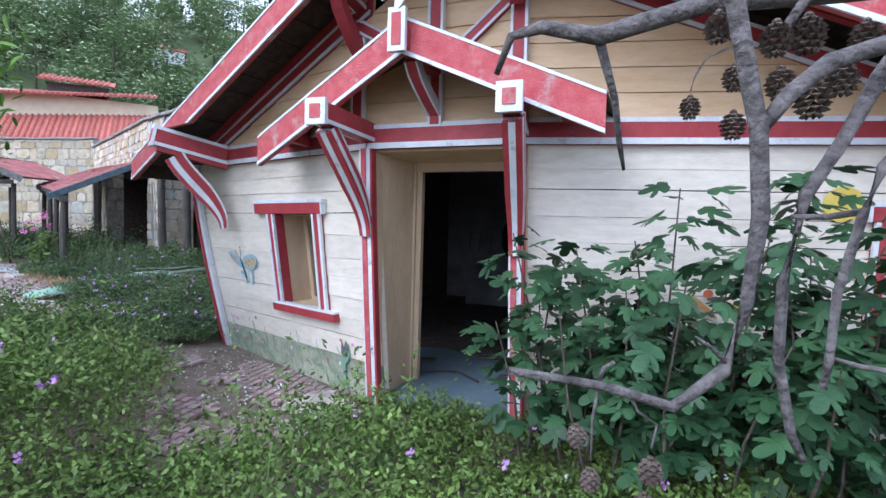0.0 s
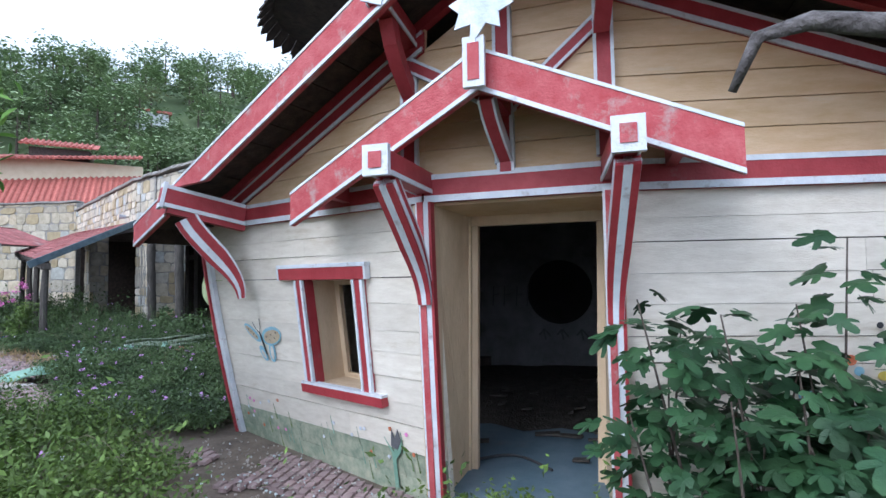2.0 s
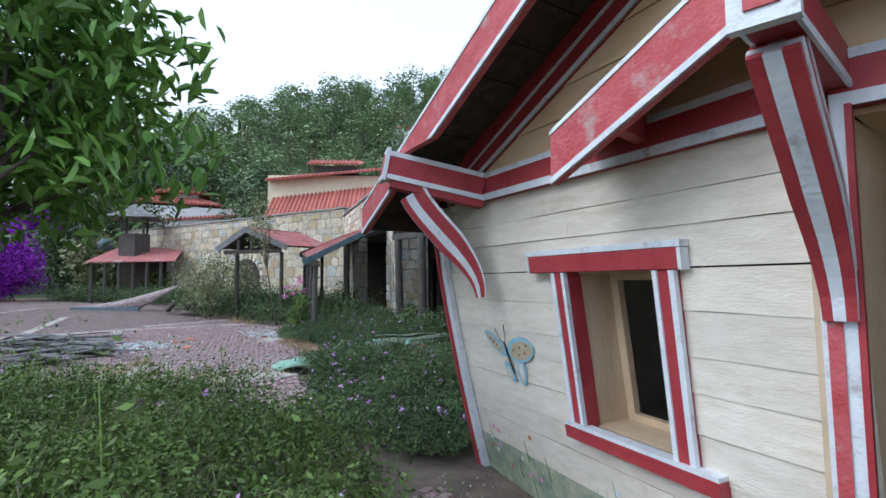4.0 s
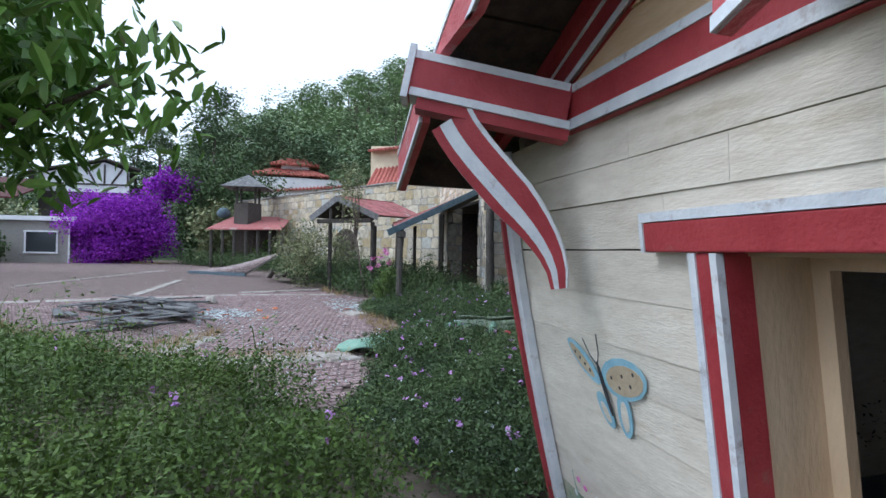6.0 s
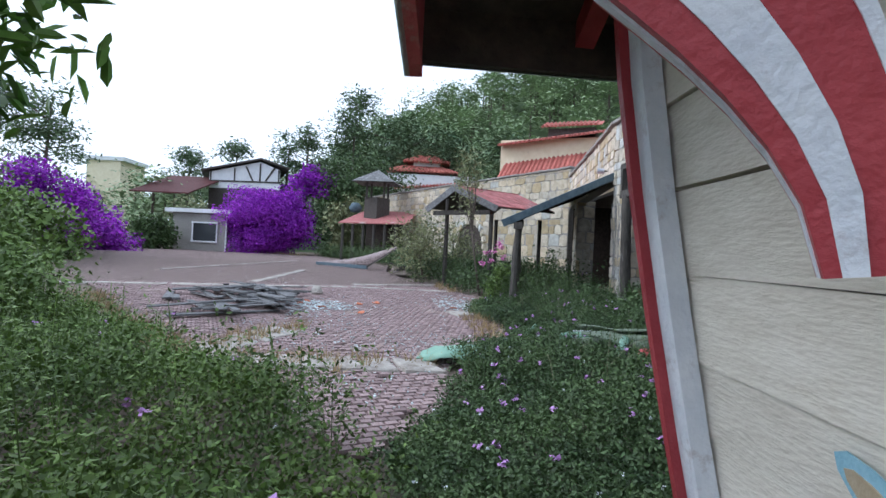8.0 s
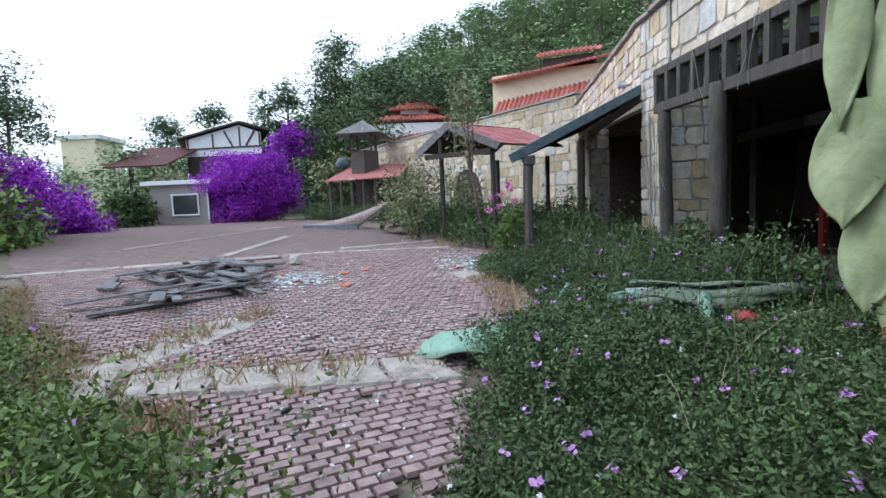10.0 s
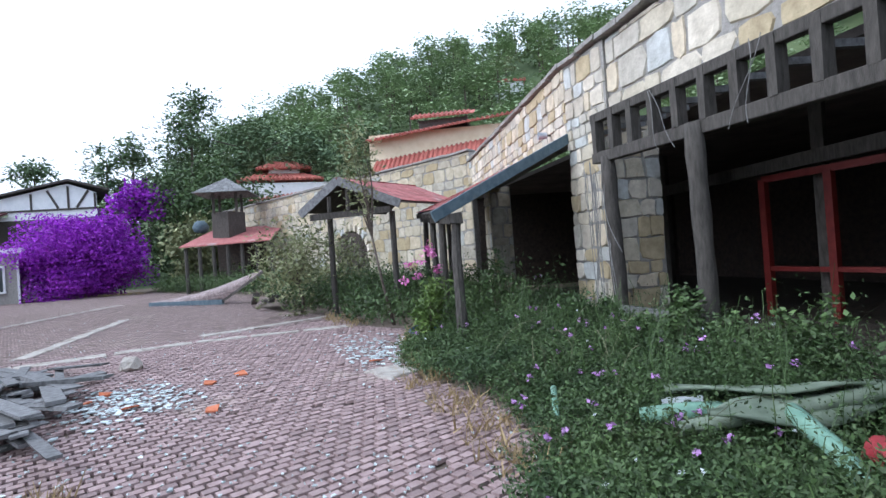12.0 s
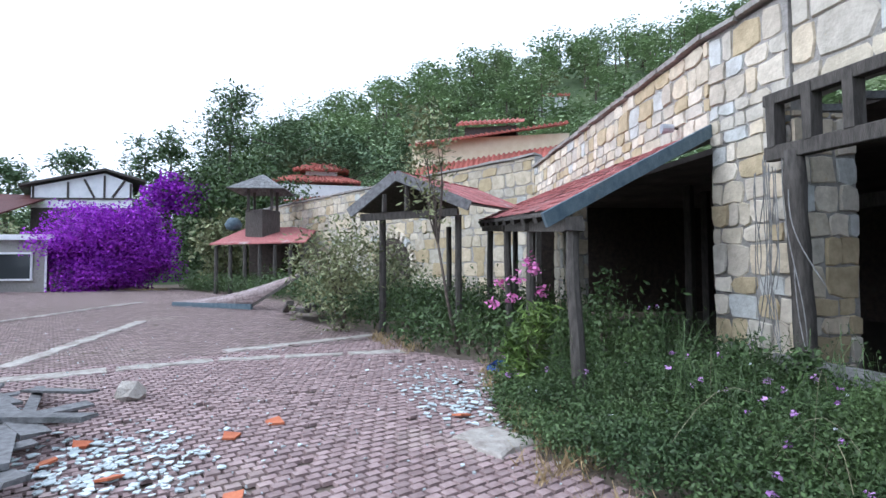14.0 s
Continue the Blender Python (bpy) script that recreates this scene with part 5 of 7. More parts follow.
tiled_roof(villa2, V3(-48.9, 16.3, 6.9), V3(-46.3, 23.6, 7.7), V3(-2.8, 1.0, 0), 1.1)
chalet = thing("half_timbered_chalet", "white half-timbered chalet with a low dark gable roof", "house")
h0, h1 = V3(-57.8, -0.4, 0), V3(-54.4, 6.2, 0)
hn = V3(-0.996, -0.06, 0)
part("lower_storey", Mb().prism([h0 + V3(0, 0, 0.3), h1 + V3(0, 0, 0.3), h1 + V3(0, 0, 6.4), h0 + V3(0, 0, 6.4)], hn * 7), DARKWOOD, chalet, "dark timber lower storey")
part("wall", Mb().prism([h0 + V3(0, 0, 6.4), h1 + V3(0, 0, 6.4), h1 + V3(0, 0, 8.3), h0.lerp(h1, 0.72) + V3(0, 0, 9.1), h0 + V3(0, 0, 8.0)], hn * 7), WHITEWALL, chalet)
ap = h0.lerp(h1, 0.72) + V3(0, 0, 9.25)
for a, z in ((h0 + (h0 - h1) * 0.12, 8.0), (h1 + (h1 - h0) * 0.12, 8.35)):
    e = V3(a.x, a.y, z)
    part("roof", Mb().prism([e - hn * 0.6, ap - hn * 0.6, ap + hn * 8, e + hn * 8], (0, 0, 0.16)), DARKWOOD, chalet)
for t0, t1 in (((0.62, 7.2), (0.52, 8.6)), ((0.72, 7.2), (0.72, 8.9)), ((0.80, 7.2), (0.92, 8.5)), ((0.0, 7.1), (1.0, 7.1)), ((0.02, 7.1), (0.02, 8.1)), ((0.36, 7.1), (0.36, 8.4)), ((0.98, 7.1), (0.98, 8.3))):
    part("timber", Mb().beam(h0.lerp(h1, t0[0]) - hn * 0.05 + V3(0, 0, t0[1]), h0.lerp(h1, t1[0]) - hn * 0.05 + V3(0, 0, t1[1]), 0.12, 0.14), DARKWOOD, chalet)
aw = thing("maroon_awning", "sloping maroon awning beside the chalet", "awning", Mb().prism([(-58.5, 1.0, 7.4), (-52.5, -1.6, 5.2), (-54.5, -6.6, 5.2), (-60, -4, 7.4)], (0, 0, 0.12)), MAROON)
kiosk = thing("stone_kiosk", "low stone kiosk with a white-framed window", "kiosk")
k0, k1 = V3(-44.5, -1.6, 0), V3(-42.2, 2.3, 0)
part("wall", Mb().prism([k0 + V3(0, 0, 0.3), k1 + V3(0, 0, 0.3), k1 + V3(0, 0, 3.2), k0 + V3(0, 0, 3.2)], hn * 4), MORTAR, kiosk)
part("roof", Mb().prism([k0 - hn * 0.4 + V3(0, -0.5, 3.2), k1 - hn * 0.4 + V3(0, 0.3, 3.2), k1 + hn * 4.4 + V3(0, 0, 3.2), k0 + hn * 4.4 + V3(0, 0, 3.2)], (0, 0, 0.28)), WHITEWALL, kiosk, "white flat roof")
wd = part("window", Mb().prism([k0.lerp(k1, t) - hn * 0.04 + V3(0, 0, z) for t, z in ((0.38, 1.15), (0.82, 1.15), (0.82, 2.45), (0.38, 2.45))], hn * 0.05), glass, kiosk)
for (t0, z0), (t1, z1) in (((0.37, 1.1), (0.83, 1.1)), ((0.37, 2.5), (0.83, 2.5)), ((0.38, 1.1), (0.38, 2.5)), ((0.82, 1.1), (0.82, 2.5)), ((0.985, 0.4), (0.985, 3.1))):
    part("frame", Mb().beam(k0.lerp(k1, t0) - hn * 0.07 + V3(0, 0, z0), k0.lerp(k1, t1) - hn * 0.07 + V3(0, 0, z1), 0.1, 0.2, hn), WHITEWALL, wd)
far_house = thing("hillside_house", "small white house half hidden in the hillside trees", "house")
part("wall", Mb().beam((-67.5, 60.5, 25.4), (-65.0, 64.0, 25.4), 3.5, 5.0), WHITEWALL, far_house)
part("terrace", Mb().beam((-68.5, 58.5, 23.6), (-65.5, 63.0, 23.6), 3.0, 1.0), WHITEWALL, far_house)
part("roof", Mb().beam((-67.7, 60.2, 28.1), (-64.8, 64.3, 28.1), 4.2, 0.4), TERRACOTTA, far_house)
cream_block = thing("distant_block", "distant cream apartment block among trees", "building")
part("wall", Mb().prism([(-95, -21, 0), (-93, -16, 0), (-100, -14, 0), (-103, -20, 0)], (0, 0, 12.5)), YELLOW, cream_block)
part("roof", Mb().prism([(-94.5, -21.5, 12.5), (-92.5, -15.5, 12.5), (-100, -13.5, 12.5), (-103.5, -20.5, 12.5)], (0, 0, 0.6)), WHITEWALL, cream_block)

# ---------------------------------------------------------------- paving, kerbs
def yard_mask(x, y):
    return inside(x, y, YARD)


paving = thing("paving", "worn red-brown brick paving of the open yard", "paving", kind="structure",
               mb=Mb().prism([(-6.1, 5.2, gz(-6, 5) - 0.05), (-6.0, 5.2, gz(-6, 5) - 0.05), (-6.0, 5.3, gz(-6, 5) - 0.05), (-6.1, 5.3, gz(-6, 5) - 0.05)], (0, 0, 0.01)), material=EARTH)
BL, BW = 0.122, 0.094
nx, ny = int(47 / BW), int(24 / BL)
ii, jj = np.meshgrid(np.arange(nx), np.arange(ny), indexing="ij")
bx = 0.5 - (ii.ravel() + 0.5) * BW
by = -8.0 + (jj.ravel() + 0.5 + 0.5 * (ii.ravel() % 2)) * BL
rot = 0.10
rx, ry = -5 + (bx + 5) * math.cos(rot) - (by - 5) * math.sin(rot), 5 + (bx + 5) * math.sin(rot) + (by - 5) * math.cos(rot)
keep = yard_mask(rx, ry) | inside(rx, ry, PATCH)
# worn gaps along the concrete strips
keep &= RNG.random(len(rx)) > 0.012
wornpatch = np.array([noise.noise(V3(1.6 * px_, 1.6 * py_, 5)) for px_, py_ in zip(rx[keep], ry[keep])])
keep[np.flatnonzero(keep)[inside(rx[keep], ry[keep], PATCH) & (wornpatch < -0.04)]] = False
rx, ry = rx[keep], ry[keep]


def brick_boxes(x, y, rng):
    n = len(x)
    z = gz_np(x, y) + rng.normal(0, 0.0035, n) - 0.004
    a = rot + rng.normal(0, 0.02, n)
    hw, hl = BW / 2 - 0.0075 - rng.uniform(0, 0.003, n), BL / 2 - 0.0075 - rng.uniform(0, 0.003, n)
    ca, sa = np.cos(a), np.sin(a)

    def cn(i, j, zz, k=1.0):
        u, v = i * hw * k, j * hl * k
        return np.stack([x + u * ca - v * sa, y + u * sa + v * ca, zz], 1)
    top = [cn(i, j, z, 0.93) for i, j in ((-1, -1), (1, -1), (1, 1), (-1, 1))]
    bot = [cn(i, j, z - 0.03) for i, j in ((-1, -1), (1, -1), (1, 1), (-1, 1))]
    q = [np.stack(top, 1)]
    for k in range(4 if x.max() > -17 else 0):
        q.append(np.stack([bot[k], bot[(k + 1) % 4], top[(k + 1) % 4], top[k]], 1))
    return q


near = (rx > -6.35)
far = ~near
mid = far & (rx > -17)
dist = far & (rx <= -17)
bq = brick_boxes(rx[mid], ry[mid], RNG) + brick_boxes(rx[dist], ry[dist], RNG)
ob = new("bricks", quads_mesh("bricks", np.concatenate(bq), PAVER))
ob.parent = paving
tagged(ob, "weathered red-brown pavers with dirty joints", kind="stuff")
unit = Mb()
hw, hl = BW / 2 - 0.008, BL / 2 - 0.008
unit.add([(i * hw * k, j * hl * k, z) for z, k in ((0.0, 0.93), (-0.03, 1.0)) for i, j in ((-1, -1), (1, -1), (1, 1), (-1, 1))], [(0, 1, 2, 3), (4, 5, 1, 0), (5, 6, 2, 1), (6, 7, 3, 2), (7, 4, 0, 3)])
brick_mesh = unit.mesh("brick", PAVER_ONE)
for k, (x, y) in enumerate(zip(rx[near], ry[near])):
    b = new("brick", brick_mesh)
    b.parent = paving
    b.matrix_local = pose(x, y, gz(x, y) - 0.004 + random.uniform(-0.004, 0.004), random.uniform(-1, 1), random.uniform(-1, 1), math.degrees(rot) + random.uniform(-1.5, 1.5))


def slab(name, pts, h, label, group=""):
    """A rough concrete piece with a broken outline."""
    out = []
    n = len(pts)
    for i in range(n):
        a, b = Vector((*pts[i], 0)), Vector((*pts[(i + 1) % n], 0))
        m = max(1, int((b - a).length / 0.18))
        for k in range(m):
            p = a.lerp(b, k / m)
            out.append(V3(p.x + random.uniform(-0.045, 0.045), p.y + random.uniform(-0.045, 0.045), gz(p.x, p.y) - 0.03))
    c = sum(out, V3(0, 0, 0)) / len(out)
    k = len(out)
    rings = [out]
    for inset, lift in ((0.02, 0.6), (0.06, 1.0)):
        rings.append([p + (c - p).normalized() * inset + V3(0, 0, 0.03 + h * lift + random.uniform(-0.008, 0.008)) for p in out])
    rings.append([p.lerp(c, 0.55) + V3(0, 0, 0.03 + h * random.uniform(0.75, 1.25)) for p in out])
    pts = [p for r in rings for p in r] + [c + V3(0, 0, 0.03 + h)]
    fs = [(r * k + i, r * k + (i + 1) % k, (r + 1) * k + (i + 1) % k, (r + 1) * k + i) for r in range(3) for i in range(k)]
    m = Mb().add(pts, fs + [(3 * k + i, 3 * k + (i + 1) % k, 4 * k) for i in range(k)])
    return thing(name, label, "concrete slab", m, CONCRETE, group)


random.seed(21)
KERB = "broken concrete kerb pieces across the yard"
ly = 3.7
while ly < 6.55:
    l = random.uniform(0.35, 0.8)
    x0 = -8.25 + (ly - 3.7) * 0.26
    slab("kerb_slab", [(x0 - 0.27, ly), (x0 + 0.25, ly), (x0 + 0.31 + 0.1 * l, ly + l - 0.015), (x0 - 0.27 + 0.1 * l, ly + l - 0.015)], random.uniform(0.025, 0.05), "broken pale concrete kerb piece set in the paving", KERB)
    ly += l
for a, b, w in (((-8.6, 3.75), (-10.1, 5.05), 0.30), ((-16.4, 4.4), (-16.5, 7.0), 0.16), ((-16.5, 7.0), (-15.7, 9.8), 0.13), ((-17.3, 4.4), (-22.5, 6.2), 0.13), ((-17.2, 7.2), (-17.6, 10.1), 0.14), ((-21, 1.5), (-29, 6.4), 0.09), ((-16.4, 4.4), (-16.3, -0.6), 0.2)):
    a, b = Vector((*a, 0)), Vector((*b, 0))
    d = (b - a)
    n = max(1, int(d.length / 0.9))
    s = V3(-d.y, d.x, 0).normalized() * w
    for i in range(n):
        p, q = a + d * (i / n), a + d * ((i + 0.97) / n)
        slab("concrete_strip", [(p.x - s.x, p.y - s.y), (q.x - s.x, q.y - s.y), (q.x + s.x, q.y + s.y), (p.x + s.x, p.y + s.y)], 0.006, "worn concrete strip let into the brick paving", "concrete strips in the paving")
slab("step_stone", [(-8.15, 7.55), (-7.55, 7.7), (-7.6, 8.3), (-8.2, 8.25)], 0.03, "flat pale stone slab at the weeds' edge")
slab("tile_slab", [(-11.9, 8.2), (-11.3, 8.25), (-11.35, 8.75), (-11.95, 8.7)], 0.02, "broken pale tile bed on the paving")
slab("door_stone", [(-0.75, 4.15), (-0.2, 3.95), (-0.1, 4.45), (-0.6, 4.75)], 0.03, "flat yellowish stone before the door")
slab("door_stone", [(-0.55, 3.75), (-0.2, 3.6), (-0.05, 3.85), (-0.4, 4.05)], 0.03, "flat yellowish stone before the door")

# ---------------------------------------------------------------- debris on the paving
random.seed(31)


def scatter(name, label, spots, material, n, smin, smax, cat="debris"):
    m = Mb()
    for _ in range(n):
        cx_, cy_, sx, sy = random.choice(spots)
        x, y = random.gauss(cx_, sx), random.gauss(cy_, sy)
        if not (inside(np.array([x]), np.array([y]), YARD)[0] or inside(np.array([x]), np.array([y]), PATCH)[0]):
            continue
        r, k = random.uniform(smin, smax) * random.uniform(0.5, 1), random.randint(4, 6)
        a0 = random.uniform(0, 6)
        pts = [(x + r * math.cos(a0 + 6.283 * i / k) * random.uniform(0.5, 1.2), y + r * math.sin(a0 + 6.283 * i / k) * random.uniform(0.5, 1.2), gz(x, y) + 0.004 + random.uniform(0, 0.012)) for i in range(k)]
        m.prism(pts, (0, 0, random.uniform(0.004, 0.012)))
    return thing(name, label, cat, m, material, kind="stuff")


scatter("plaster_shards", "pale blue-white broken plaster shards", [(-12.75, 5.7, 0.38, 0.36), (-12.75, 5.7, 0.38, 0.36), (-12.3, 5.9, 0.5, 0.45), (-12.7, 8.75, 0.6, 0.22), (-13.4, 9.3, 0.6, 0.3)], DEBRIS, 620, 0.018, 0.06)
scatter("plaster_crumbs", "small pale crumbs scattered over the paving", [(-9.5, 6.2, 1.5, 1.0), (-12.0, 7.5, 2.2, 1.4), (-7.0, 5.4, 0.6, 0.5), (-16, 7, 4, 2), (-1.5, 4.4, 0.7, 0.4)], DEBRIS, 800, 0.006, 0.022)
scatter("pebbles", "small stones and clods on the trodden earth", [(-1.2, 4.3, 0.7, 0.5), (-0.5, 3.8, 0.4, 0.4), (-2.1, 4.9, 0.5, 0.3)], CONCRETE, 500, 0.006, 0.022)
scatter("plaster_crumbs", "small pale crumbs near the kerb", [(-8.6, 6.6, 0.6, 0.6), (-10.2, 5.2, 0.9, 0.6)], DEBRIS, 400, 0.008, 0.028)
for x, y in ((-13.2, 5.55), (-12.9, 5.35), (-12.35, 5.75), (-12.8, 6.6), (-11.6, 6.4), (-13.0, 7.0), (-12.3, 8.6)):
    a = random.uniform(0, 6)
    pts = [(x + 0.10 * math.cos(a), y + 0.10 * math.sin(a), gz(x, y)), (x + 0.09 * math.cos(a + 1.6), y + 0.09 * math.sin(a + 1.6), gz(x, y) + 0.03), (x - 0.09 * math.cos(a), y - 0.09 * math.sin(a), gz(x, y) + 0.01), (x + 0.06 * math.cos(a + 4.4), y + 0.06 * math.sin(a + 4.4), gz(x, y))]
    thing("tile_shard", "broken orange clay tile piece on the paving", "tile shard", Mb().prism(pts, (0, 0, 0.018)), BRICKBIT, "orange tile pieces")
thing("rubble_lump", "rough pale lump of rubble on the paving", "rubble", Mb().tube([(-14.75, 5.78, gz(-14.7, 5)), (-14.7, 5.85, gz(-14.7, 5) + 0.05), (-14.6, 5.95, gz(-14.7, 5) + 0.06), (-14.55, 6.0, gz(-14.7, 5) + 0.02)], [0.05, 0.12, 0.11, 0.04], 8, 0.25), CONCRETE)
thing("blue_tray", "crumpled blue plastic tray at the weeds' edge", "plastic tray", Mb().add([(-13.75, 9.95, 0.2), (-13.35, 10.15, 0.21), (-13.5, 10.4, 0.25), (-13.85, 10.2, 0.24), (-13.72, 9.98, 0.26), (-13.4, 10.14, 0.27), (-13.52, 10.36, 0.31), (-13.82, 10.18, 0.30)],
                                                                                              [(0, 1, 2, 3), (0, 1, 5, 4), (1, 2, 6, 5), (2, 3, 7, 6), (3, 0, 4, 7)]), BLUEPLASTIC)
# heap of grey boards
heap = thing("plank_heap", "heap of grey broken boards lying on the paving", "plank heap")
for i in range(56):
    k = random.random()
    x, y = -15.3 + 3.9 * k + random.gauss(0, 0.25), 4.55 - 0.35 * k + random.gauss(0, 0.45)
    a = random.choice((0.25, 0.25, 0.35, 1.85)) + random.gauss(0, 0.16)
    l = random.uniform(0.7, 1.9)
    z = gz(x, y) + 0.02 + random.uniform(0, 0.12)
    part("board", Mb().beam((x - l / 2 * math.cos(a), y - l / 2 * math.sin(a), z), (x + l / 2 * math.cos(a), y + l / 2 * math.sin(a), z + random.uniform(-0.03, 0.12)), random.uniform(0.08, 0.17), 0.025, jit=0.008), GREYWOOD, heap)
for x, y, a, l in ((-12.5, 4.75, 0.3, 1.6), (-12.7, 4.95, 0.55, 1.3), (-13.2, 5.05, 0.1, 1.7), (-12.2, 4.55, 0.45, 1.4), (-13.6, 5.2, 0.9, 1.0), (-12.9, 4.6, 0.2, 1.8), (-13.9, 5.0, 0.35, 1.5)):
    z = gz(x, y) + random.uniform(0.06, 0.2)
    part("board", Mb().beam((x - l / 2 * math.cos(a), y - l / 2 * math.sin(a), z), (x + l / 2 * math.cos(a), y + l / 2 * math.sin(a), z + random.uniform(-0.03, 0.08)), random.uniform(0.12, 0.2), 0.03, jit=0.01), GREYWOOD, heap)
# crumpled mint sheet
sh = Mb()
n = 9
sh.v = []
for i in range(n):
    for j in range(n):
        u, v = i / (n - 1) - 0.5, j / (n - 1) - 0.5
        p = V3(-7.75 + 0.85 * u * math.cos(0.9) - 0.6 * v * math.sin(0.9), 6.85 + 0.85 * u * math.sin(0.9) + 0.6 * v * math.cos(0.9), 0)
        z = gz(p.x, p.y) + 0.07 + 0.16 * max(0, 0.8 - 2.2 * (u * u + v * v)) + 0.05 * noise.noise(V3(p.x * 5, p.y * 5, 0)) + 0.10 * u
        sh.v.append((p.x + random.uniform(-0.02, 0.02), p.y + random.uniform(-0.02, 0.02), z))
sh.f = [(i * n + j, i * n + j + 1, (i + 1) * n + j + 1, (i + 1) * n + j) for i in range(n - 1) for j in range(n - 1) if (i, j) not in ((0, 0), (0, 7), (7, 0))]
sheet = thing("mint_sheet", "crumpled mint-green fibreglass sheet lying on the kerb", "sheet", sh, TEAL, smooth=True)
sheet.modifiers.new("thick", "SOLIDIFY").thickness = 0.012


# toppled plant sculpture: ribbed leaves, stalks and a red bulb
def big_leaf(base, tip, width, lift, droop=0.1, n=12, m=7, side=None):
    base, tip = Vector(base), Vector(tip)
    d = tip - base
    s = V3(-d.y, d.x, 0)
    s = s.normalized() if s.length > 1e-3 else V3(1, 0, 0)
    s = Vector(side).normalized() if side else (s * 1.0 + V3(0, 0, lift)).normalized()
    up = s.cross(d).normalized()
    mb = Mb()
    for i in range(n + 1):
        t = i / n
        w = width * (math.sin(math.pi * min(1, 0.08 + 0.95 * t)) ** 0.7)
        for j in range(-m // 2 + 1, m // 2 + 1):
            v = j / (m // 2)
            wob = 0.03 * math.sin(9 * t + 3 * v) * abs(v)
            mb.v.append(tuple(base + d * t + s * (w * v / 2) + up * (0.10 * width * abs(v) - droop * t * t + wob + (0.012 if j % 2 else 0))))
    c = len(range(-m // 2 + 1, m // 2 + 1))
    mb.f = [(i * c + j, i * c + j + 1, (i + 1) * c + j + 1, (i + 1) * c + j) for i in range(n) for j in range(c - 1)]
    return mb


def leaf_part(name, mb, parent, material, label=""):
    ob = part(name, mb, material, parent, label, smooth=True)
    ob.modifiers.new("thick", "SOLIDIFY").thickness = 0.02
    return ob


OLDLEAF = mat("dull_green_painted_leaf", (0.14, 0.18, 0.13), (0.24, 0.29, 0.22), 4, 0.7, 0.3, 20, (0.40, 0.42, 0.40), 0.4)
fall2 = thing("toppled_plant_sculpture", "toppled green sculpted plant with big leaves in the weeds", "sculpture")
leaf_part("leaf", big_leaf((-7.25, 10.0, 0.42), (-8.25, 8.95, 0.34), 0.55, 0.5), fall2, OLDLEAF)
leaf_part("leaf", big_leaf((-7.2, 10.1, 0.40), (-7.85, 8.75, 0.30), 0.40, -0.3), fall2, OLDLEAF)
part("stalk", Mb().tube([(-8.05, 8.75, 0.22), (-7.6, 9.2, 0.33), (-7.15, 9.9, 0.42), (-6.6, 10.6, 0.45)], [0.05, 0.055, 0.06, 0.05], 9), OLDLEAF, fall2, "dull green stalk", smooth=True)
part("stalk", Mb().tube([(-7.55, 9.25, 0.33), (-7.2, 8.9, 0.28), (-6.85, 8.55, 0.14)], [0.065, 0.06, 0.05], 9), TEAL, fall2, "mint green stalk", smooth=True)
part("bulb", Mb().tube([(-7.15, 9.2, 0.12), (-7.05, 9.15, 0.2), (-6.9, 9.05, 0.22), (-6.8, 9.0, 0.16)], [0.04, 0.12, 0.12, 0.04], 12), RED, fall2, "red rounded bulb", smooth=True)
part("white_tip", Mb().beam((-8.28, 8.92, 0.33), (-8.05, 9.08, 0.36), 0.06, 0.03), WHITE, fall2)
st = thing("stalk_piece", "short mint-green pipe piece in the weeds", "pipe", Mb().tube([(-8.35, 8.75, 0.25), (-8.2, 8.85, 0.27), (-7.95, 9.05, 0.29), (-7.9, 9.1, 0.29)], [0.05, 0.07, 0.075, 0.06], 10), TEAL, smooth=True)
thing("stalk_piece", "thin leaning green pipe in the weeds", "pipe", Mb().tube([(-8.95, 8.5, 0.16), (-9.35, 8.9, 0.24)], [0.028, 0.03], 8), TEAL, smooth=True)
# standing plant figure with pale leaves beside the gallery
fig2 = thing("plant_sculpture", "tall sculpted plant with overlapping pale green leaves", "sculpture")
part("stem", Mb().tube([(-6.05, 9.5, 0.0), (-6.1, 9.5, 1.2), (-6.18, 9.5, 3.0)], [0.10, 0.09, 0.07], 10), TEAL, fig2, smooth=True)
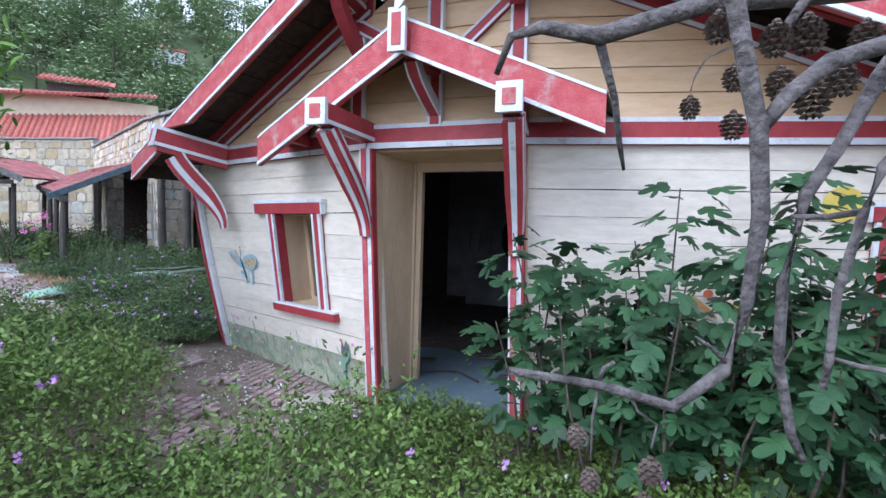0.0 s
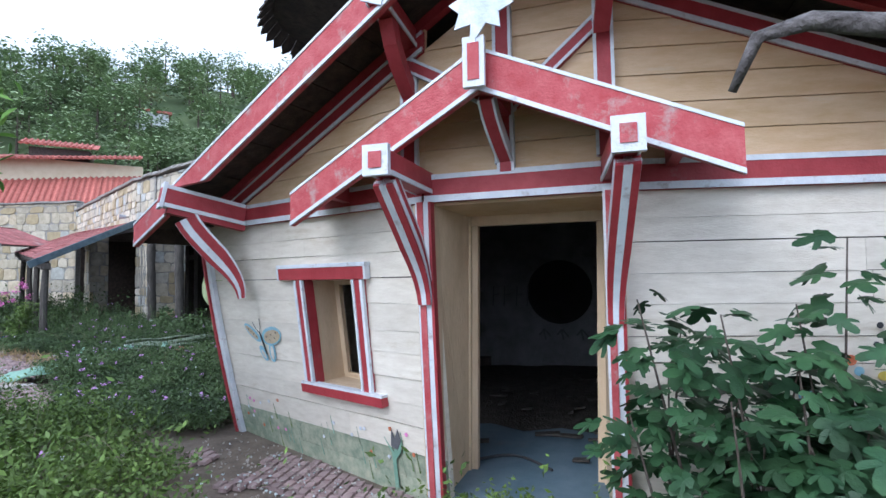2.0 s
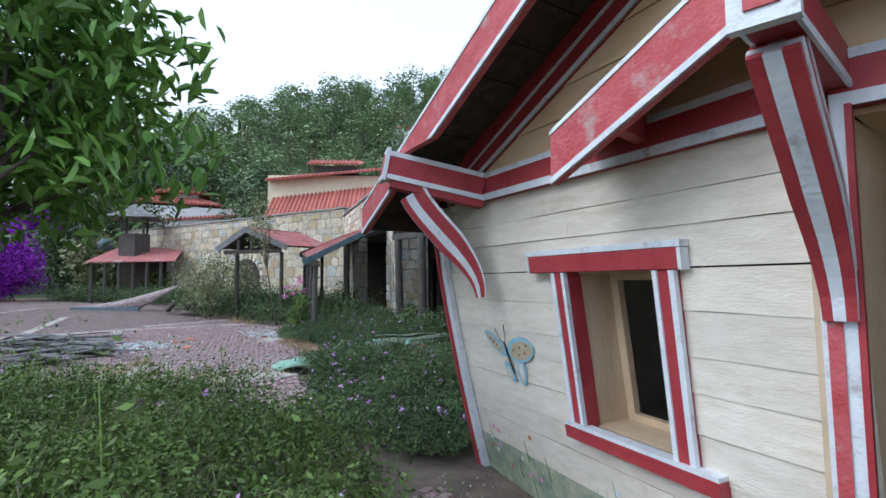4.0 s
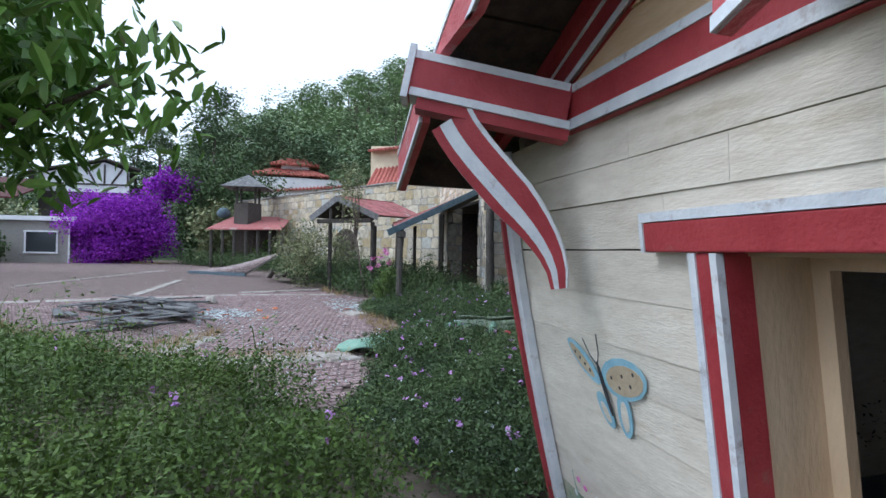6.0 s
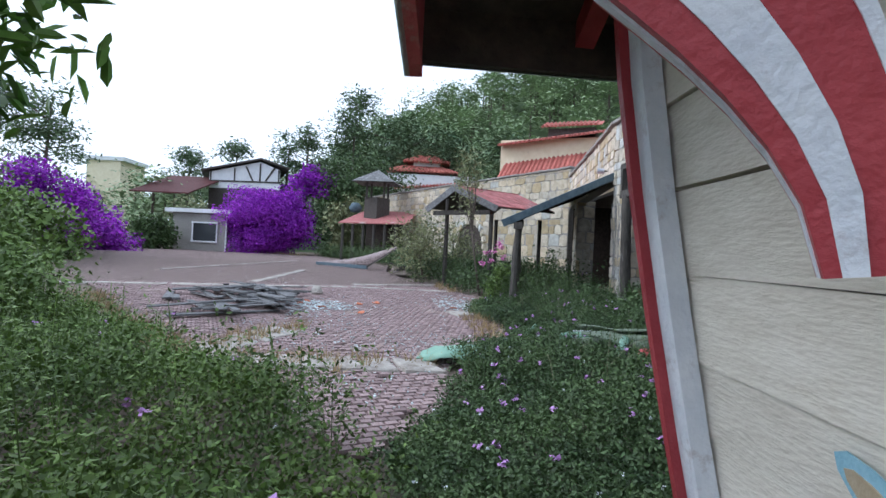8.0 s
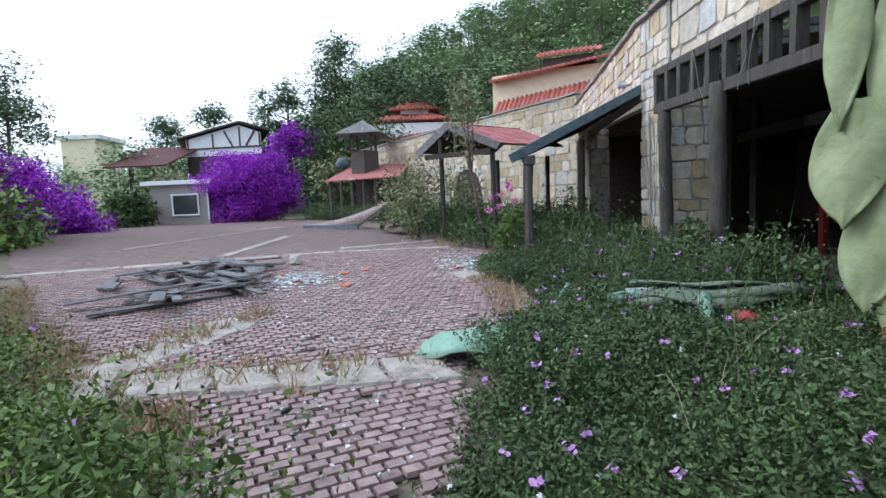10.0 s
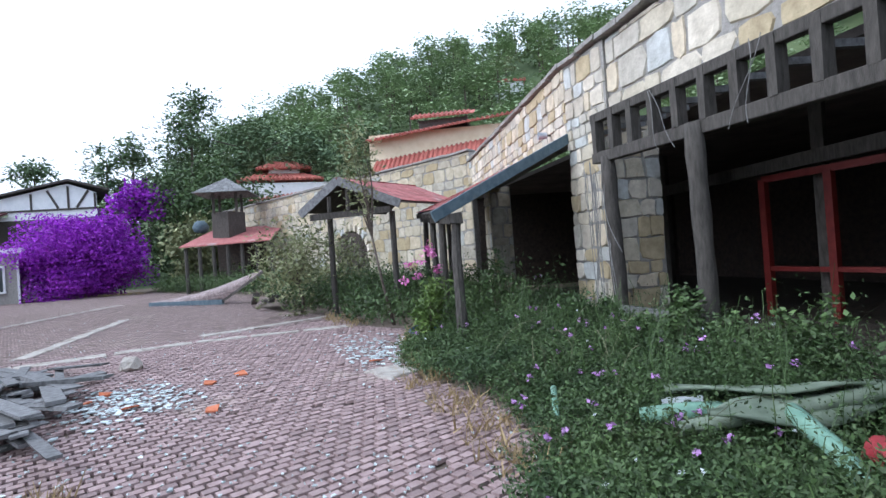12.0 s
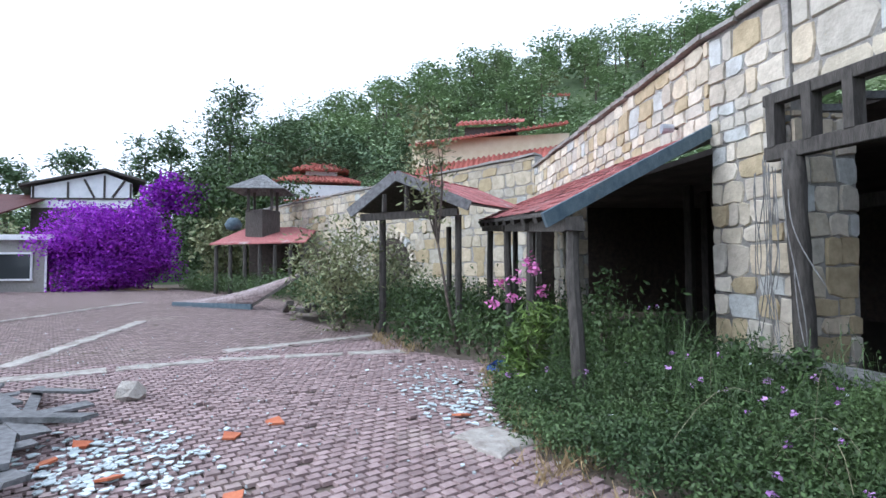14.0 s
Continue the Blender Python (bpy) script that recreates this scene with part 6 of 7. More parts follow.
for b, t, w in (((-6.36, 9.32, 3.1), (-6.32, 9.20, 1.75), 0.28), ((-6.26, 9.24, 1.98), (-6.24, 9.14, 1.06), 0.50), ((-6.08, 9.32, 1.40), (-6.12, 9.20, 0.45), 0.44), ((-6.06, 9.44, 2.9), (-6.04, 9.36, 1.5), 0.42), ((-5.88, 9.34, 1.0), (-5.92, 9.24, 0.2), 0.36)):
    lf = leaf_part("leaf", big_leaf(b, t, w, 0, 0.06, 16, 9, side=(0.93, 0.36 + 0.2 * w, 0.12)), fig2, LEAFFIG)
    bb, dd, ss = Vector(b), Vector(t) - Vector(b), V3(0.93, 0.36 + 0.2 * w, 0.12).normalized()
    uu = ss.cross(dd).normalized()
    vm_ = Mb().tube([bb + dd * k + uu * (-0.06 * k * k) for k in np.linspace(0.03, 0.97, 8)], [0.013 - 0.009 * k / 7 for k in range(8)], 6)
    for k in np.linspace(0.15, 0.8, 6):
        for e in (-1, 1):
            hw_ = w * 0.36 * (math.sin(math.pi * min(1, 0.08 + 0.95 * k)) ** 0.7)
            vm_.tube([bb + dd * k + uu * (-0.06 * k * k), bb + dd * (k + 0.09) + ss * (e * hw_) + uu * (0.075 * w - 0.06 * k * k)], [0.008, 0.004], 5)
    part("vein", vm_, OLDLEAF, lf)
part("red_base", Mb().tube([(-5.9, 9.25, 0.1), (-5.9, 9.25, 0.35), (-5.9, 9.25, 0.5)], [0.12, 0.13, 0.06], 12), RED, fig2, smooth=True)
slump = Mb()
for i in range(4):
    slump.v += [(-7.9 + 0.35 * i, 12.7 + 0.1 * (i % 2), 0.22), (-7.9 + 0.35 * i, 13.2, 0.42 - 0.03 * i), (-7.9 + 0.35 * i, 13.6, 0.22)]
slump.f = [(3 * i + k, 3 * i + k + 1, 3 * i + k + 4, 3 * i + k + 3) for i in range(3) for k in range(2)]
sk = thing("plastic_sheet", "pale crumpled plastic sheet on the gallery floor", "plastic sheet", slump, WHITE, smooth=True)
sk.modifiers.new("thick", "SOLIDIFY").thickness = 0.01

# cables and dry vines hanging on the pillar
random.seed(41)
vine = thing("hanging_cables", "tangle of grey cables and dry vines on the pillar", "cables")
c0 = FB + fr_ * 1.25 + fnr * 0.26
for i in range(14):
    top = c0 + fr_ * random.uniform(-0.25, 0.15) + fnr * random.uniform(0, 0.1) + V3(0, 0, random.uniform(2.5, 2.85))
    drop, swing, bend, turn = random.uniform(1.0, 2.5), random.uniform(0.06, 0.22), random.uniform(2.0, 5.5), random.uniform(0, 6)
    x = [top + fr_ * (swing * (math.sin(bend * t + turn) - math.sin(turn)) * (0.3 + t)) + fnr * (0.08 * math.sin(4 * t + turn)) + V3(0, 0, -drop * t) for t in np.linspace(0, 1, 15)]
    x = [p for p in x if p.z > 0.1]
    part("strand", Mb().tube(x, [0.0055] * len(x), 5), CABLE, vine)
for i in range(4):
    a = g0.lerp(g1, random.uniform(0, 0.8)) + V3(0, 0, 3.4) + fnr * 0.09
    lean = random.uniform(-1, 1)
    pts = [a + fr_ * (lean * 0.5 * t + 0.05 * math.sin(5 * t)) + V3(0, 0, -0.8 * t) + fnr * (0.05 * math.sin(3 * t)) for t in np.linspace(0, 1, 9)]
    part("strand", Mb().tube(pts, [0.004] * 9, 5), CABLE, vine)
lamp = thing("spot_lamp", "small pale blue wall spotlight", "wall lamp")
lp = FB + dl * 0.75 + fnr * 0.12 + V3(0, 0, 3.62)
part("body", Mb().tube([lp, lp + fnr * 0.16 - fr_ * 0.05], [0.06, 0.075], 10), METAL, lamp)
part("bracket", Mb().beam(lp - fnr * 0.12, lp, 0.03, 0.03), DARKWOOD, lamp)

# ---------------------------------------------------------------- vegetation
PATHXY = np.array([(2.0, 0.4), (1.4, 0.5), (0.98, 1.2), (0.34, 1.77), (-0.3, 2.8), (-0.86, 3.56), (-1.7, 4.3), (-2.6, 4.75), (-3.54, 5.14), (-4.9, 5.35), (-6.0, 5.5)])


def path_dist(x, y):
    d = np.full(len(x), 99.0)
    for a, b in zip(PATHXY[:-1], PATHXY[1:]):
        t = np.clip(((x - a[0]) * (b - a)[0] + (y - a[1]) * (b - a)[1]) / ((b - a) @ (b - a)), 0, 1)
        d = np.minimum(d, np.hypot(x - a[0] - t * (b - a)[0], y - a[1] - t * (b - a)[1]))
    return d


def lumps(x, y, f, seed=0):
    s = np.zeros(len(x))
    r = np.random.default_rng(seed)
    for k in range(6):
        a, p, q = r.uniform(0, 6.28), r.uniform(0, 6.28), f * r.uniform(0.6, 1.7)
        s += np.sin((x * math.cos(a) + y * math.sin(a)) * q + p)
    return s / 6


HOUSE = [(-3.05, 5.6), (-0.1, 4.62), (1.3, 4.62), (5.8, 5.6), (5.8, 11.0), (-1.5, 11.0)]
GALLERY = [(-20, 16.6), (-11.9, 12.9), (-2, 8.9), (0, 12), (-8, 26), (-20, 26)]


def weeds(name, label, poly, n_tufts, leaves_per, size, hmin, hmax, seed, hfun=None, material=LEAF):
    rng = np.random.default_rng(seed)
    xs_, ys_ = [p[0] for p in poly], [p[1] for p in poly]
    x, y = rng.uniform(min(xs_), max(xs_), n_tufts * 3), rng.uniform(min(ys_), max(ys_), n_tufts * 3)
    ok = inside(x, y, poly) & ~inside(x, y, YARD) & ~inside(x, y, HOUSE) & ~inside(x, y, GALLERY)
    ok &= ~(inside(x, y, PATCH) & (rng.random(len(x)) > 0.05))
    x, y = x[ok][:n_tufts], y[ok][:n_tufts]
    pd = path_dist(x, y)
    h = hmin + (hmax - hmin) * np.clip(0.5 + 1.3 * lumps(x, y, 2.2, seed), 0, 1)
    h *= np.clip(0.4 + 0.6 * (pd - 0.2) / 0.5, 0.4, 1.0)
    if hfun:
        h *= hfun(x, y)
    h *= np.where(rng.random(len(x)) < 0.08, rng.uniform(1.2, 1.6, len(x)), 1.0)
    k = leaves_per
    X_, Y_, H_ = np.repeat(x, k), np.repeat(y, k), np.repeat(h, k)
    t = rng.random(len(X_)) ** 0.6
    # five leaning sprigs to a tuft, with the leaves set along them
    lean = rng.normal(0, 1, (len(x), 5, 2))
    part_of = rng.integers(0, 5, len(X_))
    ln = lean[np.repeat(np.arange(len(x)), k), part_of]
    tall = 0.72 + 0.28 * np.abs(np.sin(7.3 * ln[:, 0] + 3.1 * ln[:, 1]))
    reach = (0.07 + 0.30 * H_ * t)[:, None] * ln
    fuzz = 0.018 + 0.03 * (1 - t)
    C = np.stack([X_ + reach[:, 0] + rng.normal(0, 1, len(X_)) * fuzz, Y_ + reach[:, 1] + rng.normal(0, 1, len(X_)) * fuzz, gz_np(X_, Y_) + 0.01 + H_ * t * tall + rng.normal(0, 0.012, len(X_))], 1)
    C[:, 2] = np.maximum(C[:, 2], gz_np(C[:, 0], C[:, 1]) + 0.01)
    q = leaves(C, size, rng, 0.25, 0.45)
    # thin stems among the leaves
    si = rng.choice(len(x), min(len(x), 1500), replace=False)
    sb = np.stack([x[si], y[si], gz_np(x[si], y[si])], 1)
    stp = sb + np.stack([rng.normal(0, 0.12, len(si)), rng.normal(0, 0.12, len(si)), h[si] * rng.uniform(0.8, 1.25, len(si))], 1)
    sw = rng.normal(0, 0.0022, (len(si), 3))
    q = np.concatenate([q, np.stack([sb - sw, sb + sw, stp + sw, stp - sw], 1)])
    ob = thing(name, label, "weeds", kind="stuff")
    me = quads_mesh(name, q, material)
    ob2 = new(name, me)
    for key in ("label", "category", "kind"):
        ob2[key] = ob[key]
    bpy.data.objects.remove(ob)
    ob2.name = name
    return x, y, h


def blossoms(name, label, x, y, h, n, rng, material, r=0.014):
    sel = rng.choice(len(x), n, replace=False)
    cs = []
    for i in sel:
        c = np.array([x[i], y[i], gz(x[i], y[i]) + h[i] * rng.uniform(0.85, 1.15) + 0.02])
        cs.append(c + rng.normal(0, r * 0.8, (9, 3)))
    q = leaves(np.concatenate(cs), r, rng, 0.8, 0.8)
    tagged(new(name, quads_mesh(name, q, material)), label, "flowers", kind="stuff")


LEFTW = [(3.5, -2.5), (3.5, 4.6), (1.3, 4.6), (0.1, 4.4), (-0.4, 3.4), (-1.4, 3.6), (-2.2, 4.3), (-3.4, 4.9), (-4.7, 5.2), (-5.6, 5.0), (-6.6, 4.7), (-7.7, 3.9), (-9.2, 3.1), (-10.4, 2.5), (-12.0, 1.6), (-12.0, -2.5)]
x, y, h = weeds("weeds", "dense low green weeds with lilac flowers", LEFTW, 8200, 54, 0.0215, 0.20, 0.78, 3, lambda x, y: np.where((x > -0.3) & (y > 3.2), 0.38, np.where(x > 0.6, 0.6, np.where(x < -7.4, 0.55, np.where(y < 3.0, 1.2, 0.9)))))
blossoms("lilac_flowers", "small lilac flower heads in the weeds", x, y, h, 120, RNG, LILAC, 0.019)
blossoms("white_flowers", "tiny white flowers in the weeds", x, y, h, 60, RNG, WHITE, 0.008)
RIGHTW = [(-3.2, 5.4), (-5.2, 5.35), (-6.1, 6.1), (-7.0, 6.6), (-7.7, 6.9), (-8.9, 8.3), (-10, 8.7), (-11.4, 8.65), (-12.5, 9.2), (-14, 10.5), (-13, 12.6), (-11.9, 12.4), (-2.0, 8.4), (-1.9, 6.5)]
x, y, h = weeds("weeds", "dense green weeds with small purple flowers before the gallery", RIGHTW, 7600, 50, 0.0185, 0.12, 0.56, 5, lambda x, y: np.clip(0.55 + 0.30 * (y - 6.9 + 0.42 * (x + 6.0)), 0.5, 2.1), CREEPER)
blossoms("lilac_flowers", "small lilac flower heads in the weeds", x, y, h, 150, RNG, LILAC, 0.018)
blossoms("white_flowers", "tiny white flowers in the weeds", x, y, h, 90, RNG, WHITE, 0.008)


def sprigs(name, label, poly, n, h0, h1, size, seed, material):
    """Upright leafy stalks that stand out of the weeds, with opposite leaves."""
    rng = np.random.default_rng(seed)
    xs_, ys_ = [p[0] for p in poly], [p[1] for p in poly]
    x, y = rng.uniform(min(xs_), max(xs_), n * 8), rng.uniform(min(ys_), max(ys_), n * 8)
    ok = inside(x, y, poly) & ~inside(x, y, YARD) & ~inside(x, y, HOUSE) & ~inside(x, y, PATCH) & (path_dist(x, y) > 0.75)
    x, y = x[ok][:n], y[ok][:n]
    quads = []
    for px_, py_ in zip(x, y):
        hh, k = rng.uniform(h0, h1), 13
        lean, turn = rng.normal(0, 0.16, 2), rng.uniform(0, 6.28)
        t = np.linspace(0, 1, k)
        line = np.stack([px_ + lean[0] * hh * t * t + 0.012 * np.sin(9 * t + turn), py_ + lean[1] * hh * t * t, gz(px_, py_) + hh * t], 1)
        side = np.array([math.cos(turn), math.sin(turn), 0]) * 0.0028
        quads.append(np.stack([line[:-1] - side, line[:-1] + side, line[1:] + side, line[1:] - side], 1))
        for i in range(4, k):
            for e in (0, math.pi):
                a = turn + 1.57 * (i % 2) + e + rng.normal(0, 0.3)
                s = size * rng.uniform(0.6, 1.3) * (1.15 - 0.6 * t[i])
                d = np.array([math.cos(a), math.sin(a), rng.uniform(-0.15, 0.5)])
                w = np.array([-math.sin(a), math.cos(a), 0.1]) * s * 0.42
                p = line[i]
                quads.append(np.stack([p, p + d * s * 0.9 + w - np.array([0, 0, 0.1 * s]), p + d * s * 2.0 - np.array([0, 0, 0.35 * s]), p + d * s * 0.9 - w - np.array([0, 0, 0.1 * s])])[None])
    tagged(new(name, quads_mesh(name, np.concatenate(quads), material)), label, "weeds", kind="stuff")


TALLL = [(0.2, -1.5), (0.0, 1.2), (-1.4, 2.6), (-3.0, 3.6), (-4.6, 4.2), (-6.6, 4.2), (-8.6, 3.0), (-10.5, 2.0), (-9.0, -1.5)]
sprigs("tall_weeds", "upright leafy stalks standing above the weeds", TALLL, 620, 0.55, 1.02, 0.034, 301, LEAF)
sprigs("tall_weeds", "upright dark green stalks before the gallery", [(-6.6, 8.0), (-9.0, 8.9), (-12.4, 9.6), (-13.6, 11.0), (-11.9, 12.1), (-5.0, 9.6)], 420, 0.45, 1.0, 0.026, 302, CREEPER)
rng = np.random.default_rng(303)
qs = []
for poly_c, n, rr in (((-3.2, 2.6), 60, 2.0), ((-5.6, 7.6), 22, 1.4), ((-9.5, 9.6), 24, 1.6)):
    for _ in range(n):
        p = np.array([poly_c[0] + rng.normal(0, rr * 0.6), poly_c[1] + rng.normal(0, rr * 0.4), 0.0])
        if inside(p[:1], p[1:2], YARD)[0] or inside(p[:1], p[1:2], HOUSE)[0] or inside(p[:1], p[1:2], PATCH)[0]:
            continue
        a, ln, hh = rng.uniform(0, 6.28), rng.uniform(0.3, 0.9), rng.uniform(0.25, 0.6)
        t = np.linspace(0, 1, 7)
        line = np.stack([p[0] + ln * math.cos(a) * t, p[1] + ln * math.sin(a) * t, gz(p[0], p[1]) + 0.15 + hh * np.sin(2.4 * t)], 1)
        sd = np.array([-math.sin(a), math.cos(a), 0]) * 0.0014
        up_ = np.array([0, 0, 0.0014])
        qs.append(np.stack([line[:-1] - sd - up_, line[:-1] + sd + up_, line[1:] + sd + up_, line[1:] - sd - up_], 1))
tagged(new("dry_stems", quads_mesh("dry_stems", np.concatenate(qs), STRAW)), "thin pale dry stems arching over the weeds", "stems", kind="stuff")
FARW = [(-14, 10.4), (-15.6, 9.9), (-17.6, 10.2), (-20, 9.7), (-24.5, 10.9), (-34, 9.5), (-41, 8.3), (-41, 12.0), (-20, 15.8), (-12.5, 12.5)]
x, y, h = weeds("weeds", "tall weeds along the foot of the stone building", FARW, 5000, 13, 0.045, 0.35, 1.0, 9, None, CREEPER)
NEARL = [(-12, 1.5), (-15, 0.4), (-19, -1.1), (-34, -6), (-34, -12), (-12, -8)]
x, y, h = weeds("weeds", "tall weeds along the yard's edge", NEARL, 3500, 12, 0.05, 0.3, 0.9, 10)

# dry grass tufts along kerbs and yard edge
rng = np.random.default_rng(17)
cs = []
for a, b, n in (((-8.3, 4.2), (-7.6, 6.5), 60), ((-8.9, 4.0), (-10.3, 5.3), 50), ((-8.4, 7.8), (-11.0, 8.6), 70), ((-11, 8.6), (-14, 10.3), 90), ((-15.6, 9.8), (-17.6, 10.1), 50), ((-6.9, 4.6), (-7.6, 4.4), 40), ((-40, 7.8), (-46, 2), 200), ((-8.0, 3.9), (-9.4, 3.3), 90), ((-9.4, 3.2), (-14, 1.3), 160)):
    t = rng.random(n)[:, None]
    p = np.array(a) * (1 - t) + np.array(b) * t + rng.normal(0, 0.16, (n, 2))
    cs.append(p)
p = np.repeat(np.concatenate(cs), 9, 0)
n = len(p)
base = np.stack([p[:, 0] + rng.normal(0, 0.03, n), p[:, 1] + rng.normal(0, 0.03, n), gz_np(p[:, 0], p[:, 1])], 1)
tip = base + np.stack([rng.normal(0, 0.06, n), rng.normal(0, 0.06, n), rng.uniform(0.04, 0.17, n)], 1)
wv = rng.normal(0, 0.004, (n, 3))
tagged(new("dry_grass", quads_mesh("dry_grass", np.stack([base - wv, base + wv, tip + wv * 0.2, tip - wv * 0.2], 1), DRYGRASS)), "dry straw-coloured grass tufts in the joints", "grass", kind="stuff")


def shrub(name, label, cat, centre, radii, n, size, material, seed, trunk=None, blob=14, aspect=0.5, tight=0.24):
    """A shrub or tree: clumps of leaves with gaps, on a forked stem."""
    rng = np.random.default_rng(seed)
    th = thing(name, label, cat)
    c, r = np.array(centre), np.array(radii)
    u = rng.normal(size=(blob, 3))
    u /= np.linalg.norm(u, axis=1)[:, None]
    cl = c + u * r * rng.uniform(0.35, 0.95, (blob, 1))
    k = rng.integers(0, blob, n)
    P_ = cl[k] + np.clip(rng.normal(size=(n, 3)), -1.7, 1.7) * r * tight
    P_[:, 2] = np.maximum(P_[:, 2], gz_np(P_[:, 0], P_[:, 1]) + 0.02)
    ob = new("crown", quads_mesh("crown", oval_leaves(P_, size, rng, aspect) if material is CITRUS and c[0] > -10 else leaves(P_, size, rng, 0.3, aspect), material))
    ob.parent = th
    if trunk:
        bx_, by_, r0 = trunk
        b = V3(bx_, by_, gz(bx_, by_) - 0.05)
        f = b.lerp(Vector(centre), 0.6)
        part("trunk", Mb().tube([b, b.lerp(f, 0.5) + V3(rng.normal(0, 0.05), rng.normal(0, 0.05), 0), f], [r0, r0 * 0.8, r0 * 0.6], 8, 0.08), BARK, th, smooth=True)
        for i in range(0, min(blob, 9)):
            e = Vector(cl[i])
            part("limb", Mb().tube([f, f.lerp(e, 0.5) + V3(rng.normal(0, 0.06), rng.normal(0, 0.06), 0.05), e], [r0 * 0.55, r0 * 0.35, r0 * 0.12], 6), BARK, th)
    return th


# citrus tree over the left of the path: long pointed leaves
citrus = shrub("citrus_tree", "citrus tree with glossy bright green leaves", "tree", (-4.3, 2.3, 2.62), (1.35, 1.2, 0.85), 4200, 0.075, CITRUS, 51, (-4.7, 1.4, 0.09), 26, 0.40)
shrub("citrus_tree", "citrus tree with glossy bright green leaves", "tree", (-3.2, 2.6, 2.75), (0.7, 0.75, 0.7), 1900, 0.065, CITRUS, 52, (-3.6, 1.6, 0.04), 14, 0.40)
# pale thin shrubs by the gazebo
shrub("pale_shrub", "pale thin shrub with yellowish leaves beside the shelter", "shrub", (-18.6, 9.7, 1.5), (1.0, 0.9, 1.2), 2600, 0.06, OLIVE, 61, (-18.7, 9.8, 0.05), 20, 0.35)
shrub("pale_shrub", "pale thin shrub with yellowish leaves beside the shelter", "shrub", (-21.0, 11.8, 1.3), (1.6, 1.3, 1.2), 2200, 0.07, OLIVE, 62, (-21, 11.9, 0.05), 20, 0.35)
slim = shrub("slim_tree", "slim leaning young tree with sparse yellowing leaves", "tree", (-15.7, 10.15, 3.2), (0.55, 0.5, 1.35), 800, 0.055, OLIVE, 63, (-15.2, 10.5, 0.035), 16, 0.35)
# oleander with pink flowers
ol = shrub("oleander", "oleander bush with bright pink flowers", "shrub", (-12.65, 9.75, 0.75), (0.35, 0.35, 0.5), 900, 0.07, LEAF, 64, (-12.65, 9.75, 0.02), 10, 0.18)
rng = np.random.default_rng(65)
cs = np.concatenate([np.array([-12.75 + a, 9.7 + b, 1.35 + c]) + rng.normal(0, 0.035, (26, 3)) for a, b, c in ((0, 0, 0.1), (0.15, 0.1, 0.22), (-0.2, -0.1, 0.05), (-0.1, 0.0, -0.12), (0.25, 0.15, -0.05), (-0.3, -0.15, -0.2), (0.05, 0.1, 0.3))])
ob = new("blossom", quads_mesh("blossom", leaves(cs, 0.028, rng, 0.6, 0.8), PINKFL))
ob.parent = ol
# weeds standing tall by the pillar
for i, (x_, y_, hh) in enumerate(((-12.9, 11.3, 1.35), (-12.2, 11.2, 0.95), (-11.0, 11.2, 0.9), (-9.7, 10.9, 0.8), (-8.6, 10.5, 0.75), (-13.6, 11.3, 0.9), (-11.6, 11.5, 0.75), (-10.4, 11.2, 0.7), (-9.1, 10.6, 0.95), (-7.8, 10.3, 0.9), (-7.0, 10.0, 0.7), (-12.6, 10.6, 0.6), (-14.4, 11.2, 0.8))):
    shrub("bramble", "tall green bramble growing before the gallery", "bush", (x_, y_, hh * 0.5), (0.30, 0.30, hh * 0.55), 900, 0.034, CREEPER, 70 + i, (x_, y_, 0.012), 12, 0.5)
# bougainvillea masses
bou = shrub("bougainvillea", "huge bougainvillea in deep purple bloom", "shrub", (-43.6, 5.2, 2.8), (3.4, 3.8, 2.8), 60000, 0.066, BOUGAIN, 81, (-44, 5, 0.2), 110, 0.75, 0.15)
shrub("bougainvillea", "bougainvillea climbing beside the dark trees", "shrub", (-43.8, 8.3, 6.3), (1.4, 1.6, 1.2), 4200, 0.11, BOUGAIN, 82, None, 16, 0.7)
shrub("bougainvillea", "purple bougainvillea at the yard's far edge", "shrub", (-29.0, -4.2, 2.5), (2.3, 1.8, 2.0), 14000, 0.065, BOUGAIN, 83, (-29, -4.2, 0.12), 60, 0.75, 0.17)
shrub("bougainvillea", "purple bougainvillea at the yard's far edge", "shrub", (-35.5, -4.2, 1.7), (2.0, 2.0, 1.6), 5200, 0.09, BOUGAIN, 84, (-35.5, -4.2, 0.1), 16, 0.7)
for i, (c, r, n, m_) in enumerate((((-36.5, 13.5, 1.5), (2.5, 1.2, 1.3), 2500, LEAF), ((-39, 10.6, 2.3), (1.6, 1.8, 2.3), 3200, OLIVE), ((-44, 10.8, 4.6), (3.2, 3.2, 4.2), 9000, CREEPER), ((-42.5, 13.5, 5.0), (3.2, 3.0, 4.2), 7000, CREEPER),
                                   ((-48.5, -1.0, 2.6), (1.6, 1.4, 2.0), 1500, OLIVE), ((-39, -4.8, 1.3), (2.2, 1.6, 1.2), 2200, LEAF), ((-24, -3.2, 1.3), (3.5, 1.6, 1.4), 3500, LEAF), ((-31, -5.5, 2.0), (3.5, 2, 2.2), 3500, CITRUS), ((-42.8, -2.6, 1.4), (1.5, 1.5, 1.4), 3600, CREEPER), ((-9.4, 0.9, 0.6), (1.7, 1.1, 0.75), 2600, LEAF), ((-11.8, 0.0, 1.1), (1.8, 1.0, 1.3), 3000, LEAF))):
    shrub("bush", "dense dark green bush at the edge of the yard", "bush", c, r, n if c[0] < -20 else n * 2, 0.14 if c[0] < -20 else 0.05, m_, 90 + i, (c[0], c[1], 0.08), 24, 0.5)

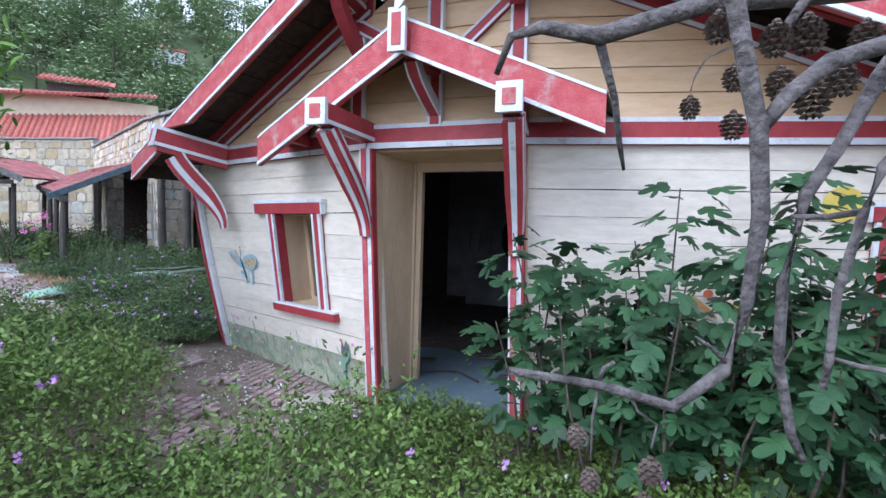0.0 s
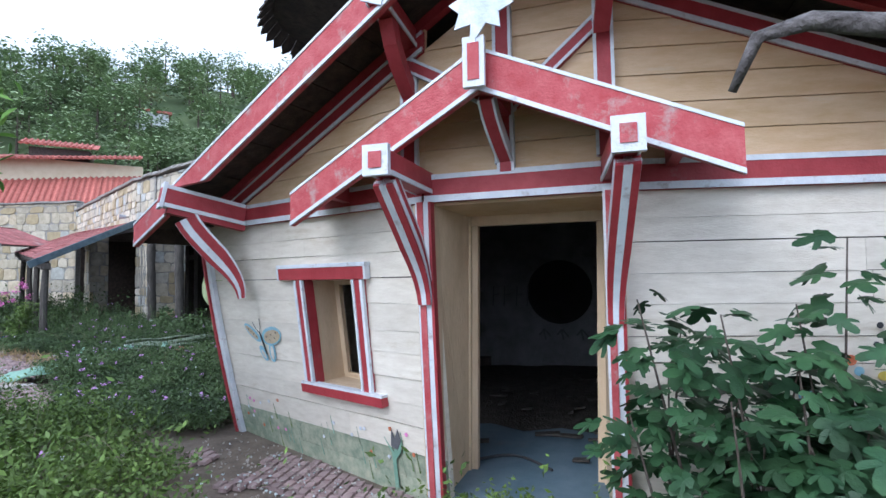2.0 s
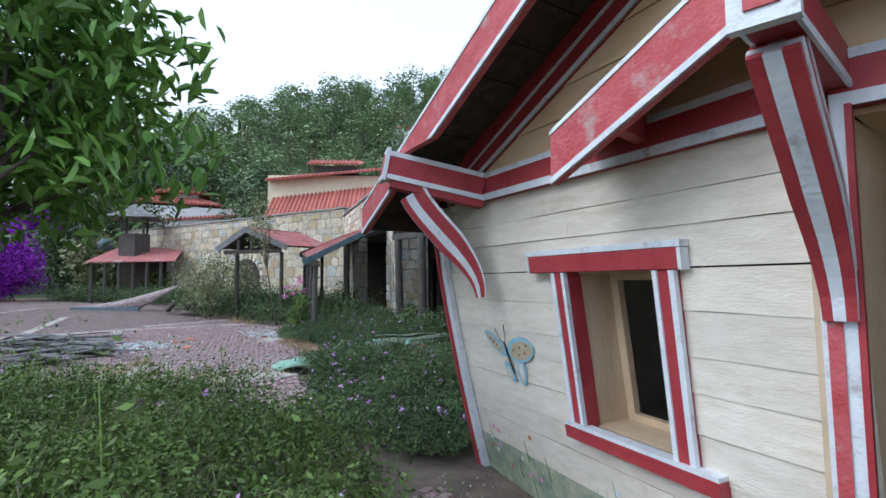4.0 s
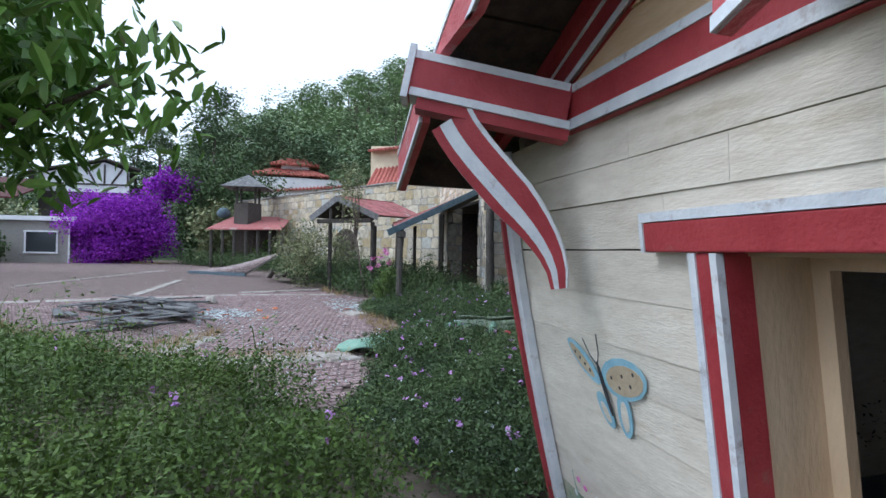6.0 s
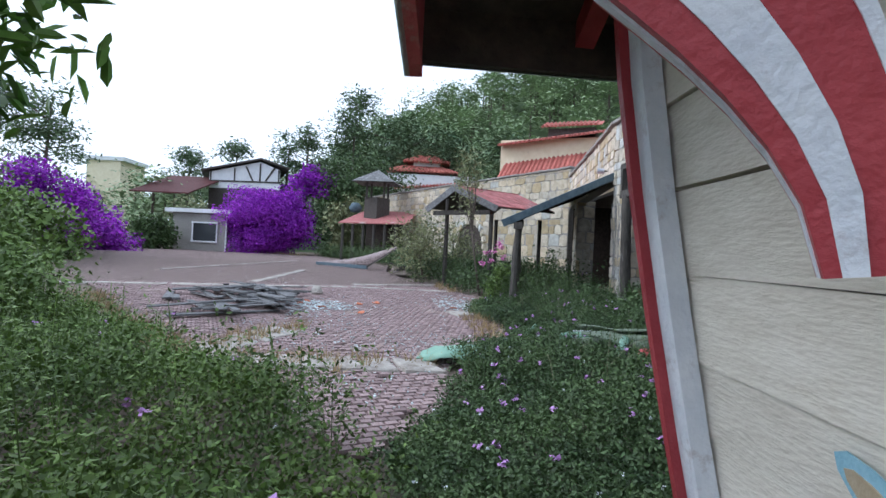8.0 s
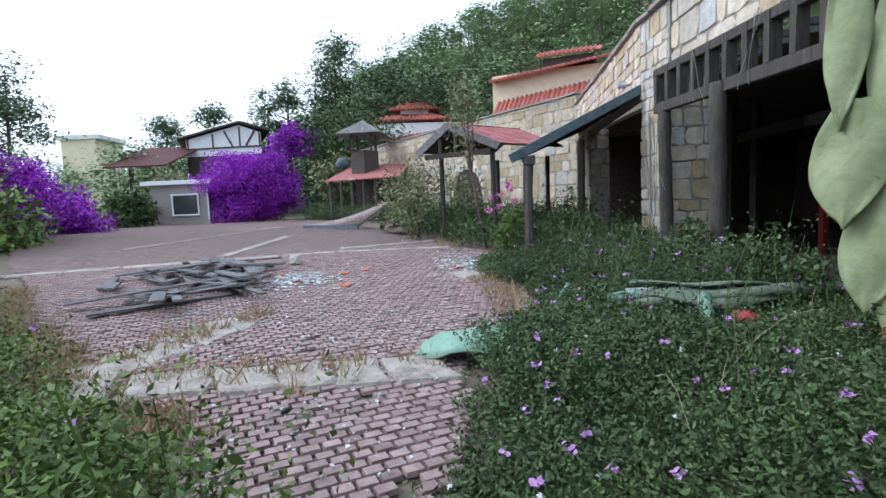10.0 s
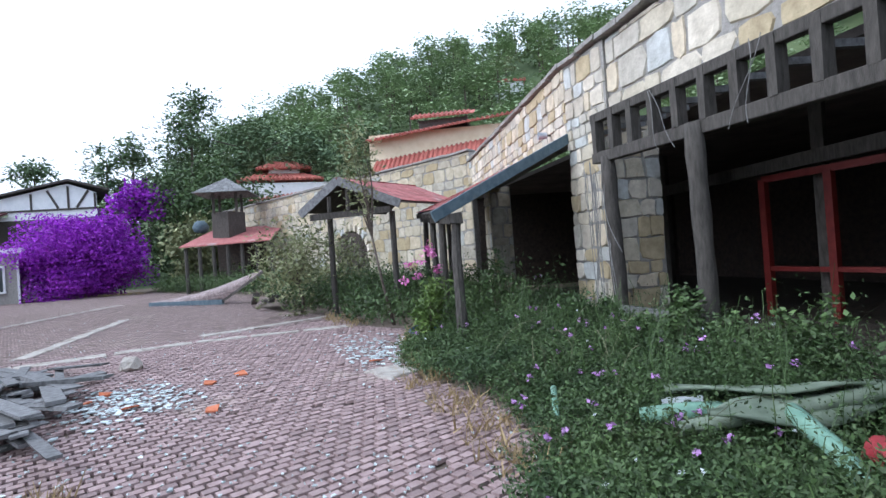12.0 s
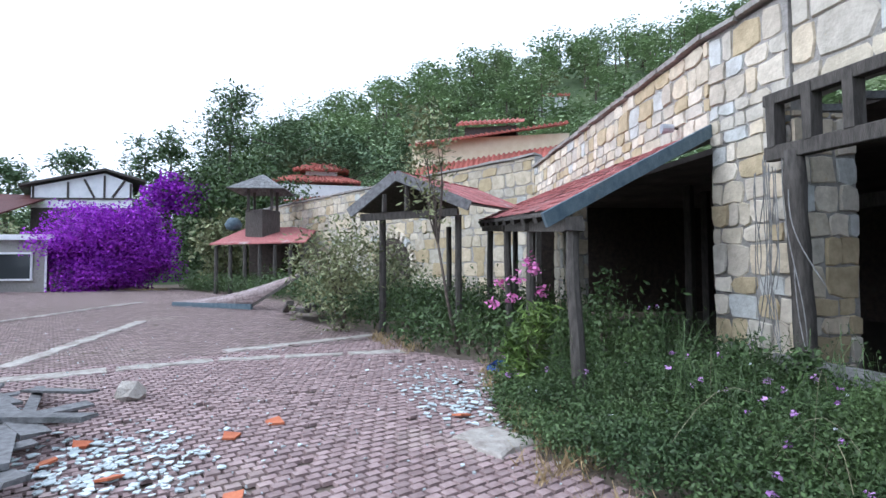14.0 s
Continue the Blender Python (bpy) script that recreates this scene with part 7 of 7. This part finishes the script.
# ---------------------------------------------------------------- fig shrub before the house
LOBES = [(0, -0.42), (0.22, -0.46), (0.46, -0.26), (0.48, -0.12), (0.24, 0.0), (0.42, 0.12), (0.56, 0.34), (0.48, 0.46), (0.2, 0.22), (0.22, 0.52), (0.16, 0.72), (0.0, 0.82)]
LOBES = LOBES + [(-a, b) for a, b in LOBES[-2:0:-1]]


def fig_shrub(stems, seed):
    rng = random.Random(seed)
    th = thing("fig_shrub", "wild fig shrub with big lobed leaves against the wall", "shrub")
    lv = Mb()
    for (bx_, by_), (tx, ty, tz), n in stems:
        b, t = V3(bx_, by_, gz(bx_, by_)), V3(tx, ty, tz)
        mid = b.lerp(t, 0.5) + V3(rng.uniform(-0.1, 0.1), rng.uniform(-0.05, 0.05), 0)
        pts = [b, b.lerp(mid, 0.5), mid, mid.lerp(t, 0.5), t]
        part("stem", Mb().tube(pts, [0.011, 0.010, 0.008, 0.006, 0.004], 6), BARK, th)
        for i in range(n):
            k = rng.uniform(0.2, 1.0) ** 0.7
            p = b.lerp(mid, min(1, 2 * k)) if k < 0.5 else mid.lerp(t, 2 * k - 1)
            a = rng.uniform(0, 6.28)
            ln = rng.uniform(0.04, 0.2)
            q = p + V3(math.cos(a) * ln, math.sin(a) * ln * 0.8, rng.uniform(0.0, 0.08))
            s = rng.uniform(0.08, 0.165)
            out = V3(math.cos(a), math.sin(a), rng.uniform(-0.9, 0.2)).normalized()
            up = V3(rng.uniform(-0.5, 0.5), rng.uniform(-0.9, 0.1), 1).normalized()
            sd = out.cross(up).normalized()
            up = sd.cross(out)
            ol_ = [q + out * ((v + 0.5) * s) + sd * (u * s) + up * (0.05 * s - 0.25 * s * (u * u + (v * v) * 0.5)) for u, v in LOBES]
            c = q + out * (0.5 * s) + up * (0.06 * s)
            lv.add([c] + ol_, [(0, i_ + 1, (i_ + 1) % len(ol_) + 1) for i_ in range(len(ol_))])
    tagged(part("foliage", lv, FIGLEAF, th, "large dark green lobed leaves"), kind="stuff")
    return th


fr = random.Random(3)
stems = []
for i in range(62):
    bx_ = 1.55 + 3.4 * (i / 61) + fr.uniform(-0.2, 0.2)
    by_ = 3.75 + 0.12 * bx_ + (fr.uniform(-0.1, 0.2) if bx_ < 1.9 else fr.uniform(-0.7, 0.25))
    top = (fr.uniform(0.5, 1.0) if i % 3 else fr.uniform(0.95, 1.35)) + (0.12 if bx_ > 2.6 else 0)
    stems.append(((bx_, by_), (bx_ + fr.uniform(-0.3, 0.3), by_ + fr.uniform(-0.35, 0.15), top), 30 if i % 3 else 36))
stems += [((1.7, 3.9), (1.35, 3.75, 1.48), 34), ((1.8, 3.9), (1.75, 3.8, 1.40), 34), ((2.4, 4.0), (2.35, 3.9, 1.78), 40), ((2.5, 4.0), (2.1, 3.85, 1.45), 20), ((2.7, 4.1), (3.05, 3.95, 1.85), 44), ((3.0, 4.1), (3.5, 4.0, 1.65), 40), ((2.6, 3.7), (2.75, 3.5, 1.5), 40), ((3.2, 3.8), (3.3, 3.5, 1.6), 44), ((1.9, 3.6), (1.7, 3.4, 1.05), 24)]
fig_shrub(stems, 5)

# ---------------------------------------------------------------- dead pine branches with cones, near the start
dead = thing("dead_branch", "bare grey pine branches hung with old cones", "branch")
for pts, r0, r1 in (([(4.4, 2.75, 2.42), (3.4, 2.6, 2.36), (2.7, 2.52, 2.33), (2.28, 2.44, 2.30), (1.92, 2.35, 2.19), (1.72, 2.37, 2.25), (1.6, 2.38, 2.23), (1.54, 2.4, 2.10)], 0.055, 0.012),
                    ([(1.92, 2.35, 2.19), (1.98, 2.5, 2.0), (2.0, 2.6, 1.86), (2.02, 2.7, 1.76)], 0.018, 0.007),
                    ([(2.20, 1.69, 2.3), (2.22, 1.69, 2.07), (2.25, 1.69, 1.90), (2.29, 1.69, 1.72), (2.30, 1.69, 1.54), (2.28, 1.68, 1.35), (2.24, 1.66, 1.21), (2.14, 1.62, 1.13), (2.01, 1.57, 1.17), (1.91, 1.54, 1.185), (1.81, 1.50, 1.20)], 0.030, 0.011),
                    ([(2.75, 1.86, 1.95), (2.54, 1.79, 1.91), (2.43, 1.75, 1.87), (2.35, 1.72, 1.80), (2.29, 1.69, 1.72)], 0.026, 0.022),
                    ([(2.66, 1.90, 2.02), (2.56, 1.87, 1.86), (2.49, 1.84, 1.72), (2.41, 1.80, 1.59), (2.37, 1.78, 1.39), (2.37, 1.78, 1.22), (2.40, 1.78, 1.05), (2.43, 1.79, 0.99)], 0.026, 0.012),
                    ([(2.50, 1.46, 1.72), (2.41, 1.44, 1.61), (2.38, 1.42, 1.53), (2.35, 1.41, 1.41), (2.34, 1.40, 1.30), (2.33, 1.39, 1.26)], 0.013, 0.008), ([(2.39, 1.43, 1.54), (2.34, 1.45, 1.53), (2.29, 1.44, 1.53)], 0.009, 0.006),
                    ([(1.99, 1.57, 1.18), (2.0, 1.57, 1.21), (2.02, 1.57, 1.225)], 0.008, 0.005), ([(2.25, 1.66, 1.22), (2.21, 1.65, 1.26), (2.18, 1.64, 1.28)], 0.009, 0.004), ([(2.05, 1.59, 1.16), (2.07, 1.59, 1.12), (2.11, 1.61, 1.09)], 0.006, 0.003),
                    ([(1.99, 1.57, 1.17), (1.98, 1.56, 1.10), (1.98, 1.56, 1.01)], 0.005, 0.003), ([(2.11, 1.61, 1.09), (2.10, 1.60, 1.04)], 0.004, 0.003), ([(2.9, 2.1, 1.13), (2.61, 2.02, 1.17), (2.54, 2.0, 1.19)], 0.014, 0.007),
                    ([(2.30, 2.16, 2.05), (2.24, 2.14, 2.02), (2.21, 2.12, 1.96), (2.20, 2.12, 1.92)], 0.004, 0.003), ([(3.4, 2.75, 2.6), (2.87, 2.69, 2.45), (2.56, 2.3, 2.28), (2.45, 2.2, 2.1)], 0.03, 0.012)):
    n = len(pts)
    slim = 1.0 if pts[0][1] > 2.3 else 0.68
    if slim < 1:
        pts = [V3(2.03, 0.45, 1.5).lerp(Vector(p), 0.93) for p in pts]
    part("branch", Mb().tube(pts, [slim * (r0 + (r1 - r0) * i / (n - 1)) for i in range(n)], 9, 0.16), DEADWOOD, dead, smooth=True)


def pine_cone(c, r, k):
    m = Mb()
    c = Vector(c)
    for i in range(7):
        z = (i / 6 - 0.5) * 2.1 * r
        rr = r * math.sqrt(max(0.08, 1 - (i / 6 - 0.45) ** 2 * 3.2))
        for j in range(8):
            a = 2 * math.pi * (j + 0.5 * (i % 2)) / 8 + k
            o = V3(math.cos(a), math.sin(a), 0)
            s = V3(-o.y, o.x, 0)
            p = c + V3(0, 0, z)
            m.add([p + o * rr * 0.3, p + o * rr * 0.8 + s * rr * 0.34 + V3(0, 0, -0.15 * r), p + o * rr * 1.1 + V3(0, 0, -0.3 * r), p + o * rr * 0.8 - s * rr * 0.34 + V3(0, 0, -0.15 * r), p + o * rr * 0.7 + V3(0, 0, -0.42 * r)],
                  [(0, 1, 2, 3), (1, 4, 2), (2, 4, 3), (0, 4, 1), (0, 3, 4)])
    tagged(part("cone", m, CONE, dead, "open weathered pine cone"), kind="stuff")


for i, (c, r) in enumerate((((2.27, 2.15, 2.12), 0.040), ((2.32, 2.16, 1.97), 0.034), ((2.43, 2.20, 2.09), 0.045), ((2.52, 2.24, 2.11), 0.05), ((2.45, 2.21, 1.96), 0.042), ((2.54, 2.24, 1.92), 0.05), ((2.62, 2.27, 1.98), 0.045), ((2.68, 2.29, 2.10), 0.045), ((2.32, 2.15, 1.83), 0.036),
                            ((2.20, 2.12, 1.88), 0.030), ((1.95, 1.55, 1.07), 0.022), ((1.98, 1.55, 0.98), 0.022), ((2.10, 1.60, 1.00), 0.026), ((2.09, 1.59, 0.93), 0.022))):
    pine_cone(c, r, i)

# ---------------------------------------------------------------- wooded hill
AZ = [20, 60, 100, 118, 137, 153, 167, 175, 182, 190, 210, 260, 330]
HH = [28, 41, 41, 40, 39, 33.5, 22, 11, 7, 3, 2, 2, 2]


def hill_z(x, y):
    az = np.degrees(np.arctan2(y - 6, x + 8)) % 360
    r = np.hypot(x + 8, y - 6)
    t = np.clip((r - 42) / 62, 0, 1)
    return 0.3 + np.interp(az, AZ, HH) * (t * t * (3 - 2 * t)) + 1.5 * lumps(x, y, 0.12, 4) * t


hm = Mb()
azs, rs = np.radians(np.arange(40, 232, 4)), [40, 50, 58, 66, 74, 82, 90, 98, 106, 120, 150]
P2 = np.array([(-8 + r * math.cos(a), 6 + r * math.sin(a)) for a in azs for r in rs])
zs = hill_z(P2[:, 0], P2[:, 1])
hm.v = [(p[0], p[1], z - (0.4 if i % len(rs) == 0 else 0)) for i, (p, z) in enumerate(zip(P2, zs))]
hm.f = [(i * len(rs) + j, (i + 1) * len(rs) + j, (i + 1) * len(rs) + j + 1, i * len(rs) + j + 1) for i in range(len(azs) - 1) for j in range(len(rs) - 1)]
thing("hill", "steep hillside under a dense pine wood", "hill", hm, HILL, kind="structure", smooth=True)


def pine_points(x, y, z, h, w, n, rng, blobs=9):
    """Leaf centres of one pine: a ragged crown of tufts on the upper part."""
    k = rng.random(blobs)
    zz_ = z + h * (0.42 + 0.58 * k)
    rad = w * (1.05 - 0.75 * k) * rng.uniform(0.3, 1.0, blobs)
    a = rng.uniform(0, 6.28, blobs)
    cl = np.stack([x + rad * np.cos(a), y + rad * np.sin(a), zz_], 1)
    return cl[rng.integers(0, blobs, n)] + rng.normal(size=(n, 3)) * np.array([0.32, 0.32, 0.17]) * w * 0.8


rng = np.random.default_rng(101)
pts, trunks = [], Mb()
made = 0
while made < 860:
    a, r = math.radians(rng.uniform(48, 200)), rng.uniform(50, 118)
    x, y = -8 + r * math.cos(a), 6 + r * math.sin(a)
    az = math.degrees(a)
    if az > 172 and rng.random() > 0.35:
        continue
    z = float(hill_z(np.array([x]), np.array([y]))[0])
    if math.hypot(x + 65.5, y - 60.5) < 1.8:
        continue
    h = rng.uniform(5.0, 8.6)
    pts.append(pine_points(x, y, z - 0.5, h, h * 0.45, 350, rng, 14))
    trunks.tube([(x, y, z - 0.6), (x, y, z + h * 0.7)], [0.2, 0.08], 5)
    made += 1
pts = np.concatenate(pts)
wood = new("pine_wood", quads_mesh("pine_wood", leaves(pts, 0.29, rng, 2.2, 0.6), HAZED_PINE))
tagged(wood, "dense wood of rounded pines covering the hillside", "trees", kind="stuff")
tagged(new("pine_trunks", trunks.mesh("pine_trunks", BARK)), "thin bare trunks of the hillside pines", "trees", kind="stuff")


def pine_tree(x, y, h, w, n, seed):
    rng = np.random.default_rng(seed)
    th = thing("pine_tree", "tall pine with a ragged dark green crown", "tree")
    z = gz(x, y) if math.hypot(x + 8, y - 6) < 45 else float(hill_z(np.array([x]), np.array([y]))[0]) - 0.5
    part("trunk", Mb().tube([(x, y, z - 0.1), (x + 0.2, y, z + h * 0.5), (x, y + 0.2, z + h * 0.92)], [0.24, 0.16, 0.05], 7), BARK, th)
    p = pine_points(x, y, z, h, w, 2 * n, rng, 26)
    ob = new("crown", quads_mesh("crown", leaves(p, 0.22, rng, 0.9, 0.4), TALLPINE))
    ob.parent = th
    for i in range(7):
        k = rng.uniform(0.45, 0.9)
        a = rng.uniform(0, 6.28)
        part("limb", Mb().tube([(x, y, z + h * k), (x + w * 0.8 * math.cos(a), y + w * 0.8 * math.sin(a), z + h * (k + 0.06))], [0.08, 0.03], 5), BARK, th)


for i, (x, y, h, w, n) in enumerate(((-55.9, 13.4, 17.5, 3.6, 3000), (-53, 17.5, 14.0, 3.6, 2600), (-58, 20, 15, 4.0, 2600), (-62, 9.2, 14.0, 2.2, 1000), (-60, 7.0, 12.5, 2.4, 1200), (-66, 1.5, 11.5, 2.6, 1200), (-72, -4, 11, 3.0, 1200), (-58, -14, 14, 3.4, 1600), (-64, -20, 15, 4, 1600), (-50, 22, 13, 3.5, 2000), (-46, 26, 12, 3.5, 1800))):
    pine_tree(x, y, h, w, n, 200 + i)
